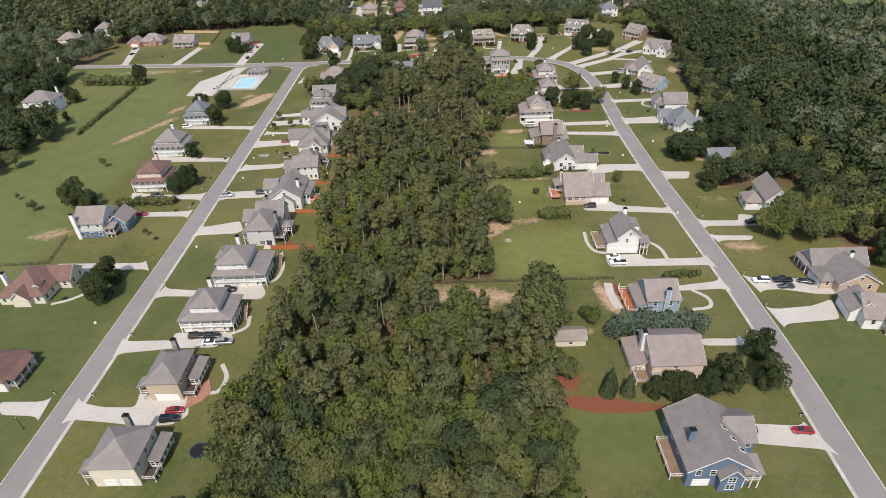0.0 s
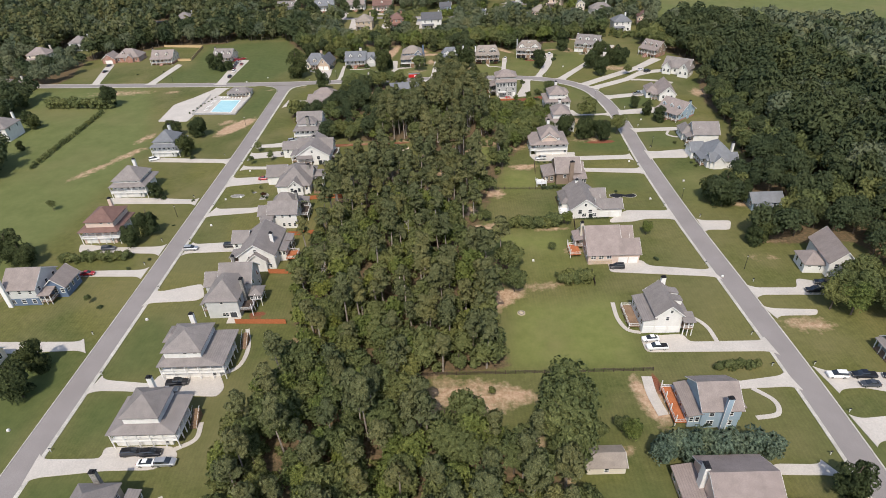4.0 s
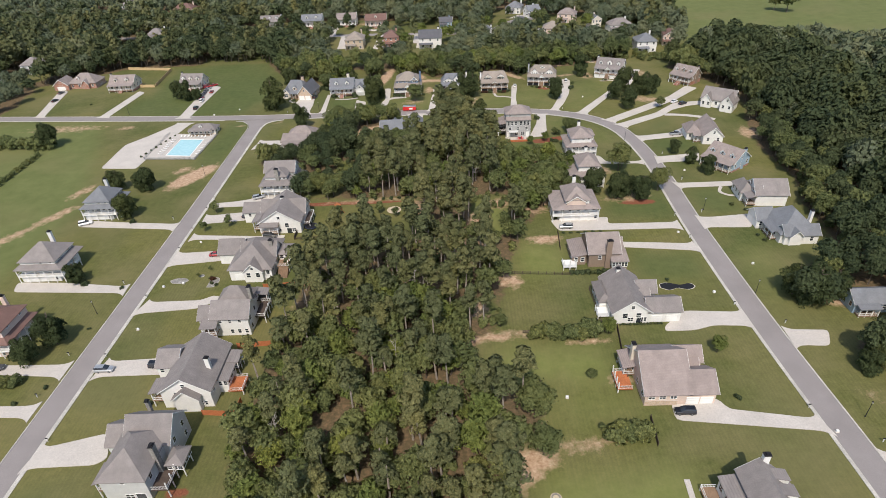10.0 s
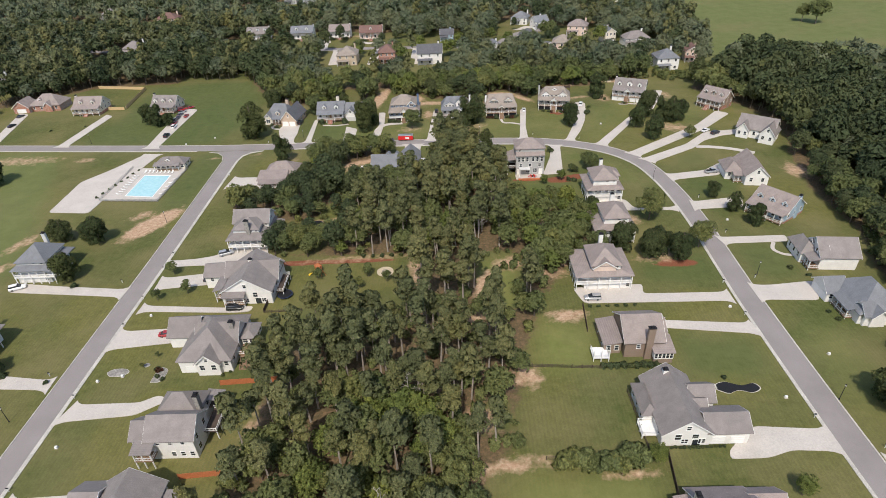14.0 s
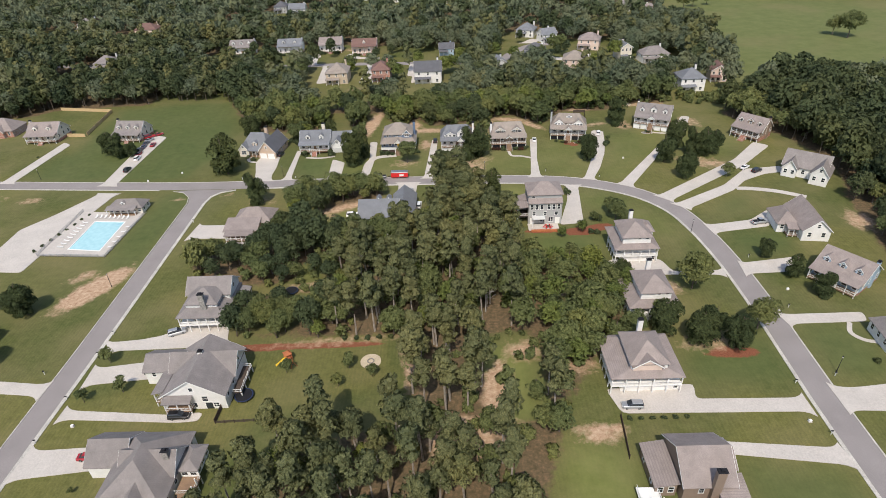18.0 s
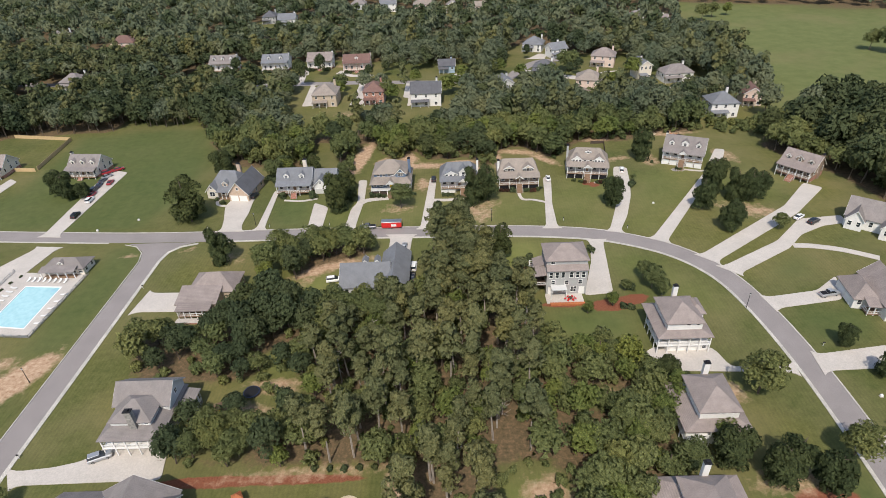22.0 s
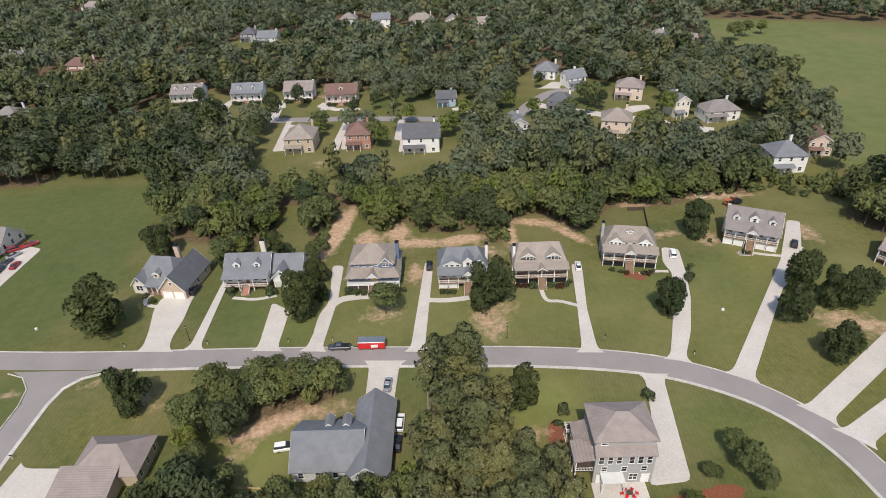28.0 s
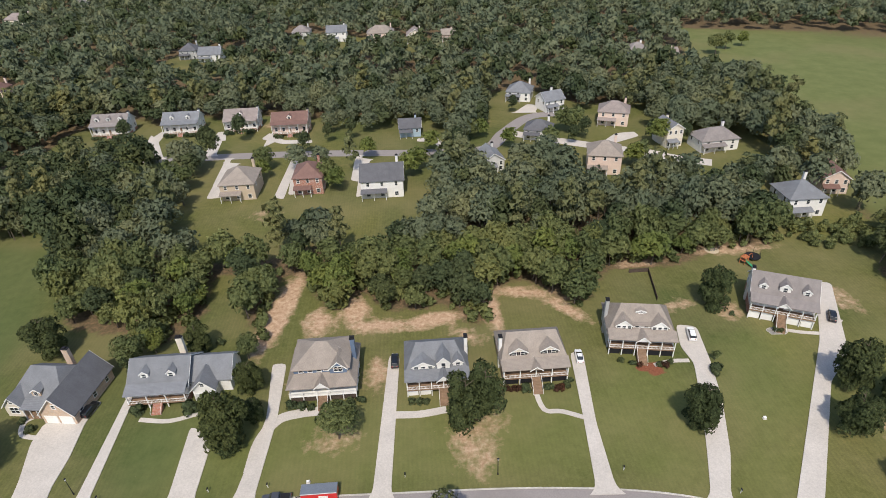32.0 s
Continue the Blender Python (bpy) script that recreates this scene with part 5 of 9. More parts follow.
h = House(-70.0, 173.4, 0, "pale grey-blue house with a hipped roof and a raised deck", PALE, ROOF)
b = h.block(-4.9, 4.7, 0, 13.0, 0, 7.0, "hip", 4.0)
h.wins(b, "S", 5.9, 1, 0.8, 0.8), h.wins(b, "E", 5.2, 3, 1.0, 1.6), h.wins(b, "W", 5.2, 3), h.wins(b, "E", 2.0, 2, 1.2, 1.6)
h.door(b, "S", 2.6, 0.05, 2.0, 2.1, PANE, "patio_door"), h.window(b, "S", 0.2, 1.3, 1.8, 1.2)
n = h.block(-3.4, 6.2, 9.0, 18.0, 0, 6.9, "gx", 4.2)
h.wins(n, "E", 5.2, 2), h.wins(n, "N", 5.2, 3), h.wins(n, "E", 2.0, 2)
g = h.block(-9.0, -3.4, 10.6, 17.6, 0, 4.6, "gx", 2.8)
h.door(g, "W", 15.9, 0.05, 2.6, 2.2), h.door(g, "W", 12.6, 0.05, 2.6, 2.2)
s = h.block(6.6, 10.0, 5.2, 9.6, 2.6, 4.7, "hip", 1.0, 0.4, TRIM)
h.wins(s, "S", 3.6, 3, 0.9, 1.3), h.wins(s, "E", 3.6, 3, 1.2, 1.3)
h.put("post", box(9.6, 9.8, 5.4, 5.6, 0, 2.6), TRIM), h.put("post", box(9.6, 9.8, 9.2, 9.4, 0, 2.6), TRIM)
h.porch(4.7, 8.4, 0.4, 5.2, 2.6, 5.0, "E", 0.4, 3, True, "S", True, False, DARK_WOOD)
h.put("terrace", box(0.8, 4.6, -2.6, -0.02, 0, 0.18), CONCRETE)
h.porch(-6.6, -4.9, 0.6, 5.4, 2.6, 5.0, "W", 0.8, 3, True, "SN")
h.chimney(5.2, 5.4, 0, 10.6, 0.9, 1.3, STONE)
h.chimney(-1.0, 17.6, 6.0, 10.6, 0.8, 0.8, STONE)

h = ranch(-66.6, 198.4, 12.2, 16.0, WHITE, ROOF, "white house with a tall south gable and a side garage", 0, 0.6, 3.0, 4.2, (-10.6, -5.5, 8.6, 16.6), "gx", (4.3, 6.4), None, 2.2, "W")
s = h.block(6.1, 8.6, 4.6, 10.4, 0, 4.2, "shed_E", 0.9)
h.wins(s, "E", 3.2, 3, 1.2, 1.3), h.wins(s, "S", 3.2, 2, 0.8, 1.3)
h.block(-2.6, 3.4, -1.5, 2.0, 0, 4.7, "gy", 2.5)
h.porch(-9.0, -6.1, 0.4, 5.0, 2.2, 4.8, "W", 0.6, 3, True, "SN")
h.porch(8.6, 12.4, 3.4, 8.4, 1.6, 3.8, "E", 0.3, 3, True, "SN", True, False, RED_WOOD)
h.porch(6.3, 9.4, 10.6, 14.6, 2.2, 4.6, "E", 0.4, 3, True, "SN", True, True, DARK_WOOD)

h = House(-64.2, 224.4, 0, "white house with a plain grey ridge roof and a corner porch", WHITE, ROOF)
b = h.block(-4.7, 5.6, 0, 8.2, 0, 6.5, "gx", 3.2)
h.wins(b, "S", 5.2, 3, 0.8, 1.0, 0.1, 0.9), h.wins(b, "S", 1.6, 3, 0.9, 1.3, 0.4, 1.0), h.wins(b, "E", 4.9, 2), h.wins(b, "E", 1.8, 2, 1.2, 1.6)
w = h.block(-8.8, -4.7, 1.2, 7.4, 0, 5.4, "gx", 2.4)
h.wins(w, "W", 3.2, 2), h.wins(w, "S", 3.6, 1)
n = h.block(-5.4, 4.2, 7.0, 14.2, 0, 6.2, "hip", 3.6)
h.wins(n, "E", 4.4, 2), h.wins(n, "W", 4.4, 2), h.door(n, "W", 10.8, 0.05, 4.4, 2.2), h.wins(n, "N", 4.4, 3)
h.porch(-7.0, -3.0, -2.6, 0.0, 2.6, 5.1, "S", 0.9, 3, True, "EW")
h.porch(5.6, 8.6, 5.0, 12.0, 2.6, 5.2, "E", 0.5, 4, True, "SN", True, False, DARK_WOOD)
h.porch(4.2, 7.6, 12.2, 15.0, 2.6, 5.0, "E", 0.6, 3, True, "N", True, True, DARK_WOOD)
h.chimney(4.6, 8.4, 0, 11.0, 0.9, 1.4, STONE)

h = House(-66.0, 250.8, 0, "white house under a broad grey hipped roof with a wooden stair", WHITE, ROOF)
b = h.block(-6.6, 7.0, 0, 17.6, 0, 4.6, "hip", 5.0)
h.wins(b, "S", 3.0, 4, 1.0, 1.4, 0.3, 1.0), h.door(b, "S", -3.6, 0.05, 2.6, 2.2), h.wins(b, "E", 3.0, 4), h.wins(b, "N", 3.0, 4)
g = h.block(-13.0, -5.0, 9.8, 18.2, 0, 4.2, "gx", 3.2)
h.door(g, "W", 12.0, 0.05, 3.0, 2.2), h.door(g, "W", 16.2, 0.05, 3.0, 2.2)
s = h.block(7.6, 11.2, 8.0, 14.0, 2.2, 4.6, "hip", 1.0, 0.4, TRIM)
h.wins(s, "S", 3.5, 2, 1.2, 1.4), h.wins(s, "E", 3.5, 3, 1.2, 1.4)
h.porch(7.6, 11.6, 4.0, 8.0, 2.2, 4.6, "E", 0.4, 3, True, "S", True, False)
line = [(4.0, 0.0)]
for i in range(11):
    line += [(4.0 - 0.32 * i, 2.1 - 0.19 * i), (4.0 - 0.32 * (i + 1), 2.1 - 0.19 * i)]
line.append((line[-1][0], 0.0))
bm = bmesh.new()
sides = [[bm.verts.new((x, a, c)) for a, c in line] for x in (8.2, 11.4)]
for side in sides:
    bm.faces.new(side)
for i in range(len(line)):
    k = (i + 1) % len(line)
    bm.faces.new((sides[0][i], sides[0][k], sides[1][k], sides[1][i]))
bmesh.ops.recalc_face_normals(bm, faces=bm.faces[:])
h.put("wooden_stair", bm, DECK_WOOD)
h.chimney(5.6, 9.0, 0, 9.4, 1.2, 1.0, STONE)
p = h.block(-1.6, 4.4, -1.2, 4.5, 0, 4.4, "gy", 2.8, 0.45)
h.wins(p, "S", 2.8, 2, 1.2, 1.6), h.window(p, "S", 1.4, 5.3, 0.8, 0.9)
q = h.block(-4.0, 7.02, 6.5, 13.5, 4.0, 5.2, "gx", 3.4, 0.45)

h = ranch(-63.0, 279.0, 15.0, 15.6, WHITE, ROOF, "white house with a wide south gable and a street-side garage", 0, 0.6, 3.0, 4.8, (-15.4, -6.6, 8.6, 16.0), "gx", (-0.2, 9.4), None, 1.2, "W")
h.porch(-10.0, -7.5, 1.0, 8.0, 1.6, 4.4, "W", 0.8, 4, True, "SN")
h.porch(-6.6, -0.4, -1.9, 0.0, 1.4, 4.0, "S", 0.8, 3, True, "EW")
q = h.block(-7.9, 7.9, 6.4, 14.8, 0, 4.8, "gx", 3.9, 0.45)
h.window(q, "E", 10.6, 6.2, 0.9, 1.2)
h.porch(7.9, 10.2, 3.0, 12.0, 2.0, 4.8, "E", 0.4, 4, True, "SN", True, False, DARK_WOOD)

h = House(-70.9, 306.9, 0, "pale house with a deep porch and a tall front chimney", PALE, ROOF)
g = (-6.3, 6.0, 2.6, 15.6)
h.put("wall", box(-6.3, 6.0, 2.6, 15.6, 0, 5.3), PALE)
for u in (-2.9, 2.7):
    h.door(g, "S", u, 0.05, 4.2, 2.15)
h.wins(g, "S", 4.0, 5, 1.1, 1.7), h.wins(g, "E", 4.0, 3), h.wins(g, "W", 4.0, 3), h.wins(g, "N", 4.0, 4)
h.porch(-6.6, 6.6, 0, 2.6, 2.7, 5.5, "S", 0.9, 6, True, "EW", mat=TRIM, covered=True)
h.skirt((-6.95, 6.95, -0.35, 15.9), (-4.7, 4.1, 2.8, 15.0), 5.35, 6.6)
f = h.block(-4.7, 4.1, 2.8, 11.0, 5.0, 8.0, "hip", 2.4, 0.4)
h.wins(f, "S", 7.2, 2, 0.9, 0.6, 0.6, 1.0)
m = h.block(-6.0, 6.2, 7.6, 15.6, 5.0, 7.8, "gx", 3.2, 0.4)
h.wins(m, "S", 6.9, 2, 0.8, 0.5, 0.75, 1.0), h.window(m, "E", 11.6, 7.8, 0.9, 1.2), h.window(m, "W", 11.6, 7.8, 0.9, 1.2)
s = h.block(6.3, 9.4, 10.6, 15.0, 1.2, 4.2, "shed_E", 0.8, 0.35, PALE)
h.wins(s, "E", 2.9, 3, 1.0, 1.4), h.wins(s, "S", 2.9, 2, 0.9, 1.4)
h.put("wall", box(6.32, 9.38, 10.62, 14.98, 0, 1.2), STONE)
h.chimney(0.6, 2.5, 5.0, 11.4, 1.5, 1.1, STONE)

h = House(-73.0, 354.6, 0, "low tan house under a grey-brown hipped roof", TAN, ROOF_WARM)
b = h.block(-6.0, 7.4, 7.0, 16.5, 0, 3.9, "hip", 3.4)
s = h.block(-7.6, 3.6, 1.5, 8.0, 0, 3.4, "shed_S", 1.5)
h.wins(b, "E", 2.0, 3), h.wins(b, "W", 2.0, 2), h.wins(b, "N", 2.0, 4), h.door(s, "W", 5.0, 0.05, 4.4, 2.2)
h.porch(-6.6, 2.6, -1.5, 1.5, 1.2, 3.3, "S", 0.5, 6, True, "EW")
bm = box(-7.0, 3.0, -3.6, -1.5, 0, 0.5)
h.put("brick_terrace", bm, BRICK)

# houses across the straight street
h = House(-128.5, 106.0, 0, "dark-roofed house at the edge of the lawn", WHITE, ROOF_RED)
b = h.block(-7, 7, 0, 12, 0, 4.0, "hip", 4.0)
h.wins(b, "E", 2.2, 4), h.wins(b, "S", 2.2, 3)
h.porch(7, 9.2, 1, 10, 0.8, 3.4, "E", 0.7, 4, True, "SN")

h = House(-140.0, 142.0, 0, "cream house with a red-brown hipped roof", CREAM, ROOF_RED)
b = h.block(-7.5, 7.2, 1.5, 18.0, 0, 3.6, "hip", 5.0)
h.wins(b, "S", 1.9, 4, 1.0, 1.4), h.wins(b, "E", 1.9, 3, 1.0, 1.5, 0.0, 0.6)
h.block(-2.2, 3.2, 0, 4.0, 0, 3.5, "gy", 2.6)
g = h.block(4.0, 11.5, 9.5, 17.5, 0, 3.6, "gx", 3.2)
h.door(g, "N", 6.2, 0.05, 2.6, 2.2), h.door(g, "N", 9.6, 0.05, 2.6, 2.2), h.wins(g, "S", 1.9, 2), h.wins(g, "E", 1.9, 2)
h.dormer(4.6, 3.6, 4.2, 1.8, 1.4, 3.0)
h.chimney(-8.0, 8.0, 0, 8.0, 1.0, 1.4)

h = House(-137.0, 182.0, 0, "pale and navy house with a brown-grey roof", PALE, ROOF_WARM)
b = h.block(-5.2, 5.0, 0.5, 12.5, 2.8, 6.6, "gx", 4.0, 0.5)
h.put("wall", box(-5.18, 4.98, 0.52, 12.48, 0, 2.8), BLUE)
h.wins(b, "S", 5.2, 3, 0.9, 1.2), h.wins((-5.18, 4.98, 0.52, 12.48), "S", 1.6, 3, 1.2, 1.4), h.wins(b, "E", 5.2, 3), h.wins(b, "N", 5.2, 3)
g = h.block(4.98, 11.6, 4.4, 12.6, 0, 4.4, "gy", 3.0, 0.5, BLUE)
h.wins(g, "S", 2.6, 3), h.wins(g, "E", 2.6, 3)
h.porch(5.0, 8.6, 0.6, 4.4, 1.2, 3.8, "S", 0.8, 3, True, "EW")
h.chimney(-4.6, 0.1, 0, 10.6, 1.4, 0.9, TRIM)

villa(-129.8, 217.4, 14.4, 13.5, (-4.4, 5.8, 1.5, 12.6), PINK, ROOF_RED, "pinkish three-storey porch house with a red-brown roof")
villa(-135.4, 252.8, 15.2, 13.4, (-6.2, 5.4, 1.7, 12.4), WHITE, ROOF, "white porch house with a grey hipped roof over its garage", eave=7.8, rise=4.0)
villa(-136.2, 292.8, 13.2, 13.2, (-5.2, 4.4, 1.7, 12.2), PALE, ROOF_BLUE, "pale grey porch house with a slate-grey roof", eave=7.8, rise=3.7)

# houses between the wood and the bending street
h = House(54.5, 72.0, 0, "slate-blue gabled house with white trim and a side deck", BLUE, ROOF)
b = h.block(-6.8, 6.8, 1.5, 17.4, 0, 5.8, "gy", 4.6)
h.wins(b, "S", 4.6, 2, 1.1, 1.4, 0.05, 0.5), h.door(b, "S", -3.6, 0.05, 3.4, 2.2), h.wins(b, "W", 4.4, 4), h.wins(b, "N", 4.4, 3)
e = h.block(4.6, 10.4, 8.6, 17.3, 0, 5.4, "gx", 3.0)
h.wins(e, "S", 4.0, 1, 1.2, 1.4, 0.5, 1.0), h.wins(e, "E", 4.0, 3), h.wins(e, "N", 4.0, 2)
p = h.block(-0.4, 4.4, 0.0, 4.0, 0, 5.2, "gy", 2.6)
h.wins(p, "S", 4.0, 1, 1.5, 1.5), h.wins(p, "S", 1.6, 1, 1.8, 1.4)
h.porch(4.9, 8.4, 0.6, 4.6, 2.7, 5.2, "S", 0.8, 3, True, "E")
h.porch(-9.6, -6.8, 3.0, 13.0, 1.2, 3.6, "W", 0.4, 4, True, "SN", True, False)
for sx, sy in ((3.4, 10.2), (4.6, 7.8), (5.6, 5.4)):
    ob = h.put("skylight", boxes((-0.75, 0.75, -0.5, 0.5, 0.02, 0.12)), TRIM)
    ob.matrix_basis = pose(sx, sy, 10.43 - sx * 4.6 / 6.8, 0, math.degrees(math.atan(4.6 / 6.8)), 0)
    part("pane", box(-0.63, 0.63, -0.38, 0.38, 0.1, 0.14), PANE, ob)
h.chimney(-4.6, 8.0, 5.0, 10.6, 1.2, 1.0, BLUE)

h = House(55.4, 103.4, 0, "cream house under a broad pinkish-brown ridge roof", PINK, ROOF_PINK)
b = h.block(-6.2, 6.6, 0, 13.0, 0, 6.2, "gx", 3.9)
h.wins(b, "S", 5.0, 1, 1.0, 0.9, 0.3, 0.6), h.wins(b, "E", 4.4, 3), h.wins(b, "W", 4.9, 2), h.wins(b, "N", 4.4, 3)
s = h.block(-6.0, 4.0, -2.6, 0.0, 0, 2.6, "shed_S", 0.9, 0.35)
h.wins(s, "S", 1.5, 3)
w = h.block(-10.4, -6.8, 3.2, 12.8, 0, 3.0, "shed_W", 0.9)
h.wins(w, "S", 1.6, 1, 1.8, 1.3), h.wins(w, "W", 1.6, 3, 1.2, 1.3)
h.put("wall", box(-6.8, -6.2, 5.0, 11.0, 0, 3.4), PINK)
h.porch(-10.2, -6.6, -1.2, 3.0, 1.2, 3.6, "W", 0.4, 3, True, "SN", True, False)
h.chimney(-6.7, 8.0, 0, 10.4, 1.0, 1.6, TRIM)

h = House(59.6, 128.6, 0, "light blue house with a raised red-brown deck", LIGHT_BLUE, ROOF_WARM)
b = h.block(-4.2, 4.5, 0, 10.2, 0, 6.3, "gx", 3.6)
h.wins(b, "S", 4.8, 2, 1.0, 1.4), h.wins(b, "S", 1.7, 2, 1.4, 1.4), h.wins(b, "E", 4.5, 3), h.wins(b, "N", 4.5, 3), h.chimney(0.9, -0.4, 0, 10.4, 1.2, 0.8, LIGHT_BLUE)
for k in (-0.62, 0.62):
    h.put("corner_board", box(0.9 + k - 0.06, 0.9 + k + 0.06, -0.86, -0.8, 0, 10.3), TRIM)
w = h.block(-6.9, -4.2, 0.4, 10.0, 0, 4.0, "shed_W", 0.9)
h.wins(w, "W", 2.6, 3, 1.2, 1.5), h.wins(w, "S", 2.6, 2, 0.8, 1.4)
e = h.block(4.5, 6.2, 2.0, 8.6, 0, 4.6, "shed_E", 0.9)
h.wins(e, "E", 3.0, 3), h.wins(e, "S", 3.2, 1, 0.8, 1.2)
h.porch(-9.6, -6.9, 0.6, 11.6, 1.4, 4.0, "W", 0.4, 4, True, "SN", True, False, RED_WOOD)

h = House(58.4, 161.2, 0, "white house with a broad garage gable and a two-storey porch", WHITE, ROOF)
b = h.block(-3.7, 3.7, 0, 11.2, 0, 6.6, "gy", 3.2, 0.45)
w = h.block(-6.9, -3.7, 0.1, 10.9, 0, 4.7, "shed_W", 0.7, 0.4)
for i in range(2):
    h.door(b, "S", -1.9 + 3.6 * i, 0.05, 2.7, 2.2)
h.window(b, "S", 0.3, 7.6, 0.7, 1.0), h.window(b, "S", -0.5, 5.2, 0.8, 1.2), h.wins(w, "W", 3.2, 4, 1.2, 1.6), h.wins(b, "E", 4.6, 3), h.wins(b, "N", 4.6, 3), h.door(w, "S", -5.3, 0.05, 2.6, 2.2)
e = h.block(3.7, 5.4, 1.6, 10.6, 0, 5.4, "shed_E", 0.9, 0.4)
h.wins(e, "E", 3.8, 3)
h.porch(3.7, 6.4, -1.6, 1.6, 2.8, 5.2, "S", 0.8, 3, True, "E")
for k in range(2):
    d = h.block(1.6, 4.6, 4.6 + 3.4 * k, 6.8 + 3.4 * k, 6.2, 7.7, "shed_E", 0.7, 0.2)
    h.window(d, "E", 5.7 + 3.4 * k, 7.0, 0.9, 1.0)
h.porch(-10.0, -6.9, 2.0, 11.4, 1.0, 3.6, "W", 0.4, 4, True, "SN", True, False, DECK_WOOD)
h.chimney(1.1, 11.5, 0, 10.9, 1.3, 0.9, WHITE)

h = House(52.0, 195.0, 0, "pinkish brick house with a long tan ridge roof and garage doors", PINK, ROOF_PINK)
b = h.block(2.2, 8.2, 0, 8.6, 0, 4.0, "gx", 3.15)
h.put("brick_base", box(-8.42, -0.6, -0.12, 0.0, 0, 1.5), BRICK_TAN)
h.wins((-8.4, 2.2, 0, 16.4), "S", 2.7, 3, 1.4, 1.1, 0.03, 0.75), h.door((-8.4, 8.2, 0, 8), "S", 2.9, 0.05, 2.7, 2.2), h.door(b, "S", 6.2, 0.05, 2.7, 2.2), h.wins(b, "E", 2.2, 3)
n = h.block(-8.4, 2.2, 0, 16.4, 0, 4.0, "gx", 6.0)
h.wins(n, "W", 2.2, 4, 1.2, 1.5), h.wins(n, "N", 2.2, 4)
e = h.block(2.2, 8.4, 10.4, 16.2, 0, 3.9, "gx", 2.6)
h.wins(e, "E", 2.2, 2)
q = h.block(2.2, 6.6, 8.0, 11.4, 0, 3.9, "gx", 1.8, 0.4, WHITE)
h.porch(-11.2, -8.4, 8.8, 14.6, 1.4, 3.8, "W", 0.8, 3, True, "SN", True, True, DECK_WOOD)
h.porch(-13.6, -10.0, 4.0, 10.0, 1.4, 3.8, "W", 0.4, 4, True, "SN", True, False, RED_WOOD)
h.chimney(-8.8, 11.4, 0, 9.4, 0.9, 1.4, CREAM)

h = ranch(48.5, 224.4, 10.6, 16.6, WHITE, ROOF, "long white house with a south gable and a garage wing", 0, 0.6, 3.0, 4.0, (4.6, 13.6, 0.2, 7.2), "gx", (-0.8, 14.6), None, 0.6, "S")
w = h.block(-7.6, -4.6, 6.0, 15.0, 0, 3.8, "hip", 1.4)
h.wins(w, "W", 2.0, 3)
e = h.block(4.0, 9.2, 9.0, 14.6, 0, 3.9, "gx", 2.4)
q = h.block(2.6, 6.4, 6.4, 10.0, 0, 4.0, "gx", 1.6)
h.window(q, "E", 8.2, 2.4, 1.0, 1.3)
h.porch(-8.8, -5.3, 2.0, 6.0, 1.2, 3.6, "W", 0.4, 3, True, "SN", True, False, TRIM)

h = House(47.4, 250.4, 0, "brown shake house with a front chimney and a screened porch", BROWN, ROOF_WARM)
b = h.block(-5.0, 4.6, 1.5, 13.4, 0, 5.4, "gx", 4.0, 0.5, BROWN)
h.wins(b, "S", 3.6, 1, 0.9, 1.2, 0.2, 0.5), h.wins(b, "E", 3.4, 3), h.wins(b, "N", 3.4, 3)
h.chimney(0.8, 1.0, 0, 10.2, 1.7, 1.0, BROWN)
s = h.block(1.8, 6.6, -1.0, 4.0, 1.4, 3.7, "shed_S", 1.1, 0.4, TRIM)
h.wins(s, "S", 2.5, 5, 0.7, 1.5), h.wins(s, "E", 2.5, 4, 0.9, 1.5)
h.put("wall", box(1.84, 6.56, -0.96, 3.96, 0, 1.4), BROWN)
w = h.block(-9.8, -5.6, 3.0, 12.8, 0, 3.2, "shed_W", 0.9, 0.4, BROWN)
h.wins(w, "S", 2.0, 2), h.wins(w, "W", 2.0, 2)
h.put("wall", box(-5.62, -4.98, 4.0, 12.0, 0, 3.6), BROWN)
h.porch(-13.2, -9.0, 0.0, 4.0, 1.4, 4.0, "S", 0.4, 3, True, "EW", True, False, TRIM)
h.block(3.0, 6.6, 6.0, 13.0, 0, 4.2, "gx", 2.0, 0.5, BROWN)

h = villa(43.7, 280.0, 16.6, 14.6, (-3.6, 4.8, 1.8, 12.6), WHITE, ROOF_WARM, "white porch house with a gabled upper floor", side="W", eave=8.4, rise=3.2)
h.block(-3.2, 3.4, 1.4, 6.0, 5.4, 7.6, "gy", 2.2, 0.4, PINK)
h = villa(53.2, 305.4, 13.4, 13.4, (-3.5, 4.6, 2.2, 12.2), WHITE, ROOF_WARM, "white porch house half hidden by trees", side="W")
h = villa(56.4, 333.8, 13.2, 13.6, (-4.3, 4.3, 1.6, 11.8), WHITE, ROOF_WARM, "white porch house with a broad concrete forecourt", side="W")
h.block(3.0, 6.2, 6.0, 11.75, 5.2, 8.4, "hip", 1.3, 0.5)

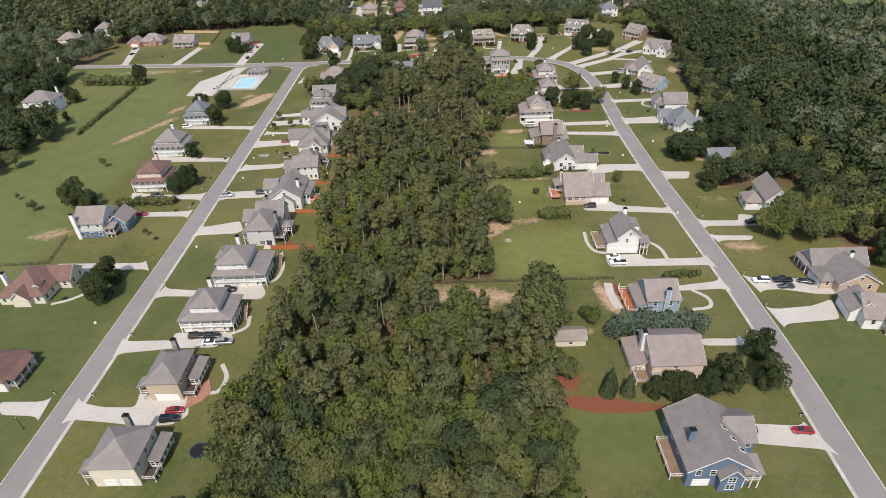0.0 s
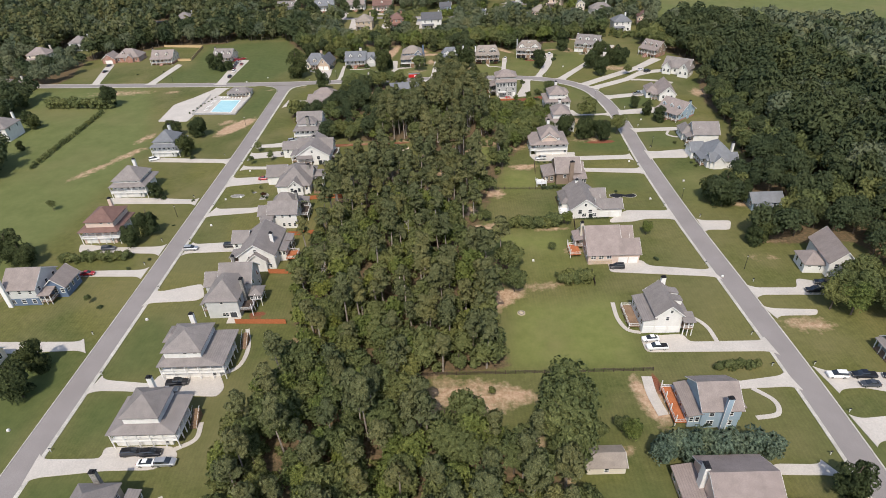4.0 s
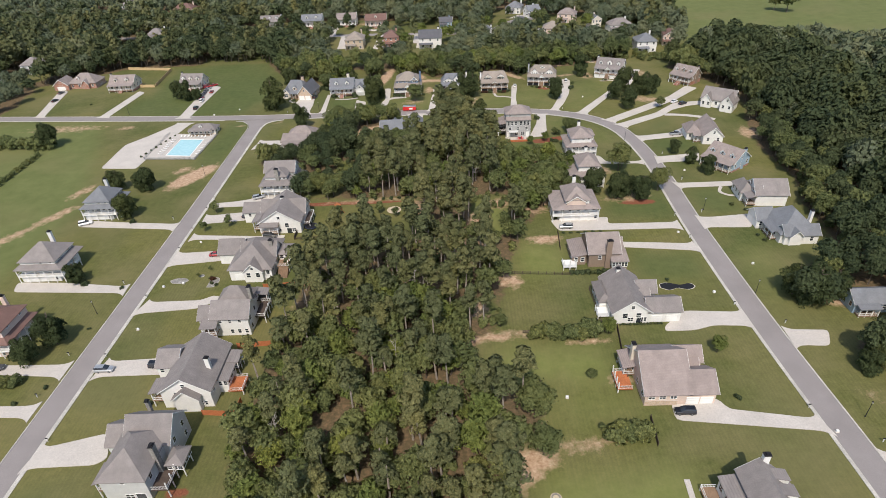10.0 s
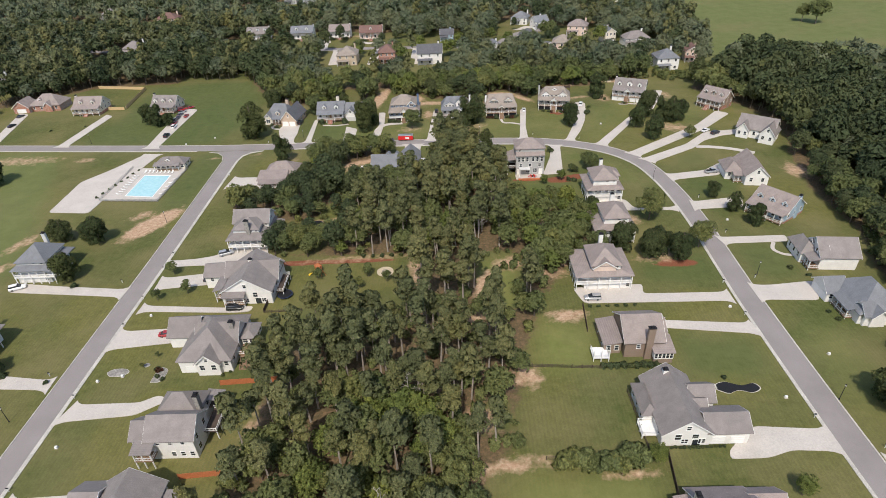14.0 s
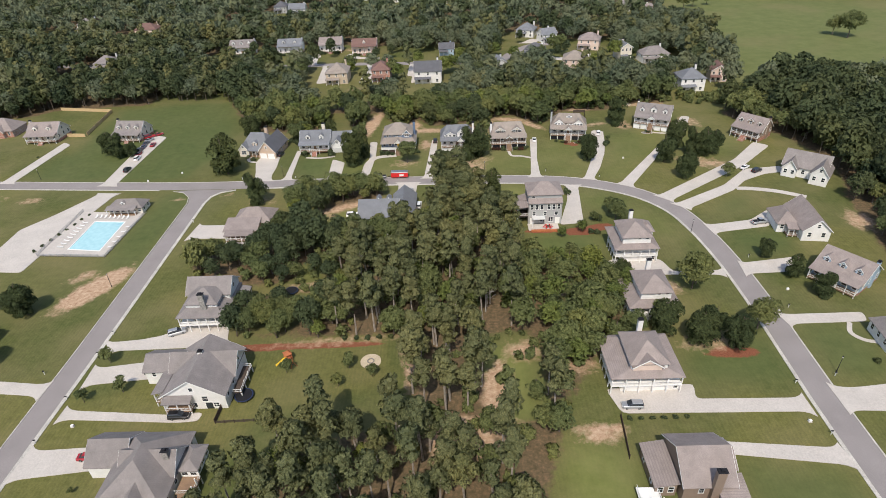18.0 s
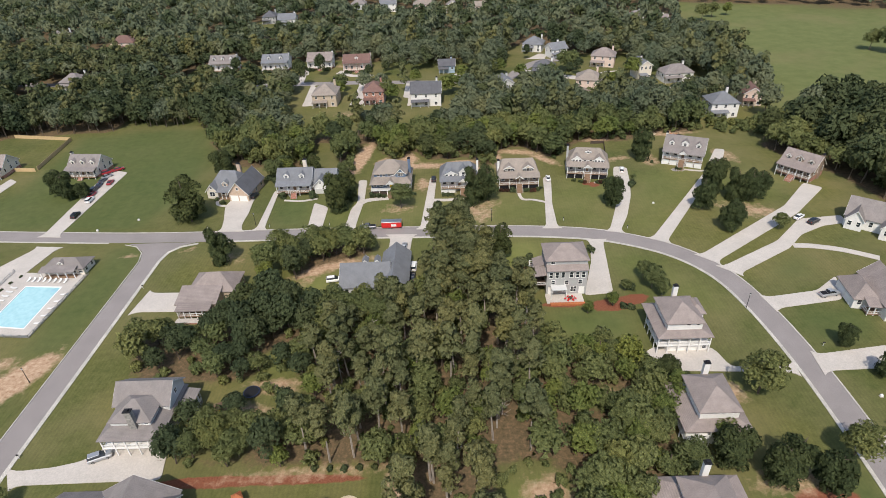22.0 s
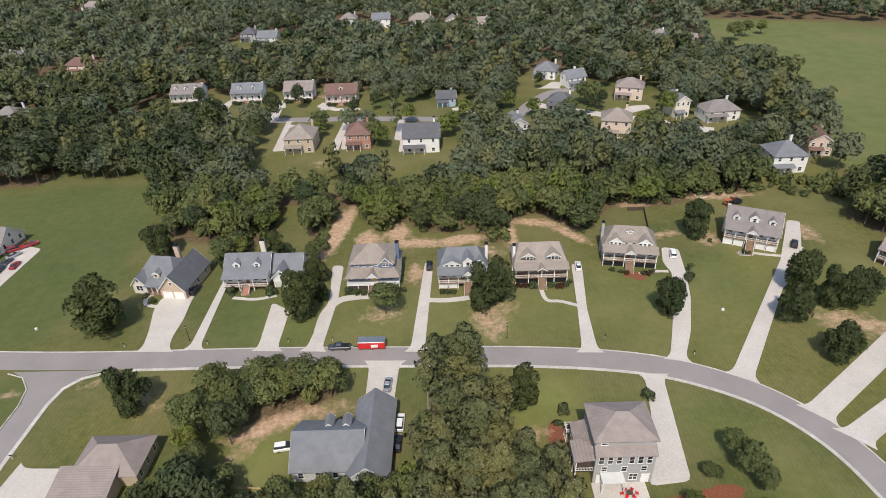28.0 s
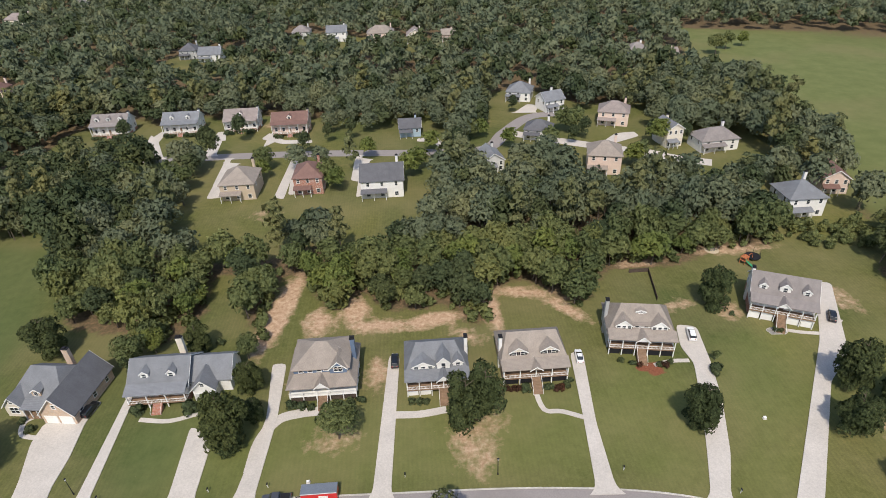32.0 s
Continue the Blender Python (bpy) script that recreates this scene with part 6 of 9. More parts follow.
h = House(31.7, 359.6, 0, "tall grey house with a rear terrace and white windows", GREY, ROOF_WARM)
b = h.block(-5.8, 5.8, 0, 10.4, 0, 8.4, "flat", 0, 0.0)
h.wins(b, "S", 6.9, 3, 0.9, 1.9, 0.03, 0.47), h.wins(b, "S", 6.9, 3, 0.9, 1.9, 0.53, 0.97)
h.wins(b, "S", 1.9, 2, 1.5, 1.7, 0.3, 0.8), h.door(b, "S", 4.4, 0.05, 1.3, 2.4, TRIM, "patio_door"), h.door(b, "S", -4.4, 0.05, 1.3, 2.4, TRIM, "patio_door"), h.wins(b, "S", 4.3, 3, 1.0, 1.3)
h.wins(b, "E", 6.6, 3), h.wins(b, "W", 6.6, 2), h.wins(b, "E", 3.0, 3), h.wins(b, "N", 6.6, 4), h.wins(b, "N", 3.2, 4)
u = h.block(-5.8, 5.8, 1.3, 10.38, 8.6, 11.3, "hip", 2.6, 0.45)
h.wins(u, "S", 10.3, 1, 1.1, 0.9, 0.05, 0.25), h.wins(u, "E", 10.1, 2), h.wins(u, "N", 10.1, 3)
h.roof_piece(-5.8, 5.8, -0.35, 1.3, 8.5, "shed_S", 1.2, 0.15, ROOF_WARM)
h.put("awning", box(-4.6, -0.2, -2.6, -0.1, 3.3, 3.45), PALE)
for px in (-4.5, -0.3):
    h.put("post", box(px - 0.1, px + 0.1, -2.55, -2.35, 0.2, 3.3), TRIM)
w = h.block(-8.6, -5.8, 5.0, 9.6, 0, 6.2, "shed_W", 1.2, 0.3, GREY)
h.wins(w, "W", 4.6, 3, 1.0, 1.6), h.wins(w, "S", 4.6, 1, 1.0, 1.6)
h.porch(-9.4, -5.8, 0.4, 5.0, 3.2, 6.4, "W", 0.6, 3, True, "SN", True, True, DARK_WOOD)
h.porch(-9.4, -5.8, 9.8, 12.0, 3.2, 6.0, "W", 0.4, 3, True, "SN", True, False, DARK_WOOD)
h.put("terrace", box(-6.0, 4.6, -4.4, -0.05, 0, 0.2), CONCRETE)
h.put("terrace_wall", box(-5.2, 4.6, -5.4, -4.42, 0, 0.55), RED_WOOD)

h = House(-24.0, 360.0, 0, "low grey-blue roofed house between trees", PALE, ROOF_BLUE)
b = h.block(-10.0, 4.0, 1.5, 14.0, 0, 3.8, "gx", 4.2)
h.wins(b, "N", 2.0, 4), h.wins(b, "S", 2.0, 4), h.dormer(-3.5, 13.0, 5.0, 1.6, 1.3, 2.6, face="N"), h.dormer(0.2, 13.0, 5.0, 1.6, 1.3, 2.6, face="N")
g = h.block(1.5, 9.6, -0.5, 19.5, 0, 3.8, "gy", 3.4)
h.door(g, "N", 3.6, 0.05, 2.7, 2.2), h.door(g, "N", 7.4, 0.05, 2.7, 2.2), h.wins(g, "E", 2.0, 4)

# houses on the outer side of the bend
h = House(119.2, 136.4, 0, "tan brick house with a south gable and a brown-grey roof", BRICK_TAN, ROOF)
n = h.block(-7.0, 9.6, 9.0, 17.2, 0, 3.9, "gx", 3.9, 0.5, GREY)
h.wins(n, "W", 2.2, 3), h.wins(n, "N", 2.2, 4)
f = h.block(-4.0, 8.0, 0, 11.0, 0, 3.9, "gy", 3.7)
h.wins(f, "S", 2.2, 3, 1.0, 1.5, 0.1, 0.9), h.window(f, "S", 2.0, 5.2, 0.9, 1.1), h.wins(f, "E", 2.2, 3)
w = h.block(-8.0, -4.0, 2.4, 9.4, 0, 3.6, "hip", 1.6)
h.door(w, "W", 4.4, 0.05, 2.7, 2.2), h.door(w, "W", 7.4, 0.05, 2.7, 2.2), h.window(w, "S", -6.0, 2.0, 1.0, 1.3)
h.porch(-8.8, -7.0, 10.0, 16.6, 0.4, 3.4, "W", 0.6, 4, False)
h.chimney(3.4, 9.4, 3.0, 8.6, 1.0, 0.9, TRIM)
h = House(119.0, 117.0, -8, "white house with dark porch posts and a brown-grey roof", WHITE, ROOF_WARM)
b = h.block(-6, 8, 3.0, 14.5, 0, 4.2, "gx", 4.4)
g = h.block(-8.5, -1.0, 6.0, 14.0, 0, 3.9, "gy", 3.4)
h.door(g, "W", 8.4, 0.05, 2.7, 2.2), h.door(g, "W", 11.8, 0.05, 2.7, 2.2), h.wins(g, "S", 2.2, 1, 1.4, 1.4), h.wins(b, "S", 2.6, 3)
h.porch(-1.0, 8.0, 0.6, 3.0, 0.9, 3.7, "S", 0.8, 5, True, "EW")
h = House(116.0, 184.2, -6, "white house with a brown-grey roof before tall trees", WHITE, ROOF_WARM)
b = h.block(-1.0, 7.0, 0.0, 14.5, 0, 5.6, "gy", 4.0)
w = h.block(-7.0, -1.0, 2.0, 9.0, 0, 3.8, "hip", 2.4)
h.wins(b, "S", 4.2, 2), h.wins(w, "S", 2.0, 2), h.door(w, "S", -4.2, 0.05, 3.6, 2.2), h.wins(w, "W", 2.0, 2)
h = House(110.5, 225.8, 0, "small blue-grey house among trees", LIGHT_BLUE, ROOF_BLUE)
b = h.block(0, 11, 0, 7, 0, 3.6, "gx", 2.4)
h.porch(0.5, 6.0, -2.0, 0, 0.5, 3.0, "S", 0.6, 4, True, "EW")
h.wins(b, "S", 2.2, 2), h.wins(b, "W", 2.2, 2)

h = House(113.6, 259.0, 0, "white house with a steep slate-grey roof and a south gable", WHITE, ROOF_BLUE)
b = h.block(-6.0, 6.4, 3.0, 18.0, 0, 3.9, "hip", 5.4)
p = h.block(-5.0, 6.0, 2.0, 7.6, 0, 3.8, "gx", 2.4)
h.block(-3.6, 0.4, 1.4, 5.0, 0, 3.7, "gy", 2.0)
h.wins(p, "S", 2.0, 1, 1.0, 1.4, 0.1, 0.3), h.wins(p, "S", 2.0, 1, 1.0, 1.4, 0.7, 0.9), h.wins(b, "W", 2.2, 2)
g = h.block(-9.2, -4.0, 12.6, 19.8, 0, 3.6, "gx", 2.9)
h.door(g, "W", 14.4, 0.05, 2.7, 2.2), h.door(g, "W", 17.8, 0.05, 2.7, 2.2), h.wins(g, "S", 2.0, 2)
h.porch(-8.0, -6.0, 5.0, 12.0, 0.6, 3.3, "W", 0.7, 4, True, "S")
h.chimney(6.6, 10.0, 0, 8.0, 0.9, 1.2, WHITE)

h = House(115.0, 285.6, -5, "white house with a plain east gable wall and dormers", WHITE, ROOF)
b = h.block(-4.4, 6.6, 1.2, 11.6, 0, 4.8, "gx", 3.9)
w = h.block(-8.4, -3.6, 5.0, 14.0, 0, 4.0, "hip", 2.6)
h.wins(w, "W", 2.2, 3), h.wins(w, "S", 2.2, 1)
h.porch(-7.6, -4.4, 0.6, 5.0, 0.9, 3.6, "W", 0.8, 4, True, "SN")
for k in range(2):
    d = h.block(-4.8, -2.0, 3.0 + 4.2 * k, 5.0 + 4.2 * k, 4.6, 6.3, "gx", 0.8, 0.2)
    h.window(d, "W", 4.0 + 4.2 * k, 5.5, 0.9, 1.2)

h = cottage(109.8, 319.4, 13.0, 12.5, LIGHT_BLUE, ROOF_WARM, "light blue house with a long porch and dormers", -34 - 20, 3, 2.4, 0.8, 3.2, 4.4, False, 1, "", 6)
h = House(115.8, 343.2, -8, "white gabled house with a side garage", WHITE, ROOF_WARM)
b = h.block(-3.0, 5.4, 0, 17.0, 0, 4.2, "gy", 3.8)
h.wins(b, "S", 2.4, 2), h.window(b, "S", 1.2, 5.6, 0.9, 1.2), h.wins(b, "E", 2.4, 3)
w = h.block(-9.0, -3.0, 5.0, 15.0, 0, 3.8, "hip", 2.8)
h.door(w, "W", 8.0, 0.05, 2.7, 2.2), h.door(w, "W", 11.6, 0.05, 2.7, 2.2), h.wins(w, "S", 2.2, 2)
h.porch(-6.5, -3.0, 2.0, 5.0, 0.6, 3.2, "S", 0.8, 3, True, "W")
h = House(134.8, 386.6, -38, "white house with steep grey gables beside the wood", WHITE, ROOF)
b = h.block(-7.5, 7.5, 2.0, 13.0, 0, 4.4, "gx", 4.4)
g = h.block(3.0, 9.0, -2.0, 8.0, 0, 4.6, "gy", 3.6)
p = h.block(-7.0, -2.0, 0.0, 5.0, 0, 4.2, "gy", 3.0)
h.wins(g, "S", 2.6, 2), h.window(g, "S", 6.0, 6.0, 0.9, 1.2), h.wins(p, "S", 2.4, 2), h.wins(b, "S", 2.4, 1), h.wins(g, "E", 2.4, 3), h.wins(b, "W", 2.4, 3)

# the row on the far side of the cross street
h = House(-87.6, 426.2, -8, "brick and cream house with a slate roof, its shaded east wing coloured charcoal", BRICK_TAN, ROOF_BLUE)
b = h.block(-9.6, 3.5, 2.6, 14.6, 0, 3.7, "hip", 5.2, 0.5, inset=3.4)
# east wing gets charcoal shingles: the shade on its slope put into the colour
g = h.block(0.2, 8.2, -0.6, 14.2, 0, 3.7, "gy", 4.6, 0.5, BRICK_TAN, ROOF_DARK)
h.door(g, "S", 2.4, 0.05, 2.8, 2.3), h.door(g, "S", 6.0, 0.05, 2.8, 2.3), h.wins(g, "E", 2.0, 3), h.window(g, "S", 4.2, 5.4, 0.8, 1.0)
p = h.block(-9.8, -5.4, 1.0, 6.0, 0, 3.6, "gy", 2.6, 0.4, CREAM)
h.wins(p, "S", 2.0, 1, 2.0, 1.7), h.window(p, "S", -7.6, 4.6, 0.9, 0.9)
h.door(b, "S", -1.6, 0.3, 1.1, 2.1, DECK_WOOD, "front_door"), h.window(b, "S", -3.8, 2.0, 1.2, 1.5), h.wins(b, "W", 2.0, 3), h.dormer(-2.8, 3.4, 4.3, 2.2, 1.5, 3.2, BRICK_TAN)
h.porch(-5.2, 0.0, 0.4, 2.6, 0.3, 3.3, "S", 0.7, 4, False)
h.chimney(-1.2, 14.0, 0, 9.3, 1.5, 1.0, BRICK_TAN)

h = cottage(-62.6, 430.0, 13.4, 11.0, WHITE, ROOF_BLUE, "white house with a slate roof, two dormers and a brick porch", 0, 2, 2.2, 1.6, 3.1, 4.2, False, 0, "", 4)
g = h.block(6.7, 16.0, 2.0, 11.0, 0, 4.2, "gx", 3.4)
p = h.block(8.0, 13.0, -0.8, 4.0, 0, 4.0, "gy", 2.6)
h.door(p, "S", 10.5, 0.05, 4.2, 2.2, PALE), h.window(p, "S", 10.5, 4.9, 0.8, 0.9)
h.chimney(2.6, 11.4, 0, 9.6, 1.5, 1.0, CREAM)

h = villa(-24.2, 426.2, 15.6, 13.8, (-6.4, 6.2, 2.9, 13.0), BLUE, ROOF_TAN, "blue-grey house with a tan roof and a white front porch", base=2.0, eave=8.1, rise=3.4, chimney=False, garage=False)
h.block(2.0, 5.8, 2.5, 7.0, 5.6, 8.0, "gy", 1.9, 0.35, BLUE)
h.window((2.0, 5.8, 2.5, 7.0), "S", 3.9, 7.5, 1.8, 1.3)
h.wins((-6.4, 6.2, 2.9, 13.0), "S", 7.3, 3, 0.9, 1.1, 0.05, 0.55)
h.block(-1.5, 1.5, -0.4, 2.4, 4.6, 5.0, "gy", 1.5, 0.3, TRIM)
h.door((-1.5, 1.5, 2.34, 2.4), "S", 0, 2.0, 1.3, 2.2, PAINTS["yellow"], "front_door")
h.put("porch_lattice", box(-7.5, 7.5, 0.4, 0.6, 0, 1.7), DARK_WOOD)
h.chimney(7.1, 8.5, 0, 11.4, 1.0, 1.3, BLUE)
h.steps(0.0, 0.0, 2.0, 2.2, -1, DECK_WOOD)
h = cottage(2.4, 427.8, 14.4, 11.4, WHITE, ROOF_BLUE, "white house with a blue-grey roof and a tall arched dormer", 0, 0, 2.3, 2.2, 3.1, 4.4, False, 1, "", 6, brick=PALE, skirt=TRIM, stairs=1.4, inset=2.6)
d = h.block(-5.6, -0.6, 0.5, 4.6, 5.4, 7.0, "gy", 1.3, 0.3)
h.wins(d, "S", 6.2, 3, 0.9, 1.1), h.dormer(1.6, 0.2, 5.4, 3.0, 2.6, 5.0, None, 1.5), h.dormer(5.0, 0.9, 5.4, 2.2, 1.8, 4.4, None, 0.9)
h.block(0.0, 2.8, -2.7, 0.3, 4.8, 5.2, "gy", 1.4, 0.3, TRIM)
h = cottage(25.6, 429.2, 15.4, 11.6, BROWN, ROOF_TAN, "brown house with a tan roof and two wide white dormers", 0, 0, 2.3, 2.2, 3.0, 4.4, False, 0, "", 5, brick=BROWN, skirt=BLACK, inset=1.7)
for k in (-1, 1):
    d = h.block(3.7 * k - 2.0, 3.7 * k + 2.0, 1.3, 5.4, 5.8, 7.4, "gy", 1.3, 0.35, CREAM)
    h.wins(d, "S", 6.6, 2, 1.0, 1.1)
    for q in (-1, 1):
        h.shutters(d, "S", 3.7 * k + q, 6.6, 0.9, 1.1)
h.block(-1.3, 1.3, -2.6, 0.3, 4.7, 5.1, "gy", 0.9, 0.3, BROWN)
h.chimney(-7.6, 4.5, 0, 9.6, 0.8, 1.3, TRIM)
h = cottage(53.7, 436.2, 15.8, 11.6, GREY, ROOF_TAN, "grey house with white dormers and a two-way front stair", -10, 0, 2.5, 2.3, 3.1, 4.6, False, -1, "", 6, brick=GREY, skirt=BLACK, inset=3.2)
for k, wd in ((-1, 3.8), (1, 3.8)):
    d = h.block(4.3 * k - 1.9, 4.3 * k + 1.9, 0.6, 4.8, 5.5, 7.2, "gy", 1.5, 0.3, TRIM)
    h.wins(d, "S", 6.3, 3, 0.8, 1.1)
d = h.block(-2.2, 2.2, 1.0, 4.0, 5.5, 6.9, "shed_S", 0.5, 0.2, TRIM)
h.wins(d, "S", 6.3, 2, 0.9, 0.9), h.dormer(0, 3.8, 8.4, 2.4, 0.8, 2.0, None, 0.4)
h.block(-1.5, 1.5, -2.9, 0.3, 4.9, 5.3, "gy", 1.3, 0.3, TRIM)
h = cottage(94.4, 444.4, 15.4, 11.5, WHITE, ROOF, "white house with three dormers and two porch levels", -25, 3, 2.5, 2.8, 3.0, 4.4, True, -1, "", 6, skirt=TRIM)
h.block(-1.5, 1.5, -2.9, 0.3, 5.3, 5.7, "gy", 1.3, 0.3, TRIM)
h = cottage(132.2, 429.0, 12.4, 10.0, BROWN, ROOF_WARM, "brown house with dormers facing the bend", -51, 3, 2.4, 1.9, 3.0, 4.4, True, 1, "", 6)

h = House(-238.0, 463.0, 0, "red-brick house with a brown roof and a front garage", BRICK, ROOF_WARM)
b = h.block(-4, 13, 1.0, 13.0, 0, 3.8, "hip", 4.6)
g = h.block(-12.5, -3.5, -1.5, 8.0, 0, 3.6, "gy", 3.4)
h.door(g, "S", -8.0, 0.05, 4.8, 2.2), h.wins(b, "S", 2.0, 4), h.dormer(1.5, 3.0, 4.6, 2.0, 1.5, 3.0), h.block(5.0, 9.0, -0.5, 3.0, 0, 3.6, "gy", 2.2)
h = cottage(-204.2, 455.0, 15.0, 12.0, CREAM, ROOF_WARM, "cream house with a front porch by the wooden fence", 0, 2, 2.2, 1.2, 3.0, 4.4, False, -1, "", 5)
h = cottage(-160.0, 453.0, 13.5, 11.0, CREAM, ROOF, "cream house with dormers behind round trees", -6, 3, 2.2, 1.0, 3.0, 4.4, False, -1, "", 5)

# houses among the far trees
far = "houses among the far trees"
for x, y, w, wall, roof, dm, rot in [
        (-150.0, 612.0, 17, WHITE, ROOF, 3, 0), (-114.5, 609.5, 17, WHITE, ROOF_BLUE, 2, 0), (-85.0, 609.5, 16, WHITE, ROOF_WARM, 1, 0), (-59.6, 601.0, 17, PINK, ROOF_RED, 1, 0)]:
    h = cottage(x, y, w, 11, wall, roof, "white-fronted house with a porch and dormers" if wall is WHITE else "pinkish house with a red-brown roof and a porch", rot, dm, 2.0, 1.2, 4.8, 3.8, False, 1, "", 5)
    tagged(h.top, group=far)


def plain_house(x, y, w, d, wall, roof, label, rot=0.0, tall=6.0, kind="hip"):
    h = House(x, y, rot, label, wall, roof, far)
    tall += 1.4
    b = h.block(-w / 2, w / 2, 0, d, 0, tall, kind, min(w, d) * 0.33)
    h.wins(b, "S", tall - 1.6, 3), h.wins(b, "W", tall - 1.6, 2), h.wins(b, "E", tall - 1.6, 2)
    if tall > 5:
        h.wins(b, "S", 1.6, 3, 1.3, 1.5)
    h.roof_piece(-w / 2, w * 0.1, -2.4, 0, min(tall - 0.8, 3.2), "shed_S", 0.8, 0.2, roof)
    for px in (-w / 2 + 0.2, -w * 0.2, w * 0.1 - 0.2):
        h.put("post", box(px - 0.1, px + 0.1, -2.3, -2.1, 0, min(tall - 0.8, 3.2)), TRIM)
    h.chimney(w / 2 - 2.2, d - 0.6, 0, tall + min(w, d) * 0.33 + 0.2, 1.0, 0.9, wall)
    return h


plain_house(-68.6, 533.0, 13, 14, TAN, ROOF_TAN, "tan house with a rear deck among far trees", 0, 5.6)
plain_house(-41.8, 534.5, 11, 13, BRICK, ROOF_RED, "red-brick house among far trees", 0, 6.0)
plain_house(-13.0, 528.0, 16, 13, WHITE, ROOF_DARK, "white house with a dark roof and a rear deck", 0, 6.0, "gx")
plain_house(-1.6, 589.0, 10, 9, LIGHT_BLUE, ROOF_DARK, "small blue house across the far street", 0, 3.4, "gx")
plain_house(57.0, 632.0, 13, 12, WHITE, ROOF_BLUE, "white house on the far cul-de-sac", -20, 4.0)
plain_house(73.0, 614.0, 11, 10, WHITE, ROOF_BLUE, "white house with a blue-grey roof on the far cul-de-sac", 20, 4.6, "gx")
plain_house(75.0, 537.0, 13, 12, PINK, ROOF_TAN, "tall pinkish house with a hipped tan roof", -14, 7.0)
plain_house(95.0, 589.0, 14, 11, PINK, ROOF_WARM, "pinkish house with a brown-grey roof", -20, 5.6)
plain_house(113.0, 560.0, 7.6, 11, CREAM, ROOF_BLUE, "tall narrow cream house", 10, 7.0, "gy")
plain_house(130.0, 553.0, 17, 11, WHITE, ROOF, "wide white house at the end of the far lane", 6, 4.0)
plain_house(132.0, 495.0, 13, 12, WHITE, ROOF_BLUE, "white house with a blue-grey hipped roof in the wood", 0, 6.0)
plain_house(152.0, 510.0, 9, 11, PINK, ROOF_RED, "small pinkish house at the wood's edge", -12, 5.0, "gy")
plain_house(56.0, 576.0, 12, 10, WHITE, ROOF_DARK, "white house with a dark roof by the far bend", -20, 3.8)
plain_house(32.0, 545.0, 9, 11, PALE, ROOF_BLUE, "pale house half hidden by trees", 10, 4.0, "gy")
plain_house(-55.0, 795.0, 15, 12, WHITE, ROOF_BLUE, "white house in the far woods", 0, 6.0, "gx")
plain_house(-21.0, 785.0, 20, 13, PINK, ROOF_TAN, "large pinkish house in the far woods", 0, 6.0)
plain_house(5.0, 777.0, 12, 12, CREAM, ROOF_WARM, "cream house with a gable in the far woods", 0, 5.0, "gy")
plain_house(30.0, 777.0, 10, 10, PINK, ROOF_TAN, "pinkish house in the far woods", 0, 4.0, "gx")
plain_house(-85.0, 812.0, 14, 12, PALE, ROOF, "pale house in the far woods", 0, 4.0)
plain_house(-158.0, 763.0, 12, 12, GREY, ROOF_DARK, "grey house in the far woods", 0, 5.0)
plain_house(-140.0, 752.0, 15, 12, WHITE, ROOF_BLUE, "white house with a grey roof in the far woods", 0, 4.0, "gx")
plain_house(-252.0, 684.0, 18, 12, PINK, ROOF_RED, "pinkish house with a red-brown roof in the far woods", 0, 5.0)
plain_house(-320.0, 716.0, 14, 12, PALE, ROOF, "pale house in the western woods", 0, 5.0)
plain_house(-238.0, 585.0, 14, 12, PALE, ROOF, "low pale house by the far street", 0, 3.6)
plain_house(-365.0, 919.0, 20, 14, CREAM, ROOF_WARM, "cream house deep in the woods", 0, 6.0)
plain_house(-344.0, 998.0, 14, 12, WHITE, ROOF, "white house deep in the woods", 0, 6.0)
plain_house(150.0, 708.0, 12, 10, WHITE, ROOF, "white house near the far field", 0, 4.0)
plain_house(165.0, 692.0, 9, 9, CREAM, ROOF_WARM, "cream house near the far field", 0, 4.0, "gx")
plain_house(-238.0, 320.0, 17, 13, WHITE, ROOF, "white porch house beyond the hedge", 0, 6.0)
plain_house(-303.0, 470.0, 15, 12, CREAM, ROOF_WARM, "cream house among western trees", 0, 5.0)
plain_house(-290.0, 502.0, 13, 12, PALE, ROOF, "pale house among western trees", 0, 5.0)
plain_house(-278.0, 395.0, 14, 12, CREAM, ROOF_WARM, "cream house west of the street", 0, 4.0)

# ---- trees ----
RNG = np.random.default_rng(7)


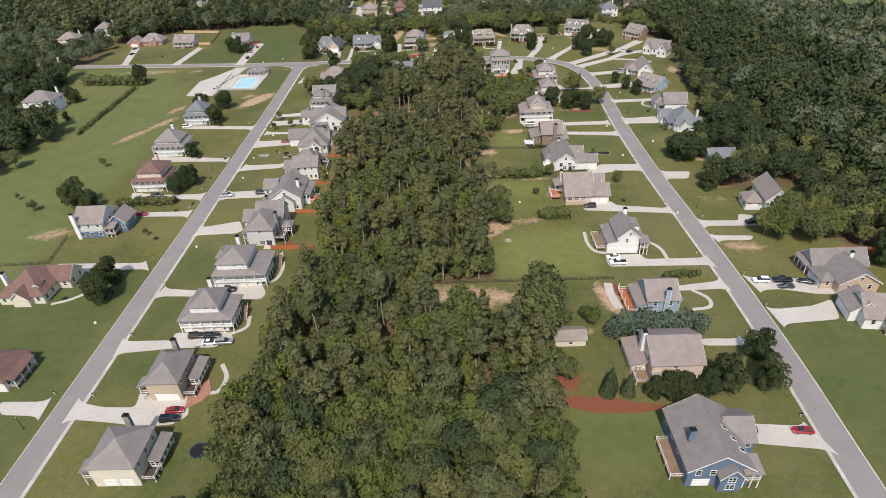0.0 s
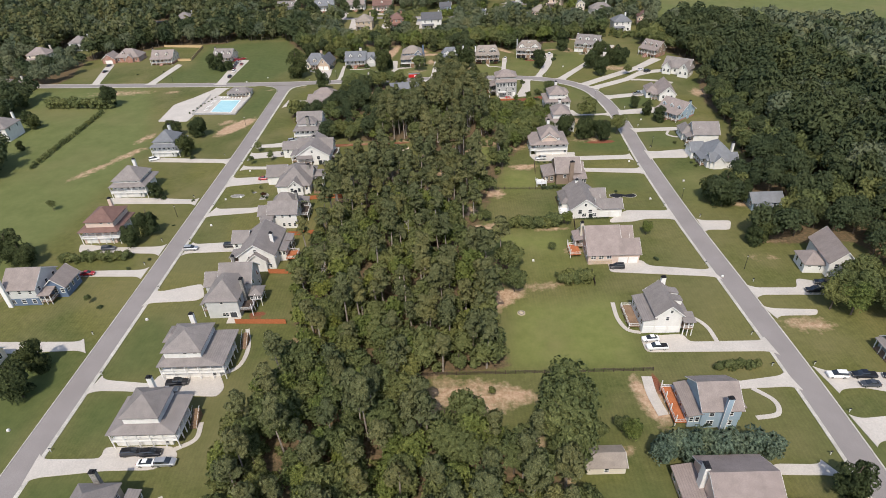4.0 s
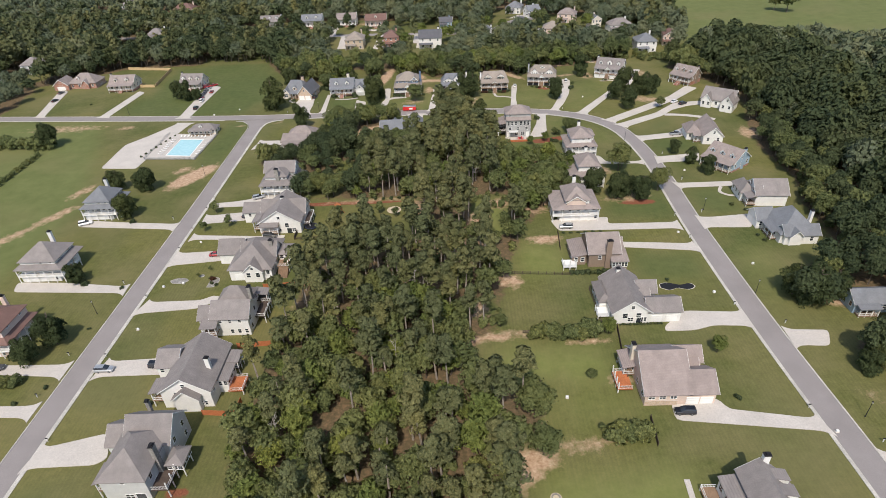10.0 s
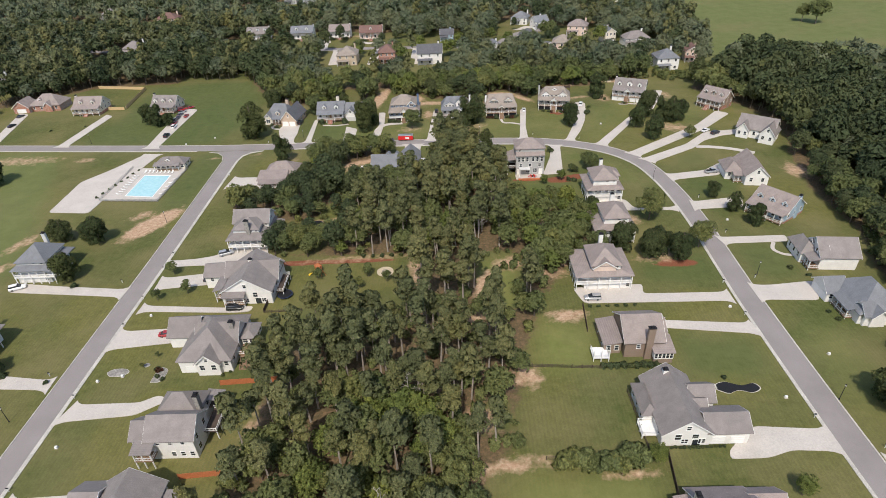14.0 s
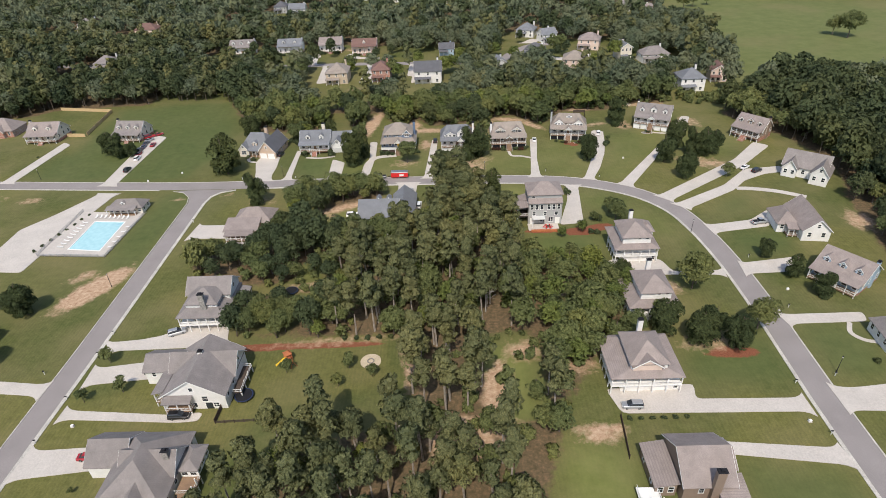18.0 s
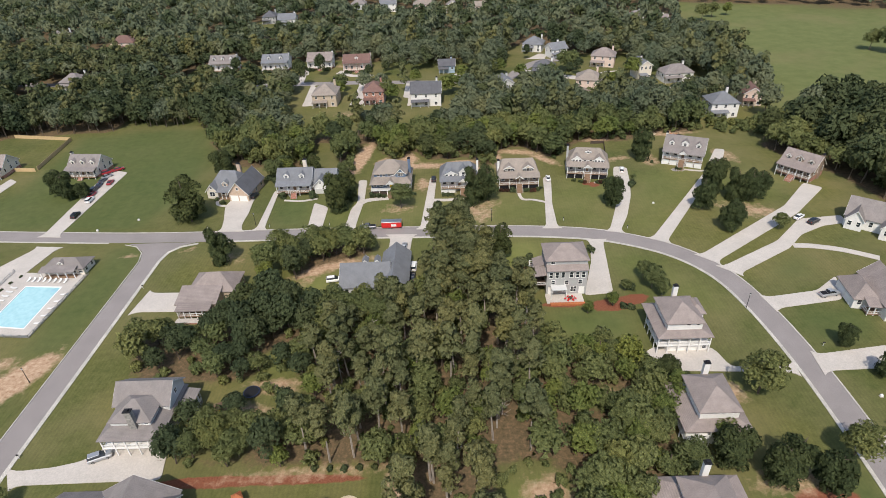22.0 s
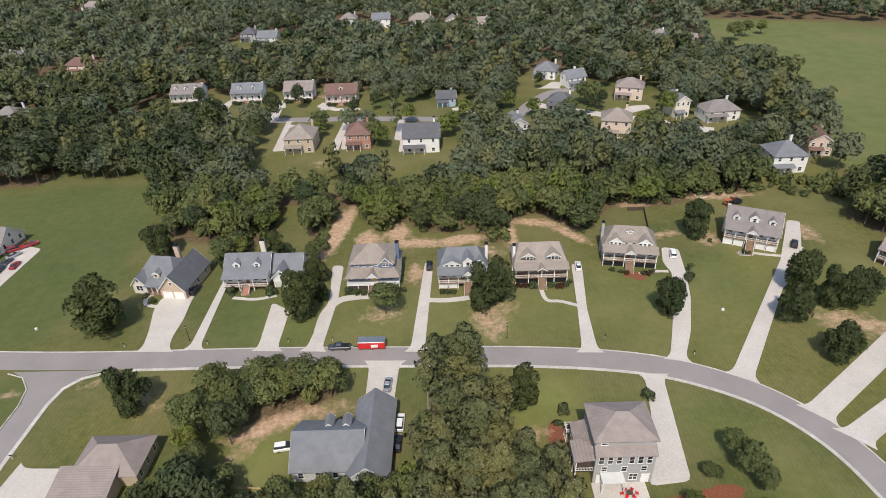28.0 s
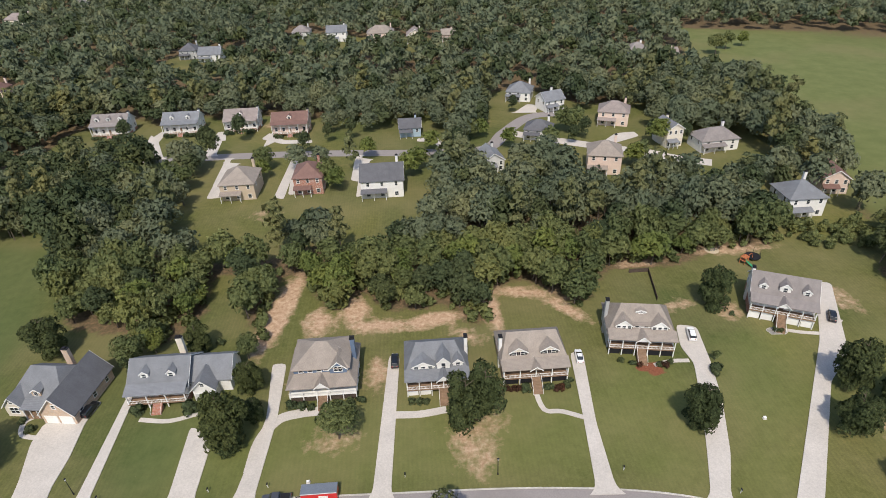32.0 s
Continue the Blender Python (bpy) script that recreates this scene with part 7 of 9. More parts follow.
def crown_arrays(kind, rad, top, low, clumps, size, rng):
    """Corners of leaf clumps: kind oak (many rounded lobes), pine (tiers of loose tufts), cone or bush."""
    fine = kind == "oak" and clumps > 900
    n_l = {"oak": 34 if fine else 20, "pine": 18, "cone": 1, "bush": 7}[kind]
    mid, half = (top + low) / 2, (top - low) / 2
    if kind == "cone":
        z = rng.random(clumps) ** 1.3
        r = rad * (1 - z) * (0.75 + 0.3 * rng.random(clumps)) + 0.12
        a = rng.random(clumps) * 6.2832
        pos = np.stack([r * np.cos(a), r * np.sin(a), low + z * (top - low)], 1)
        out = np.stack([np.cos(a), np.sin(a), np.full(clumps, 0.5)], 1)
    else:
        d = rng.normal(size=(n_l, 3))
        d /= np.linalg.norm(d, axis=1)[:, None]
        k = rng.random(n_l) ** 0.4
        if kind == "pine":
            cz = low + (top - low) * np.linspace(0.05, 0.95, n_l)
            spread = rad * 0.75 * np.sqrt(np.clip(1.15 - np.linspace(0.0, 1.0, n_l), 0.05, 1))
            a = rng.random(n_l) * 6.2832
            centre = np.stack([spread * np.cos(a) * rng.random(n_l) ** 0.5, spread * np.sin(a) * rng.random(n_l) ** 0.5, cz], 1)
            lr = rad * (0.36 + 0.22 * rng.random(n_l))
            flat = 0.55
        else:
            reach = 0.73 if fine else 0.64
            centre = np.stack([d[:, 0] * rad * reach * k, d[:, 1] * rad * reach * k, mid + d[:, 2] * half * reach * k], 1)
            lr = rad * (0.25 + 0.22 * rng.random(n_l) if fine else 0.36 + 0.2 * rng.random(n_l))
            flat = min(1.15, half / rad) * 0.95
        which = rng.integers(0, n_l, clumps)
        u = rng.normal(size=(clumps, 3))
        u /= np.linalg.norm(u, axis=1)[:, None]
        u[:, 2] = np.where(u[:, 2] < -0.35, -u[:, 2], u[:, 2])
        shell = lr[which] * (0.72 + 0.36 * rng.random(clumps))
        pos = centre[which] + u * shell[:, None] * np.array([1, 1, flat])
        out = u
    nrm = out + rng.normal(size=(clumps, 3)) * 0.42
    nrm /= np.linalg.norm(nrm, axis=1)[:, None]
    t1 = np.cross(nrm, rng.normal(size=(clumps, 3)))
    t1 /= np.linalg.norm(t1, axis=1)[:, None]
    t2 = np.cross(nrm, t1)
    s = size * (0.6 + 0.8 * rng.random(clumps))
    corners = []
    for a, b in ((-1.1, -0.75), (1.1, -0.75), (0.0, 1.2)):
        j = 0.55 + 0.55 * rng.random((clumps, 2))
        corners.append(pos + t1 * (a * j[:, :1] * s[:, None] / 2) + t2 * (b * j[:, 1:] * s[:, None] / 2) + nrm * ((rng.random((clumps, 1)) - 0.5) * s[:, None] * 0.35))
    soft_n = out * 0.9 + nrm * 0.45 + np.array([0, 0, 0.4])
    soft_n /= np.linalg.norm(soft_n, axis=1)[:, None]
    return np.stack(corners, 1), soft_n          # clumps x 3 x 3, and a rounded normal for each clump


def facets_mesh(name, corners, mat, tints=None, normals=None):
    flat = corners.reshape(-1, 3)
    k = corners.shape[1]
    n = len(flat) // k
    me = bpy.data.meshes.new(name)
    me.vertices.add(len(flat)), me.loops.add(len(flat)), me.polygons.add(n)
    me.vertices.foreach_set("co", flat.astype(np.float32).ravel())
    me.loops.foreach_set("vertex_index", np.arange(len(flat), dtype=np.int32))
    me.polygons.foreach_set("loop_start", np.arange(0, len(flat), k, dtype=np.int32))
    me.update()
    if tints is not None:
        me.attributes.new("tree_tint", "FLOAT", "POINT").data.foreach_set("value", np.repeat(tints, k).astype(np.float32))
    if normals is not None:
        me.polygons.foreach_set("use_smooth", np.ones(n, dtype=bool))
        me.normals_split_custom_set_from_vertices(np.repeat(normals, k, axis=0).astype(np.float32))
    me.materials.append(mat)
    return me


def trunk_mesh(height, r, limbs, spread, mat, rng, start=0.45):
    bm = bmesh.new()
    bend = rng.normal(size=2) * 0.25
    pts = [(bend[0] * (k / 3) ** 2, bend[1] * (k / 3) ** 2, height * k / 3) for k in range(4)]
    for k in range(3):
        rod(bm, pts[k], pts[k + 1], r * (1 - 0.28 * k), r * (1 - 0.28 * (k + 1)), 6)
    for i in range(limbs):
        z = height * (start + (0.95 - start) * (i + 0.5) / limbs)
        a = rng.random() * 6.2832
        l = spread * (0.5 + 0.5 * rng.random())
        rod(bm, (bend[0] * (z / height) ** 2, bend[1] * (z / height) ** 2, z), (math.cos(a) * l, math.sin(a) * l, z + l * 0.55), r * 0.32, r * 0.1, 4)
    return mesh_of("trunk", bm, mat)


class TreeKind:
    def __init__(self, kind, rad, top, low, clumps, size, leaf, bark, seed, limbs=6, r=0.22):
        rng = np.random.default_rng(seed)
        self.corners, self.normals = crown_arrays(kind, rad, top, low, clumps, size, rng)
        self.crown = facets_mesh("crown", self.corners, leaf, None, self.normals)
        self.trunk = trunk_mesh(top * 0.86 if kind != "bush" else top * 0.6, r, limbs, rad * 0.6, bark, rng, 0.4 if kind == "oak" else 0.6) if limbs else None
        self.leaf = leaf


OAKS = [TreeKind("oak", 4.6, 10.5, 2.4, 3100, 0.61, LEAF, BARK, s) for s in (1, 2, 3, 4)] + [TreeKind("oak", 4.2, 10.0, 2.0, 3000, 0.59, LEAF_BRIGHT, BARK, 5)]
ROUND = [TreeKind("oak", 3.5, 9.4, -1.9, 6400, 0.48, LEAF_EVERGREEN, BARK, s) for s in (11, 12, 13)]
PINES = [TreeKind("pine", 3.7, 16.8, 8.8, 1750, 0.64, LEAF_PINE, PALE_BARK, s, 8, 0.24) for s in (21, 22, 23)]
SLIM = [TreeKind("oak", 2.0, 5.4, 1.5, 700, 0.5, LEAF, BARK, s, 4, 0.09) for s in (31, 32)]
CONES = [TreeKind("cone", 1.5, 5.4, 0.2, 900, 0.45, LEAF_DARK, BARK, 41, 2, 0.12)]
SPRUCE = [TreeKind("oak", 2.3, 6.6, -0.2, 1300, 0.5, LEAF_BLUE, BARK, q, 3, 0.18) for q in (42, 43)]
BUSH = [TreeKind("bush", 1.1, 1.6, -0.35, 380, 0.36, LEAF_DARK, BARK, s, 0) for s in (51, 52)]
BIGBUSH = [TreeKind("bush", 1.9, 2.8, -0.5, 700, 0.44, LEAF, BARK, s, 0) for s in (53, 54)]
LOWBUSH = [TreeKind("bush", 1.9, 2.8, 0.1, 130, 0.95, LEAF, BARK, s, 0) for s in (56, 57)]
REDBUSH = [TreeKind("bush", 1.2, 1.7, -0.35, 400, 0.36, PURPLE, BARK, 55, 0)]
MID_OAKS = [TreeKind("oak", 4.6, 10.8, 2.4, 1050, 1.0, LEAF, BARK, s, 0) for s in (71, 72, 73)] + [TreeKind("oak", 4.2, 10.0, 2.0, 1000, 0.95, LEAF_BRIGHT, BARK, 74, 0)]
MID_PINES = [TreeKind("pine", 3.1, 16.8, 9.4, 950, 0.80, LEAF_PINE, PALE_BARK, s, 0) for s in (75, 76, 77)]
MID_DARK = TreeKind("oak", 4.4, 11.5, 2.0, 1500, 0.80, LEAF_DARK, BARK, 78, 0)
FAR_OAKS = [TreeKind("oak", 4.7, 11.5, 2.0, 700, 1.06, LEAF_HAZED, BARK, s, 0) for s in (61, 62, 63, 64)]
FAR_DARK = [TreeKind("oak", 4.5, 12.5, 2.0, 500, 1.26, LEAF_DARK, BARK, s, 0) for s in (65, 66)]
DEEP_WOOD = [TreeKind("oak", 4.6, 12.0, 3.0, 210, 1.85, m, BARK, s, 0) for m, s in ((LEAF_DARK, 86), (LEAF_DARK, 87), (LEAF_HAZED, 88))]
LAST = [TreeKind("oak", 5.0, 12.0, 3.0, 110, 2.3, m, BARK, s, 0) for m, s in ((LEAF_HAZED, 81), (LEAF_HAZED, 82), (LEAF_DARK, 83), (LEAF_HAZED, 84))]
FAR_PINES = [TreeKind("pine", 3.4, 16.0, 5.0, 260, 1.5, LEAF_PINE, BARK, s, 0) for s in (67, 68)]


def plant(kinds, x, y, scale=1.0, label="leafy green tree on a lawn", category="tree", name="tree", group="", wide=1.0, z=0.0):
    k = kinds[int(RNG.integers(len(kinds)))]
    ob = tagged(empty(name, x, y, float(RNG.random() * 360), z), label, category, group)
    s = scale * (0.93 + 0.14 * float(RNG.random()))
    ob.scale = (s * wide, s * wide, s)
    if k.trunk:
        part("trunk", k.trunk, None, ob)
    part("crown", k.crown, None, ob)
    return ob


def bush(x, y, scale=1.0, kinds=None, label="clipped green shrub in the grass", group=""):
    plant(kinds or BUSH, x, y, scale, label, "shrub", "shrub", group, z=-0.16)


def spots_in(poly, step, keep=1.0, rng=RNG):
    xs, ys = [p[0] for p in poly], [p[1] for p in poly]
    gx, gy = np.meshgrid(np.arange(min(xs), max(xs), step), np.arange(min(ys), max(ys), step * 0.9))
    gx = gx + (np.arange(gx.shape[0]) % 2)[:, None] * step / 2
    gx, gy = gx + rng.uniform(-0.42, 0.42, gx.shape) * step, gy + rng.uniform(-0.42, 0.42, gx.shape) * step
    ok = inside(gx, gy, poly) & (rng.random(gx.shape) < keep)
    return np.stack([gx[ok], gy[ok]], 1)


def far_wood(name, spots, kinds, label, scale=(0.8, 1.25), rng=RNG):
    """Many trees as one mesh for each kind of leaf."""
    which = rng.integers(0, len(kinds), len(spots))
    for leaf in {id(k.leaf): k.leaf for k in kinds}.values():
        chunks, tints, turned = [], [], []
        for i, k in enumerate(kinds):
            if k.leaf is not leaf:
                continue
            at = spots[which == i]
            if not len(at):
                continue
            a, s = rng.random(len(at)) * 6.2832, rng.uniform(*scale, len(at))
            h = s * rng.uniform(0.8, 1.25, len(at))
            c = k.corners
            X = np.cos(a)[:, None, None] * c[None, :, :, 0] - np.sin(a)[:, None, None] * c[None, :, :, 1]
            Y = np.sin(a)[:, None, None] * c[None, :, :, 0] + np.cos(a)[:, None, None] * c[None, :, :, 1]
            P = np.stack([X * s[:, None, None] + at[:, 0, None, None], Y * s[:, None, None] + at[:, 1, None, None], np.broadcast_to(c[None, :, :, 2], X.shape) * h[:, None, None]], -1)
            chunks.append(P.reshape(-1, 3, 3))
            m = k.normals
            turned.append(np.stack([np.cos(a)[:, None] * m[:, 0] - np.sin(a)[:, None] * m[:, 1], np.sin(a)[:, None] * m[:, 0] + np.cos(a)[:, None] * m[:, 1], np.broadcast_to(m[:, 2], (len(at), len(m)))], -1).reshape(-1, 3))
            tints.append(np.repeat(rng.random(len(at)), len(c)))
        if chunks:
            tagged(new(name, facets_mesh(name, np.concatenate(chunks), leaf, np.concatenate(tints), np.concatenate(turned))), label, "woodland", kind="stuff")


def far_trunks(name, spots, height, r, label, mat, rng=RNG):
    """Bare lower trunks of many trees, as one mesh."""
    n = len(spots)
    h = height * rng.uniform(0.75, 1.1, n)
    lean = rng.normal(size=(n, 2)) * 0.35
    ang = np.arange(4) * 1.5708
    lo = np.stack([spots[:, None, 0] + r * np.cos(ang), spots[:, None, 1] + r * np.sin(ang), np.zeros((n, 4))], -1)
    hi = np.stack([spots[:, None, 0] + lean[:, :1] + 0.5 * r * np.cos(ang), spots[:, None, 1] + lean[:, 1:] + 0.5 * r * np.sin(ang), np.repeat(h[:, None], 4, 1)], -1)
    q = np.stack([np.stack([lo[:, k], lo[:, (k + 1) % 4], hi[:, (k + 1) % 4], hi[:, k]], 1) for k in range(4)], 1).reshape(-1, 4, 3)
    tagged(new(name, facets_mesh(name, q, mat)), label, "woodland", kind="stuff")


# the wood between the gardens: the trees along its near part singly, the rest joined
def leafy_part(x, y):
    """Where broad-leaved trees stand alone: beside the gardens on both sides of the north half."""
    return (x < -38 and y > 300) or (x > 21 and y > 285) or (x < -20 and y > 345)


spots = spots_in(WOOD_CENTRE, 4.6)
thin = np.zeros(len(spots), bool)
for poly in CLEAR:
    thin |= inside(spots[:, 0], spots[:, 1], poly)
spots = spots[(~thin | (RNG.random(len(spots)) < 0.08)) & (RNG.random(len(spots)) < np.where((spots[:, 1] > 236) & (spots[:, 1] < 300) & (spots[:, 0] > -40), 0.70, np.where((spots[:, 1] > 185) & (spots[:, 1] < 345), 0.87, 0.96)))]
single = (spots[:, 1] > 62) & (spots[:, 1] < 232)
near_spots, rest = spots[single], spots[~single]
if len(near_spots) > 130:
    order = np.argsort(near_spots[:, 1])
    rest = np.concatenate([rest, near_spots[order[130:]]])
    near_spots = near_spots[order[:130]]
for x, y in near_spots:
    if RNG.random() < (0.13 if y < 182 else 0.42) and not leafy_part(x, y):
        plant(PINES, x, y, float(RNG.uniform(0.75, 1.05)), "tall pine with a bare pale trunk in the wood", "tree", "pine_tree", "trees of the wood", 1.15)
    else:
        plant(OAKS + [MID_DARK] if y > 150 else OAKS + [MID_DARK, OAKS[4]], x, y, float(RNG.uniform(0.6, 1.1) if y > 182 else RNG.uniform(0.75, 1.2)), "broad leafy tree in the wood", "tree", "tree", "trees of the wood")
pine_here = (RNG.random(len(rest)) < np.where((rest[:, 1] > 236) & (rest[:, 1] < 300), 0.78, np.where(rest[:, 1] > 232, 0.6, 0.3))) & ~np.array([leafy_part(x, y) for x, y in rest])
sombre = np.array([x < -38 and y > 304 for x, y in rest])
far_wood("dark_wood_of_broadleaved_trees", rest[~pine_here & sombre], [MID_DARK, MID_DARK, MID_OAKS[0]], "dense dark leafy trees behind a garden", (0.6, 0.95))
far_wood("wood_of_broadleaved_trees", rest[~pine_here & ~sombre], MID_OAKS, "dense leafy trees between the gardens", (0.5, 0.98))
far_wood("wood_of_pines", rest[pine_here], MID_PINES, "tall pines between the gardens", (0.7, 1.05))
far_trunks("pine_trunks", rest[pine_here], 10.5, 0.27, "bare pale trunks of pines", PALE_BARK)
far_trunks("tree_trunks", rest[~pine_here], 6.0, 0.22, "brown trunks under the leaves", BARK)
under = spots_in(WOOD_CENTRE, 4.4, 0.42)
under = np.concatenate([under, spots_in([p for p in WOOD_CENTRE if p[1] < 182], 3.6, 0.7)])
far_wood("undergrowth", under, LOWBUSH, "low green undergrowth in the wood", (0.5, 1.2))


def open_ground(s):
    ok = np.ones(len(s), bool)
    for x, y, r in KEEP_OUT:
        ok &= (s[:, 0] - x) ** 2 + ((s[:, 1] - y + r * 0.65) / 1.45) ** 2 > (r * 1.08) ** 2
    for line, r in ((BACK_ROAD, 8.5), (BACK_LANE, 12.0)):
        for p in line[::2]:
            open_to_south = r * (0.6 if p[0] > -60 else 0.2)
            ok &= (s[:, 0] - p[0]) ** 2 + (s[:, 1] - p[1] + open_to_south) ** 2 > (r + open_to_south * 0.6) ** 2
    yard = (s[:, 0] > -175) & (s[:, 0] < 40) & (s[:, 1] > 540) & (s[:, 1] < 614)
    ok &= ~yard | (RNG.random(len(s)) < 0.62)
    gardens = ((s[:, 0] > -92) & (s[:, 0] < 12) & (s[:, 1] > 526) & (s[:, 1] < 598)) | ((s[:, 0] > 34) & (s[:, 0] < 118) & (s[:, 1] > 548) & (s[:, 1] < 612))
    ok &= ~gardens | (RNG.random(len(s)) < 0.14)
    return s[ok]


def in_view(s):
    return (s[:, 0] > -70 - 0.67 * s[:, 1]) & (s[:, 0] < 60 + 0.64 * s[:, 1]) & (s[:, 0] > -590) & (s[:, 0] < 450) & (s[:, 1] < 1130)


east = spots_in(WOOD_EAST, 6.3)
east = east[in_view(east)]
deep = east[:, 0] > 215
near_e = east[:, 0] < 152
far_wood("east_wood_edge", east[near_e], [MID_DARK, MID_DARK, MID_OAKS[0]], "dark leafy trees at the wood's edge", (0.75, 1.2))
far_wood("east_wood", east[~deep & ~near_e], FAR_DARK * 3 + FAR_OAKS[:1], "dense dark trees beyond the houses", (0.85, 1.6))
far_wood("inner_east_wood", east[deep], LAST, "dense dark trees beyond the houses", (0.85, 1.3))
far_trunks("east_wood_trunks", east[east[:, 0] < 175], 7.0, 0.25, "trunks at the wood's edge", BARK)
north = spots_in(WOOD_NORTH, 6.2)
north = open_ground(north[in_view(north) & (north[:, 1] < 645)])
beyond = spots_in(WOOD_NORTH, 10.2)
beyond = open_ground(beyond[in_view(beyond) & (beyond[:, 1] >= 645)])
edge = (north[:, 1] < 486) & (north[:, 0] > -125) & (north[:, 0] < 150)
sombre = north[:, 0] < -112
far_wood("north_wood_edge", north[edge], MID_OAKS + MID_OAKS[:2] + [MID_DARK], "tall leafy trees behind the row of houses", (0.75, 1.25))
outer = sombre & ((north[:, 0] < -260) | (north[:, 1] > 575))
far_wood("north_west_wood", north[sombre & ~outer], FAR_DARK * 2 + FAR_OAKS[:1] + FAR_PINES[:1], "dark trees behind the lawns", (0.8, 1.3))
far_wood("outer_north_west_wood", north[outer], DEEP_WOOD + FAR_PINES[:1], "dark trees far behind the lawns", (0.8, 1.3))
edge = ~edge & ~sombre
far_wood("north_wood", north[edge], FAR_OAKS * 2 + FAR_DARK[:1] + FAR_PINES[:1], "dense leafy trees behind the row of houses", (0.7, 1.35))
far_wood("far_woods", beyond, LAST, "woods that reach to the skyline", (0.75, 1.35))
far_trunks("north_wood_trunks", north[north[:, 1] < 540], 7.0, 0.22, "trunks at the wood's edge", BARK)
west = open_ground(spots_in(WOOD_WEST, 7.0, 0.75))
west = west[in_view(west)]
grove = np.concatenate([spots_in([(-318, 330), (-264, 335), (-250, 352), (-248, 378), (-262, 398), (-300, 410), (-336, 380)], 7.0, 0.9), spots_in([(-240, 258), (-214, 256), (-204, 280), (-214, 298), (-244, 302)], 7.0, 0.9)])
far_wood("west_grove", open_ground(grove), FAR_DARK, "dark trees round the western houses", (0.8, 1.25))
far_wood("west_wood", west, FAR_OAKS + FAR_DARK, "dark trees and hedges beyond the meadow", (0.7, 1.1))
edge_bush = np.concatenate([spots_in([(-108, 472), (-69, 446), (-43, 446), (-23, 455), (16, 445), (44, 451), (89, 478), (146, 473), (148, 490), (89, 495), (51, 472), (16, 470), (-23, 475), (-43, 482), (-69, 470), (-108, 485)], 3.2, 0.8),
                            spots_in([(99, 206), (101, 241), (126, 255), (130, 290), (135, 305), (135, 332), (149, 352), (160, 392), (155, 430), (159, 430), (164, 392), (153, 350), (139, 332), (139, 303), (134, 288), (130, 252), (105, 238), (103, 206)], 3.6, 0.7)])
in_wood = np.zeros(len(edge_bush), bool)
for poly in (WOOD_NORTH, WOOD_EAST):
    in_wood |= inside(edge_bush[:, 0], edge_bush[:, 1], poly)
edge_bush = edge_bush[in_wood]
far_wood("wood_edge_shrubs", edge_bush, LOWBUSH, "low shrubs along the wood's edge", (0.6, 1.4))

def dead_tree(x, y, height, seed):
    rng = np.random.default_rng(seed)
    top = tagged(empty("dead_tree", x, y), "bare pale dead tree standing in the wood", "tree", "", "")
    part("trunk", trunk_mesh(height, 0.2, 0, 0, DEAD_BARK, rng), None, top)
    for i in range(10):
        z = height * (0.35 + 0.62 * (i + 0.5) / 10)
        a, l = rng.random() * 6.2832, (1.25 - z / height) * (2.4 + 2.2 * rng.random())
        tip = (math.cos(a) * l, math.sin(a) * l, z + l * 0.5)
        bm = bmesh.new()
        rod(bm, (0, 0, z), tip, 0.07, 0.03, 4)
        b = rng.random() * 6.2832
        rod(bm, (tip[0] * 0.6, tip[1] * 0.6, z + l * 0.3), (tip[0] * 0.6 + math.cos(b) * l * 0.4, tip[1] * 0.6 + math.sin(b) * l * 0.4, z + l * 0.65), 0.045, 0.02, 3)
        part("branch", bm, DEAD_BARK, top)


for i, (x, y, hh) in enumerate([(-28.5, 325.9, 12), (-20.9, 336, 13), (-12, 236, 13), (-36, 247, 11), (-41, 186, 10), (-16, 208, 12), (8, 312, 12), (131, 178, 9)]):
    dead_tree(x, y, hh, 300 + i)
tall = spots_in([(-7, 346), (14, 346), (6, 389), (-2, 389)], 6.0)
for x, y in tall:
    plant(PINES, x, y, float(RNG.uniform(0.95, 1.12)), "very tall pine beside the cross street", "tree", "pine_tree", "tall pines", 1.05)

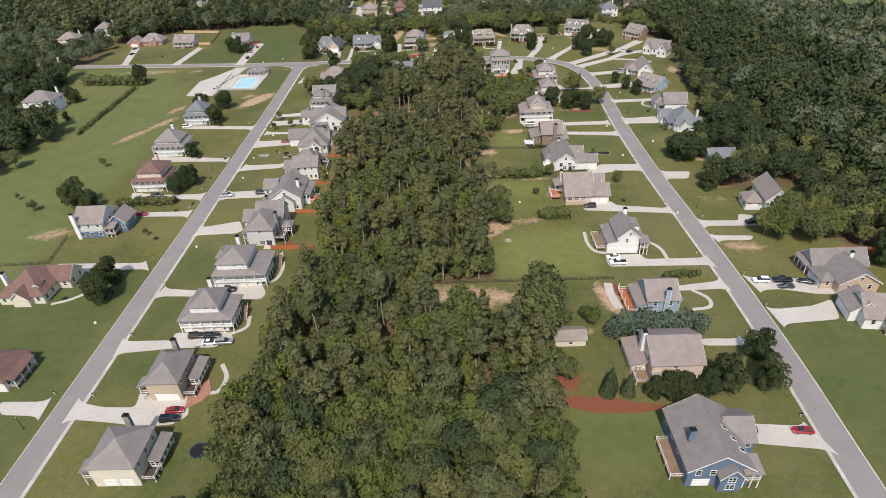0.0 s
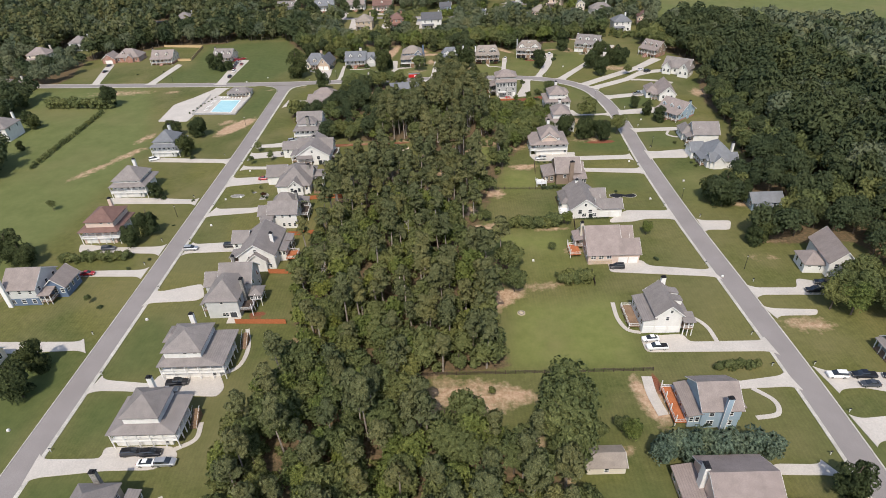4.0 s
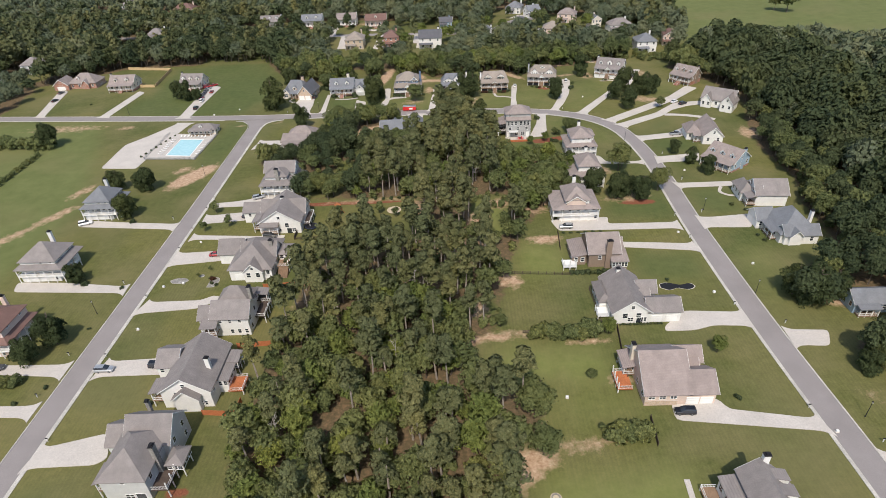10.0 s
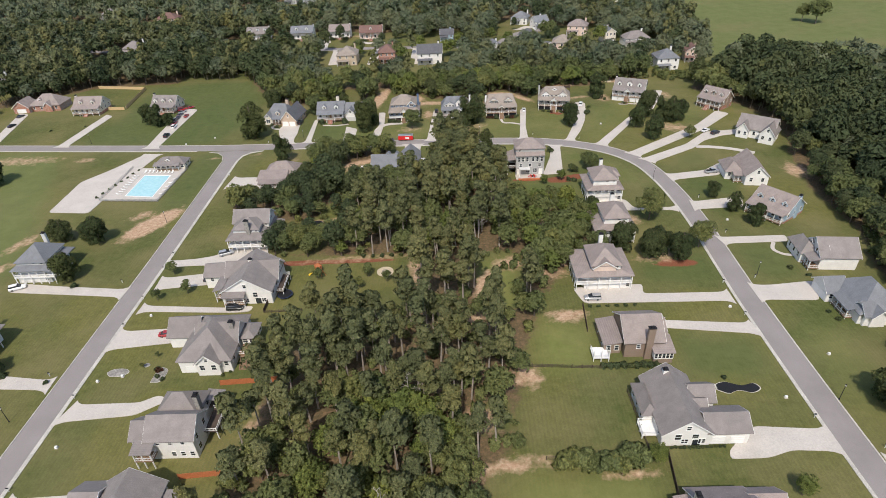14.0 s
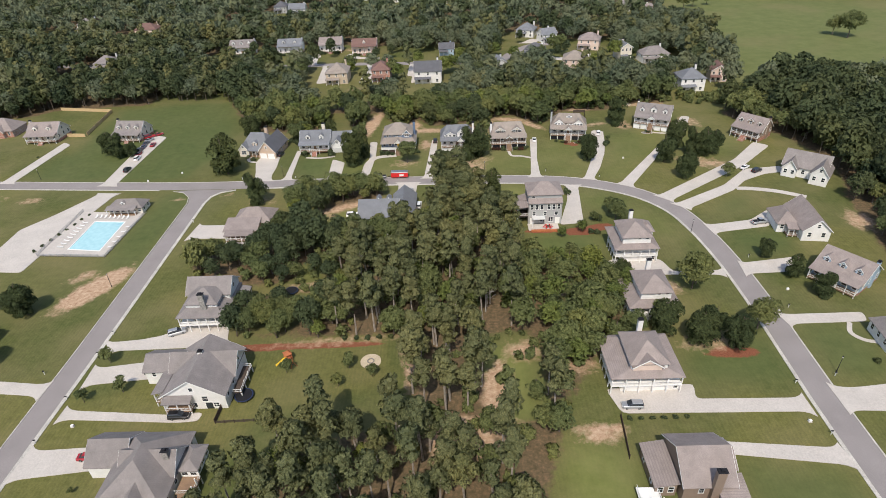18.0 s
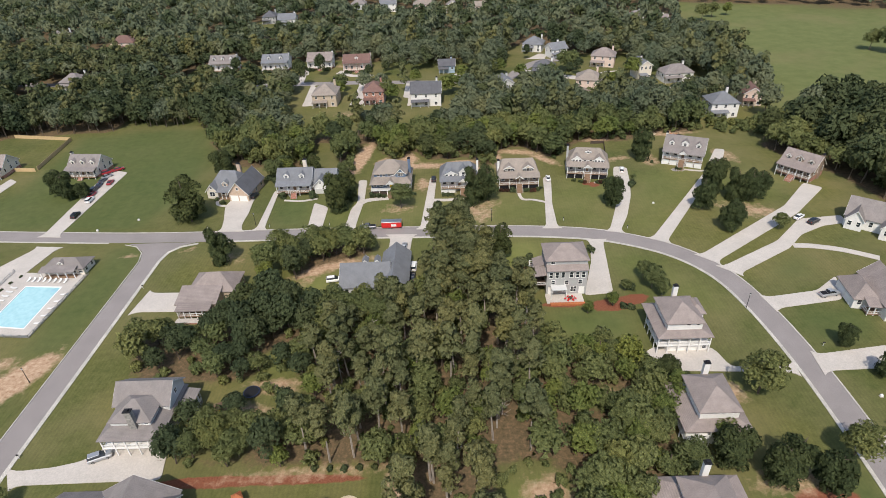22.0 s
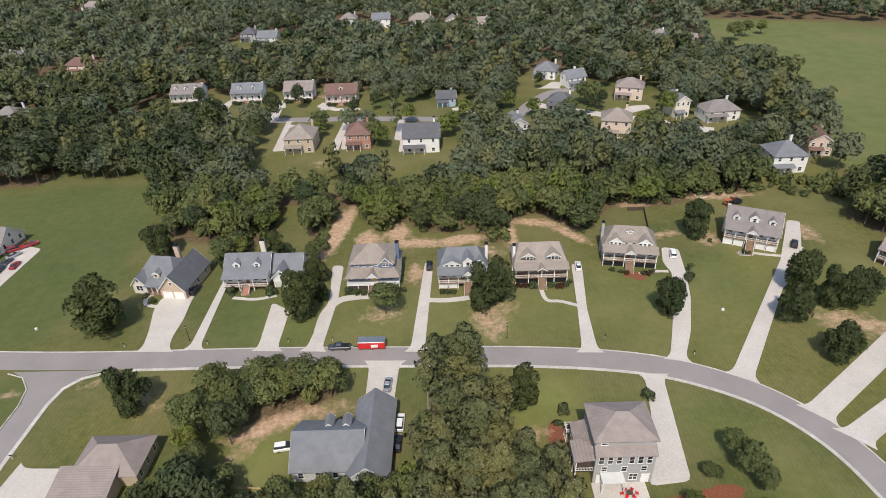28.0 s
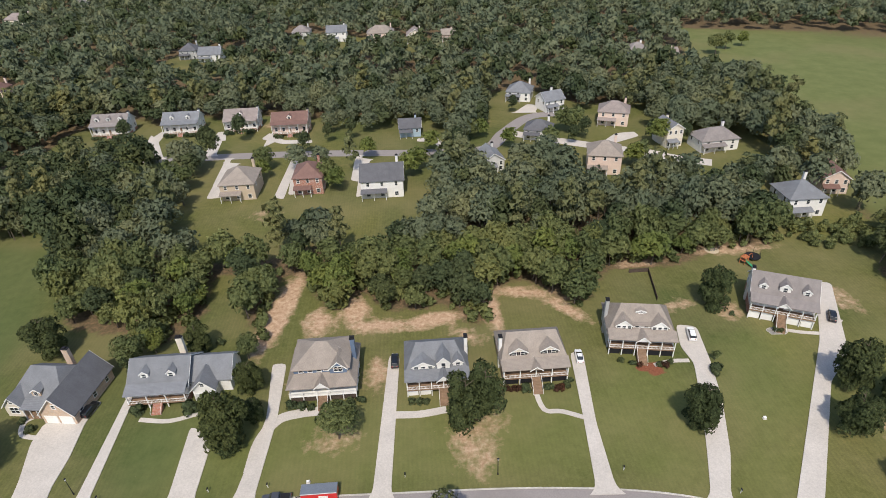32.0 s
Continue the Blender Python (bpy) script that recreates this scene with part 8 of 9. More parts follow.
# single trees
G1 = "trees on the lawns"
for x, y, k in [(268, 603, 1.25), (273.5, 594, 1.7), (200, 705, 1.3), (212, 716, 1.2), (226, 722, 1.0)]:
    plant(OAKS, x, y, k, "dark tree standing in the far field", group="trees of the field")
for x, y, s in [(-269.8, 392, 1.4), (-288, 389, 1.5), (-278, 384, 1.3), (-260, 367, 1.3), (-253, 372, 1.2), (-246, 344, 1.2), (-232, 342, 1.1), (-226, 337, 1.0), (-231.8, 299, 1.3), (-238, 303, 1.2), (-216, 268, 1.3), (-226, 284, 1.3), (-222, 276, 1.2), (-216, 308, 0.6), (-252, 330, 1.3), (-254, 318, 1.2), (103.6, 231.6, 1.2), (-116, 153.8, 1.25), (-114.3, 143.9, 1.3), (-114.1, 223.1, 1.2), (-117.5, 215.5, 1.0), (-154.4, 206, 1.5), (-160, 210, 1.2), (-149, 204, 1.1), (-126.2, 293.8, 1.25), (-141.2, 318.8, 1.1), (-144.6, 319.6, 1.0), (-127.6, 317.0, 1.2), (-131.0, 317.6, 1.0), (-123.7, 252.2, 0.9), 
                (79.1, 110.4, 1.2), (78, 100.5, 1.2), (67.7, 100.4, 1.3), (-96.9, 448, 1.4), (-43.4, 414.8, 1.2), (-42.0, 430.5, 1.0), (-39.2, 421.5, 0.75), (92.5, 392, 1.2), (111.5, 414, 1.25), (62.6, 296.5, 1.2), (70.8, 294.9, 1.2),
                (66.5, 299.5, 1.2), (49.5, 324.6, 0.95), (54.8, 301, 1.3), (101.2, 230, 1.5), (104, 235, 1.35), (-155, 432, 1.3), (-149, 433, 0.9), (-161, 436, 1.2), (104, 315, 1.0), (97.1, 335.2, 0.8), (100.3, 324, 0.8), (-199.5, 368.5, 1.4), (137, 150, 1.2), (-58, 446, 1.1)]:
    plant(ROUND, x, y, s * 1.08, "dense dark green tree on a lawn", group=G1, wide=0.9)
for x, y, s in [(23.6, 119, 1.3), (22.6, 123.5, 1.5), (24.3, 128, 1.6), (25.0, 134, 1.45), (27, 131, 1.2), (31.3, 126, 0.5), (39.3, 126, 0.7), (37.4, 128, 0.5), (28.0, 104.5, 0.75), (24.5, 107, 0.8), (-19.7, 415, 0.95), (79.8, 301.6, 0.95), (69, 319.8, 1.15), (71, 322, 0.75), (-44, 390.5, 0.7), (-31, 389, 0.7), (-28, 386, 0.65), (-49, 388, 0.7), (-58.4, 375, 1.1), (-41.1, 384, 0.95), (-34.5, 386, 0.9), (-47, 386, 0.95), (-53, 381, 1.0), (-37, 389, 0.85), (-57, 385, 0.9), (-51, 374, 0.9), (-58, 370, 0.85), (-55, 364, 0.85), (-60, 376, 0.9), (-58, 306, 0.8), (-53, 308, 0.85), (-48, 306, 0.8), (-44, 310, 0.85), (-56, 312, 0.8), (-50, 312, 0.75), (-62, 308, 0.7), (-34, 354, 0.9), (-30, 352, 0.85), (-26, 355, 0.9), (-21, 353, 0.9), (-17, 356, 0.85), (-13, 354, 0.9), (-36, 350, 0.8), (-78.6, 346, 0.6),
                (112.5, 166.4, 1.15), (117, 170, 1.25), (122, 164, 1.2), (108, 169, 0.95), (119, 176, 1.3), (126, 172, 1.3), (129, 166, 1.2), (114, 174, 1.1), (55.8, 366.0, 0.62), (57.0, 361.2, 0.72), (58.6, 357.0, 0.6), (49.0, 360.4, 0.4), (43.8, 353.6, 0.5), (36.2, 350.6, 0.42), (-73.7, 443, 0.95), (-45.1, 442.5, 0.7), (-70, 447, 0.8), (33, 204, 0.3), (-206, 246, 1.0), (-173, 204.5, 0.5), (92, 391.5, 0.5), (108.5, 391.5, 0.6), (67.5, 212, 0.55), (-0.5, 262, 0.6), (18, 182, 0.9), (17.5, 193, 1.0), (41.5, 220.4, 0.6), (12.0, 224.5, 0.45), (54.8, 305, 0.8), (48.8, 318, 0.95), (44, 312, 0.9), (46, 300, 0.8), (40, 306, 0.95), (36, 312, 0.9)]:
    plant(OAKS, x, y, s, "leafy green tree beside a house", group=G1)
for x, y, s in [(-92.1, 295.4, 1.0), (-83.8, 285, 0.95), (-92.1, 282, 0.9), (-116.7, 182.6, 0.7), (-163.3, 244.3, 0.9), (-81.5, 257, 0.35), (-84, 253, 0.35), (70.5, 430.4, 0.6), (-186, 215, 0.6), (-28, 291, 0.9), (-44, 290, 0.9), (-22, 288, 0.8), (-30, 285, 0.75), (32, 188, 0.5), (8, 140, 0.6), (108, 412, 0.8)]:
    plant(SLIM, x, y, s, "slim young tree in a lawn", group=G1)
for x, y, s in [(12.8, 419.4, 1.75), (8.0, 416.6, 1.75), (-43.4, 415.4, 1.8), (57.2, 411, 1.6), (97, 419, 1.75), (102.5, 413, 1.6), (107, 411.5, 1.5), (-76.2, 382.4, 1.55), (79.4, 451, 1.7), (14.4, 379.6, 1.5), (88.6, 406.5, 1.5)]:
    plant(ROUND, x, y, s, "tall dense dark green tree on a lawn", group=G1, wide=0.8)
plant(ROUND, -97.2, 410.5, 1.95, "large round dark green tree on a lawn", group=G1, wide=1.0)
for x, y in [(37.4, 99.7), (42.4, 99.5), (-74.5, 443.5), (38.5, 101.5)]:
    plant(CONES, x, y, 1.3, "narrow dark evergreen in a bed", group=G1)
for i in range(9):
    plant(SPRUCE, 44.0 + 2.9 * i, 119.8 + (i % 2) * 1.4, 1.4, "blue-green evergreen beside a house", "tree", "evergreen_tree", "blue-green row")
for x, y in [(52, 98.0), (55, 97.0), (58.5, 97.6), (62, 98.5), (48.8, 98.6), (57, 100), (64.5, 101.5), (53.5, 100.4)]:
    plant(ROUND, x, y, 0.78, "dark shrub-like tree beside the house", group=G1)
for x, y, s in [(-136.7, 598.5, 1.1), (-88.9, 572.6, 1.45), (-81.5, 594.1, 1.15), (-48.6, 575.1, 1.0), (-29.4, 590.0, 1.0), (-40.0, 587.5, 0.9), (51.0, 614.7, 0.9), (77.0, 574.2, 1.0), (104.7, 565.8, 1.1), (18.5, 567.7, 1.1), (118.6, 562.6, 0.9), (70.8, 569.6, 0.8)]:
    plant([MID_DARK], x, y, s, "dense dark tree beside a far house", group="trees by the far houses", wide=0.78)
for x, y, s in [(-62.4, 551.6, 0.9), (-63.7, 559.4, 1.0), (-31.5, 535.6, 1.0), (-34.7, 541.5, 1.1), (-20.5, 566.1, 1.0), (-1.9, 544.8, 1.1), (1.5, 551.1, 1.1), (-92.7, 542.9, 1.2), (-98.1, 547.7, 1.1), (-112.4, 544.8, 1.2), (-132.5, 557.8, 1.2), (-133.2, 575.6, 1.0), (70.6, 585.9, 1.1), (74.5, 581.7, 1.2), (105.9, 562.3, 1.3), (59.7, 567.4, 0.9), (88.4, 542.3, 1.1), (92.3, 544.8, 1.0), (31.6, 583.0, 1.0), (25.3, 580.1, 1.1), (41.8, 569.4, 1.0), (7.6, 568.9, 1.0)]:
    plant(MID_OAKS, x, y, s, "leafy tree beside a far street", group="trees by the far houses")
for x, y, s in [(-53.5, 348, 1.15), (-52.8, 355.4, 1.25), (-57.5, 352, 1.15), (-47.0, 345.5, 1.2), (-57.8, 345, 1.1), (-61.5, 349, 0.95), (-47.5, 352, 1.1)]:
    plant([MID_DARK], x, y, s, "tall dark leafy tree behind the garden", group="dark trees behind the garden")
for x, y, s in [(-36, 351, 0.95), (-30, 349.6, 1.0), (-24.5, 350.2, 0.95), (-18, 351.6, 1.05), (-33, 345, 1.0), (-20, 346, 1.0)]:
    plant(OAKS[:4], x, y, s, "leafy tree behind the blue-grey house", group="trees behind the blue-grey house")
plant(OAKS[4:], 3.5, 314.6, 0.85, "bright light green tree in the wood", group=G1)
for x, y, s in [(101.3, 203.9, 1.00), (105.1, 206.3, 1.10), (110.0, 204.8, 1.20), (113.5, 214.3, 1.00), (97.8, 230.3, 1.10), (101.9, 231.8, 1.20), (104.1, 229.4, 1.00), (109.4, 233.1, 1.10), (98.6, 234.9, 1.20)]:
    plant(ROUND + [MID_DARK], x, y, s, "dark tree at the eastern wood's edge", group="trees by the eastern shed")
# hedges and shrubs
for fx, fy in [(-114.5, 609.5), (-85.0, 609.5), (-59.6, 601.0), (-150.0, 612.0)]:
    for dx in (-6.2, -4.0, 3.6, 5.8):
        bush(fx + dx, fy - 4.2, 1.7, None, "clipped dark hedge before a far porch", "hedges before the far porches")
for i in range(9):
    bush(21 + 2.0 * i, 219.8 + 0.5 * math.sin(i), 1.65, BIGBUSH, "tall leafy hedge shrub", "hedge across the lawn")
for i in range(5):
    bush(34 + 1.8 * i, 185.6 + 0.5 * (i % 2), 1.6, BIGBUSH, "leafy hedge shrub on the lawn", "hedge by the drive")
for i in range(6):
    bush(67 + 2.0 * i, 147 + 0.5 * (i % 2), 0.95, BIGBUSH, "round green shrub on the lawn", "shrub row by the drive")
for i in range(10):
    bush(-138 + 2.4 * i, 206.5 + 0.8 * (i % 2), 1.35, BIGBUSH, "tall dark shrub between two drives", "shrub belt")
for i in range(22):
    bush(-197.5 - 0.1 * i, 286 + 3.4 * i, 0.9, BIGBUSH, "low hedge shrub in the meadow", "meadow hedge")
for i in range(12):
    bush(-236 + 3.4 * i, 371 - 0.4 * i, 2.3, BIGBUSH, "tall dark hedge shrub", "cross hedge")
for i in range(6):
    bush(38 + 2.6 * i, 272.6, 0.7, BUSH, "small round shrub beside the drive", "shrubs by the drive")
for i in range(9):
    bush(36.5 + 1.7 * i, 248.4, 1.2, BUSH, "dark shrub along the wall", "shrubs behind the house")
for i in range(13):
    bush(45.5 + 0.95 * i, 223.8, 0.5, BUSH, "small clipped shrub at the wall", "shrubs along the white wall")
for i in range(6):
    bush(-31 + 1.6 * i * 2, 302.2, 0.9, BUSH, "small shrub in the mulch bed", "shrubs in the bed")
for x, y, s in [(-31.6, 424.8, 1.5), (-29, 424.4, 1.4), (-26.8, 424.2, 1.2), (-20.5, 424.2, 1.4), (-18, 424.6, 1.5), (-15.5, 425.5, 1.3), (-3.8, 423.6, 1.1), (-2.0, 423.4, 1.1), (-0.4, 423.4, 1.1), (6.2, 423.4, 1.2), (22.9, 425.2, 1.5), (28.2, 425.2, 1.5), (32.6, 425.4, 1.2), (33.6, 427, 1.1), (50.4, 431.2, 1.0), (56.8, 430.0, 1.1), (59.5, 430.6, 1.0), (-66.9, 426.4, 1.9), (-55.0, 426.0, 1.9), (-89.5, 423.4, 1.2), (-92.8, 426.4, 1.0), (-76.6, 443.5, 1.6), (-73.4, 441, 2.2), (-57, 446, 1.5), (-54, 449, 1.3), (48.0, 432.2, 1.0), (90.8, 439.4, 1.0), (92.0, 438.9, 1.0), (68.6, 426, 1.3), (69.6, 427.4, 1.6),
                (-80, 252.4, 0.8), (-78.6, 249.6, 0.9), (-76.8, 248.6, 0.7), (-61.5, 249.4, 0.6), (-59.8, 250.6, 0.6), (-77.6, 199.5, 1.0), (-76.5, 203, 0.9), (103, 288, 1.0), (106.5, 284.2, 0.9), (104, 263.6, 0.9), (103, 267, 0.8), (66.5, 196.5, 1.0), (-122.6, 290.4, 1.3), (-120.5, 251.0, 1.3), (-128, 145.5, 0.8),
                (46.5, 352.6, 1.2), (51, 360.7, 1.6), (21.5, 374.5, 1.2), (43.3, 381.5, 1.7), (48.5, 352, 1.3), (23.4, 378, 1.6), (-112, 180, 0.9), (64.8, 243.6, 0.7), (-112.5, 200.6, 0.9), (-107.6, 206, 0.8), (-107.2, 248.4, 0.8), (-108, 229, 0.6), (-212, 431, 0.8), (-196, 436, 0.6), (83, 447, 0.9)]:
    bush(x, y, s)
for x, y in [(18.6, 425.4), (20.2, 425.3), (21.4, 425.3), (30.2, 424.6), (31.2, 424.8), (51.8, 430.4), (57.9, 429.6), (-78.9, 251.4)]:
    bush(x, y, 1.0, REDBUSH, "dark red-leaved shrub at a porch")

# ---- vehicles ----
def loft(sections, mat, name):
    """A skin over cross-sections [(x, half width, z low, z high)], with rounded shoulders."""
    bm = bmesh.new()
    rings = []
    for x, w, z0, z1 in sections:
        s = (z1 - z0) * 0.22
        rings.append([bm.verts.new((x, y, z)) for y, z in ((-w, z0 + s * 0.4), (-w, z1 - s), (-w * 0.84, z1), (w * 0.84, z1), (w, z1 - s), (w, z0 + s * 0.4), (w * 0.9, z0), (-w * 0.9, z0))])
    for a, b in zip(rings, rings[1:]):
        for i in range(8):
            bm.faces.new((a[i], b[i], b[(i + 1) % 8], a[(i + 1) % 8]))
    bm.faces.new(rings[0]), bm.faces.new(rings[-1][::-1])
    bmesh.ops.recalc_face_normals(bm, faces=bm.faces[:])
    return mesh_of(name, bm, mat)


def wheel_meshes():
    def tyre():
        bm = bmesh.new()
        rod(bm, (0, -0.11, 0), (0, 0.11, 0), 0.34, 0.34, 12)
        return mesh_of("tyre", bevelled(bm, 0.03), RUBBER)

    def rim():
        bm = bmesh.new()
        rod(bm, (0, -0.125, 0), (0, 0.125, 0), 0.2, 0.2, 8)
        return mesh_of("rim", bm, STEEL)
    return cached("tyre", tyre), cached("rim", rim)


def vehicle(x, y, rot, colour, kind="car", label="", z=0.15):
    """A parked car, suv or pickup, its nose along +x before it is turned."""
    words = {"car": "saloon car", "suv": "tall estate car", "pickup": "pickup truck"}[kind]
    ob = tagged(empty(words.split()[-1] if kind != "pickup" else "pickup_truck", x, y, rot, z), label or f"{colour} {words} parked on pale concrete", "truck" if kind == "pickup" else "car")
    ob.name = {"car": "car", "suv": "estate_car", "pickup": "pickup_truck"}[kind]
    m = PAINTS[colour]
    if kind == "car":
        body = [(-2.35, 0.78, 0.35, 0.8), (-2.25, 0.88, 0.28, 0.95), (-1.3, 0.92, 0.25, 1.0), (0.9, 0.92, 0.25, 0.96), (2.1, 0.86, 0.28, 0.8), (2.35, 0.74, 0.34, 0.66)]
        cab = [(-1.75, 0.66, 0.95, 1.0), (-1.0, 0.70, 0.95, 1.40), (0.1, 0.70, 0.95, 1.44), (1.15, 0.70, 0.93, 0.99)]
        roof = (-1.0, 0.12, -0.58, 0.58, 1.42, 1.47)
    elif kind == "suv":
        body = [(-2.4, 0.86, 0.4, 1.05), (-2.3, 0.94, 0.3, 1.12), (0.9, 0.96, 0.3, 1.12), (2.2, 0.92, 0.32, 1.0), (2.42, 0.8, 0.4, 0.85)]
        cab = [(-2.25, 0.80, 1.1, 1.62), (-1.8, 0.80, 1.1, 1.76), (0.2, 0.80, 1.1, 1.78), (1.25, 0.80, 1.08, 1.14)]
        roof = (-2.1, 0.25, -0.66, 0.66, 1.76, 1.82)
    else:
        body = [(-2.85, 0.9, 0.5, 1.12), (-2.75, 0.96, 0.4, 1.16), (1.2, 0.98, 0.4, 1.16), (2.6, 0.95, 0.42, 1.1), (2.9, 0.86, 0.5, 0.95)]
        cab = [(-0.75, 0.82, 1.14, 1.78), (-0.5, 0.82, 1.14, 1.88), (0.75, 0.82, 1.14, 1.88), (1.55, 0.82, 1.12, 1.18)]
        roof = (-0.55, 0.72, -0.68, 0.68, 1.87, 1.93)
    b = part("body", cached(("body", kind, colour), lambda: loft(body, m, "body")), None, ob)
    part("glass", cached(("cab", kind), lambda: loft(cab, PANE, "glass")), None, ob, "dark glass all round")
    part("car_roof", cached(("carroof", kind, colour), lambda: mesh_of("car_roof", bevelled(box(*roof), 0.03), m)), None, ob)
    if kind == "pickup":
        part("load_bed", cached("bed", lambda: mesh_of("load_bed", box(-2.65, -0.85, -0.78, 0.78, 1.1, 1.175), BLACK)), None, ob, "dark open load bed")
    ends = body[0][0], body[-1][0]
    for s in (-1, 1):
        part("headlight", cached(("hl", kind), lambda: mesh_of("headlight", bevelled(box(-0.06, 0.06, -0.17, 0.17, -0.07, 0.07), 0.02), LAMP_WHITE)), None, b).matrix_basis = pose(ends[1] - 0.02, s * 0.55, 0.7 if kind == "car" else 0.8)
        part("tail_light", cached(("tl", kind), lambda: mesh_of("tail_light", bevelled(box(-0.05, 0.05, -0.12, 0.12, -0.12, 0.12), 0.02), LAMP_RED)), None, b).matrix_basis = pose(ends[0] + 0.02, s * 0.6, 0.8 if kind == "car" else 0.95)
    ty, ri = wheel_meshes()
    for wx in ((-1.4, 1.4) if kind != "pickup" else (-1.75, 1.8)):
        for s in (-1, 1):
            w = part("wheel", ty, None, ob)
            w.matrix_basis = pose(wx, s * 0.84, 0.34)
            part("rim", ri, None, w)
    return ob


for x, y, rot, c, kind in [
        (-73.0, 94.9, 5, "black", "suv"), (-72.7, 97.6, 5, "red", "car"), (-76.9, 125.2, 5, "black", "suv"), (-72.3, 125.0, 3, "black", "suv"), (-72.0, 122.3, 2, "white", "car"), (-67.8, 122.3, 2, "silver", "suv"),
        (-125.3, 198.2, 3, "red", "car"), (95.5, 143.2, 175, "white", "suv"), (102.0, 142.9, 176, "black", "pickup"), (101.8, 140.0, 178, "grey", "car"), (108.8, 142.0, 160, "black", "car"), (79.6, 86.6, 175, "red", "car"), (68.2, 88.2, 85, "black", "suv"),
        (-74.6, 146.9, 3, "black", "pickup"), (-75.8, 144.4, 6, "silver", "car"), (-94.6, 211.6, 2, "silver", "suv"), (-80.6, 212.7, 2, "black", "suv"), (-125.4, 213.4, 4, "grey", "suv"), (52.4, 192.4, 178, "black", "suv"),
        (53.9, 155.0, 181, "white", "pickup"), (53.1, 158.4, 184, "white", "car"), (112.2, 180.6, 165, "black", "suv"), (108.2, 177.2, 178, "black", "pickup"), (-82.3, 265.6, 4, "red", "car"), (-141.0, 290.2, 25, "white", "suv"),
        (39.6, 276.0, 178, "silver", "suv"), (121.6, 394.6, 30, "black", "suv"), (104.8, 355.2, 10, "silver", "pickup"), (-66.4, 276.4, 2, "black", "suv"), (-78.5, 306.4, 25, "silver", "suv"), (68.6, 439.6, 76, "white", "suv"),
        (108.0, 442.8, 60, "black", "suv"), (38.0, 434.4, 84, "white", "car"), (-7.8, 437.2, 90, "black", "suv"), (-78.4, 428.0, 80, "black", "suv"), (-148.4, 443.0, 96, "blue", "car"), (-146.9, 434.4, 93, "red", "car"), (-147.6, 458.6, 40, "red", "car"), (-151.0, 455.6, 40, "red", "suv"), (-149.2, 451.6, 60, "silver", "car"), (-148.4, 439.0, 94, "black", "suv"), (-16.9, 387.2, 88, "silver", "car"),
        (-144.8, 445.4, 95, "red", "car"), (-149.0, 447.4, 80, "grey", "car"), (-145.2, 429.4, 93, "white", "suv"), (-144.2, 417.0, 92, "black", "suv"), (118.4, 398.0, 35, "white", "car"), (54.0, 263.8, 180, "white", "suv"), (-243.0, 455.0, 78, "grey", "car"), (-238.5, 440.0, 78, "black", "car")]:
    vehicle(x, y, rot, c, kind)
vehicle(-30.6, 401.0, 180, "grey", "pickup", "dark grey pickup truck parked at the kerb", 0.036)
vehicle(-13.2, 375.6, 88, "white", "suv", "white tall estate car beside the grey house", 0.0)
vehicle(-13.4, 370.0, 88, "black", "car", "black saloon car beside the grey house", 0.0)
vehicle(-37.6, 369.8, 10, "white", "suv", "white tall estate car on the grass", 0.0)
vehicle(-78.6, 291.4, 4, "black", "car", "black saloon car on the garage drive", 0.15)

t = tagged(empty("trailer", -23.0, 401.1, 180, 0.036), "red box trailer with a grey roof at the kerb", "trailer")
part("body", bevelled(box(-4.4, 2.6, -1.15, 1.15, 0.55, 2.5), 0.06), PAINTS["brightred"], t)
part("trailer_roof", bevelled(box(-4.45, 2.65, -1.2, 1.2, 2.5, 2.75), 0.05), STEEL, t, "grey metal roof")
part("drawbar", boxes((2.6, 4.0, -0.08, 0.08, 0.5, 0.62)), BLACK, t)
part("side_hatch", box(-2.6, -0.8, 1.15, 1.19, 1.0, 1.9), TRIM, t)
for wx in (-0.9, 0.1):
    for s in (-1, 1):
        ty, ri = wheel_meshes()
        w = part("wheel", ty, None, t)
        w.matrix_basis = pose(wx, s * 0.95, 0.34)
        part("rim", ri, None, w)

# ---- swimming pool ----
pool = tagged(empty("swimming_pool", -131.5, 363.5), "rectangular light blue swimming pool with a pale deck", "pool")
def ring_of(a, b, z0, z1):
    """A slab with outline a and a hole b of as many corners."""
    bm = bmesh.new()
    rows = [[bm.verts.new((x + 131.5, y - 363.5, z)) for x, y in p] for p, z in ((a, z0), (a, z1), (b, z1), (b, z0))]
    n = len(a)
    for r, s in zip(rows, rows[1:] + rows[:1]):
        for i in range(n):
            bm.faces.new((r[i], r[(i + 1) % n], s[(i + 1) % n], s[i]))
    bmesh.ops.recalc_face_normals(bm, faces=bm.faces[:])
    return bm
OUT = [(-143.8, 349.4), (-119.8, 347.4), (-119.0, 377.6), (-144.2, 380.0)]
RIM = [(-135.6, 352.6), (-123.2, 350.8), (-123.5, 371.1), (-135.9, 372.1)]
INN = [(-135.2, 353.0), (-123.6, 351.3), (-123.9, 370.7), (-135.5, 371.7)]
part("pool_deck", ring_of(OUT, RIM, -0.05, 0.22), CONCRETE, pool)
part("coping", ring_of(RIM, INN, 0.0, 0.27), TRIM, pool, "white stone edge")
part("water", prism([(x + 131.5, y - 363.5) for x, y in INN], 0.01, 0.14), WATER, pool, "clear light blue water")
part("steps", boxes((5.4, 7.4, 5.0, 6.8, 0.02, 0.18)), PAINTS["lightblue"], pool)


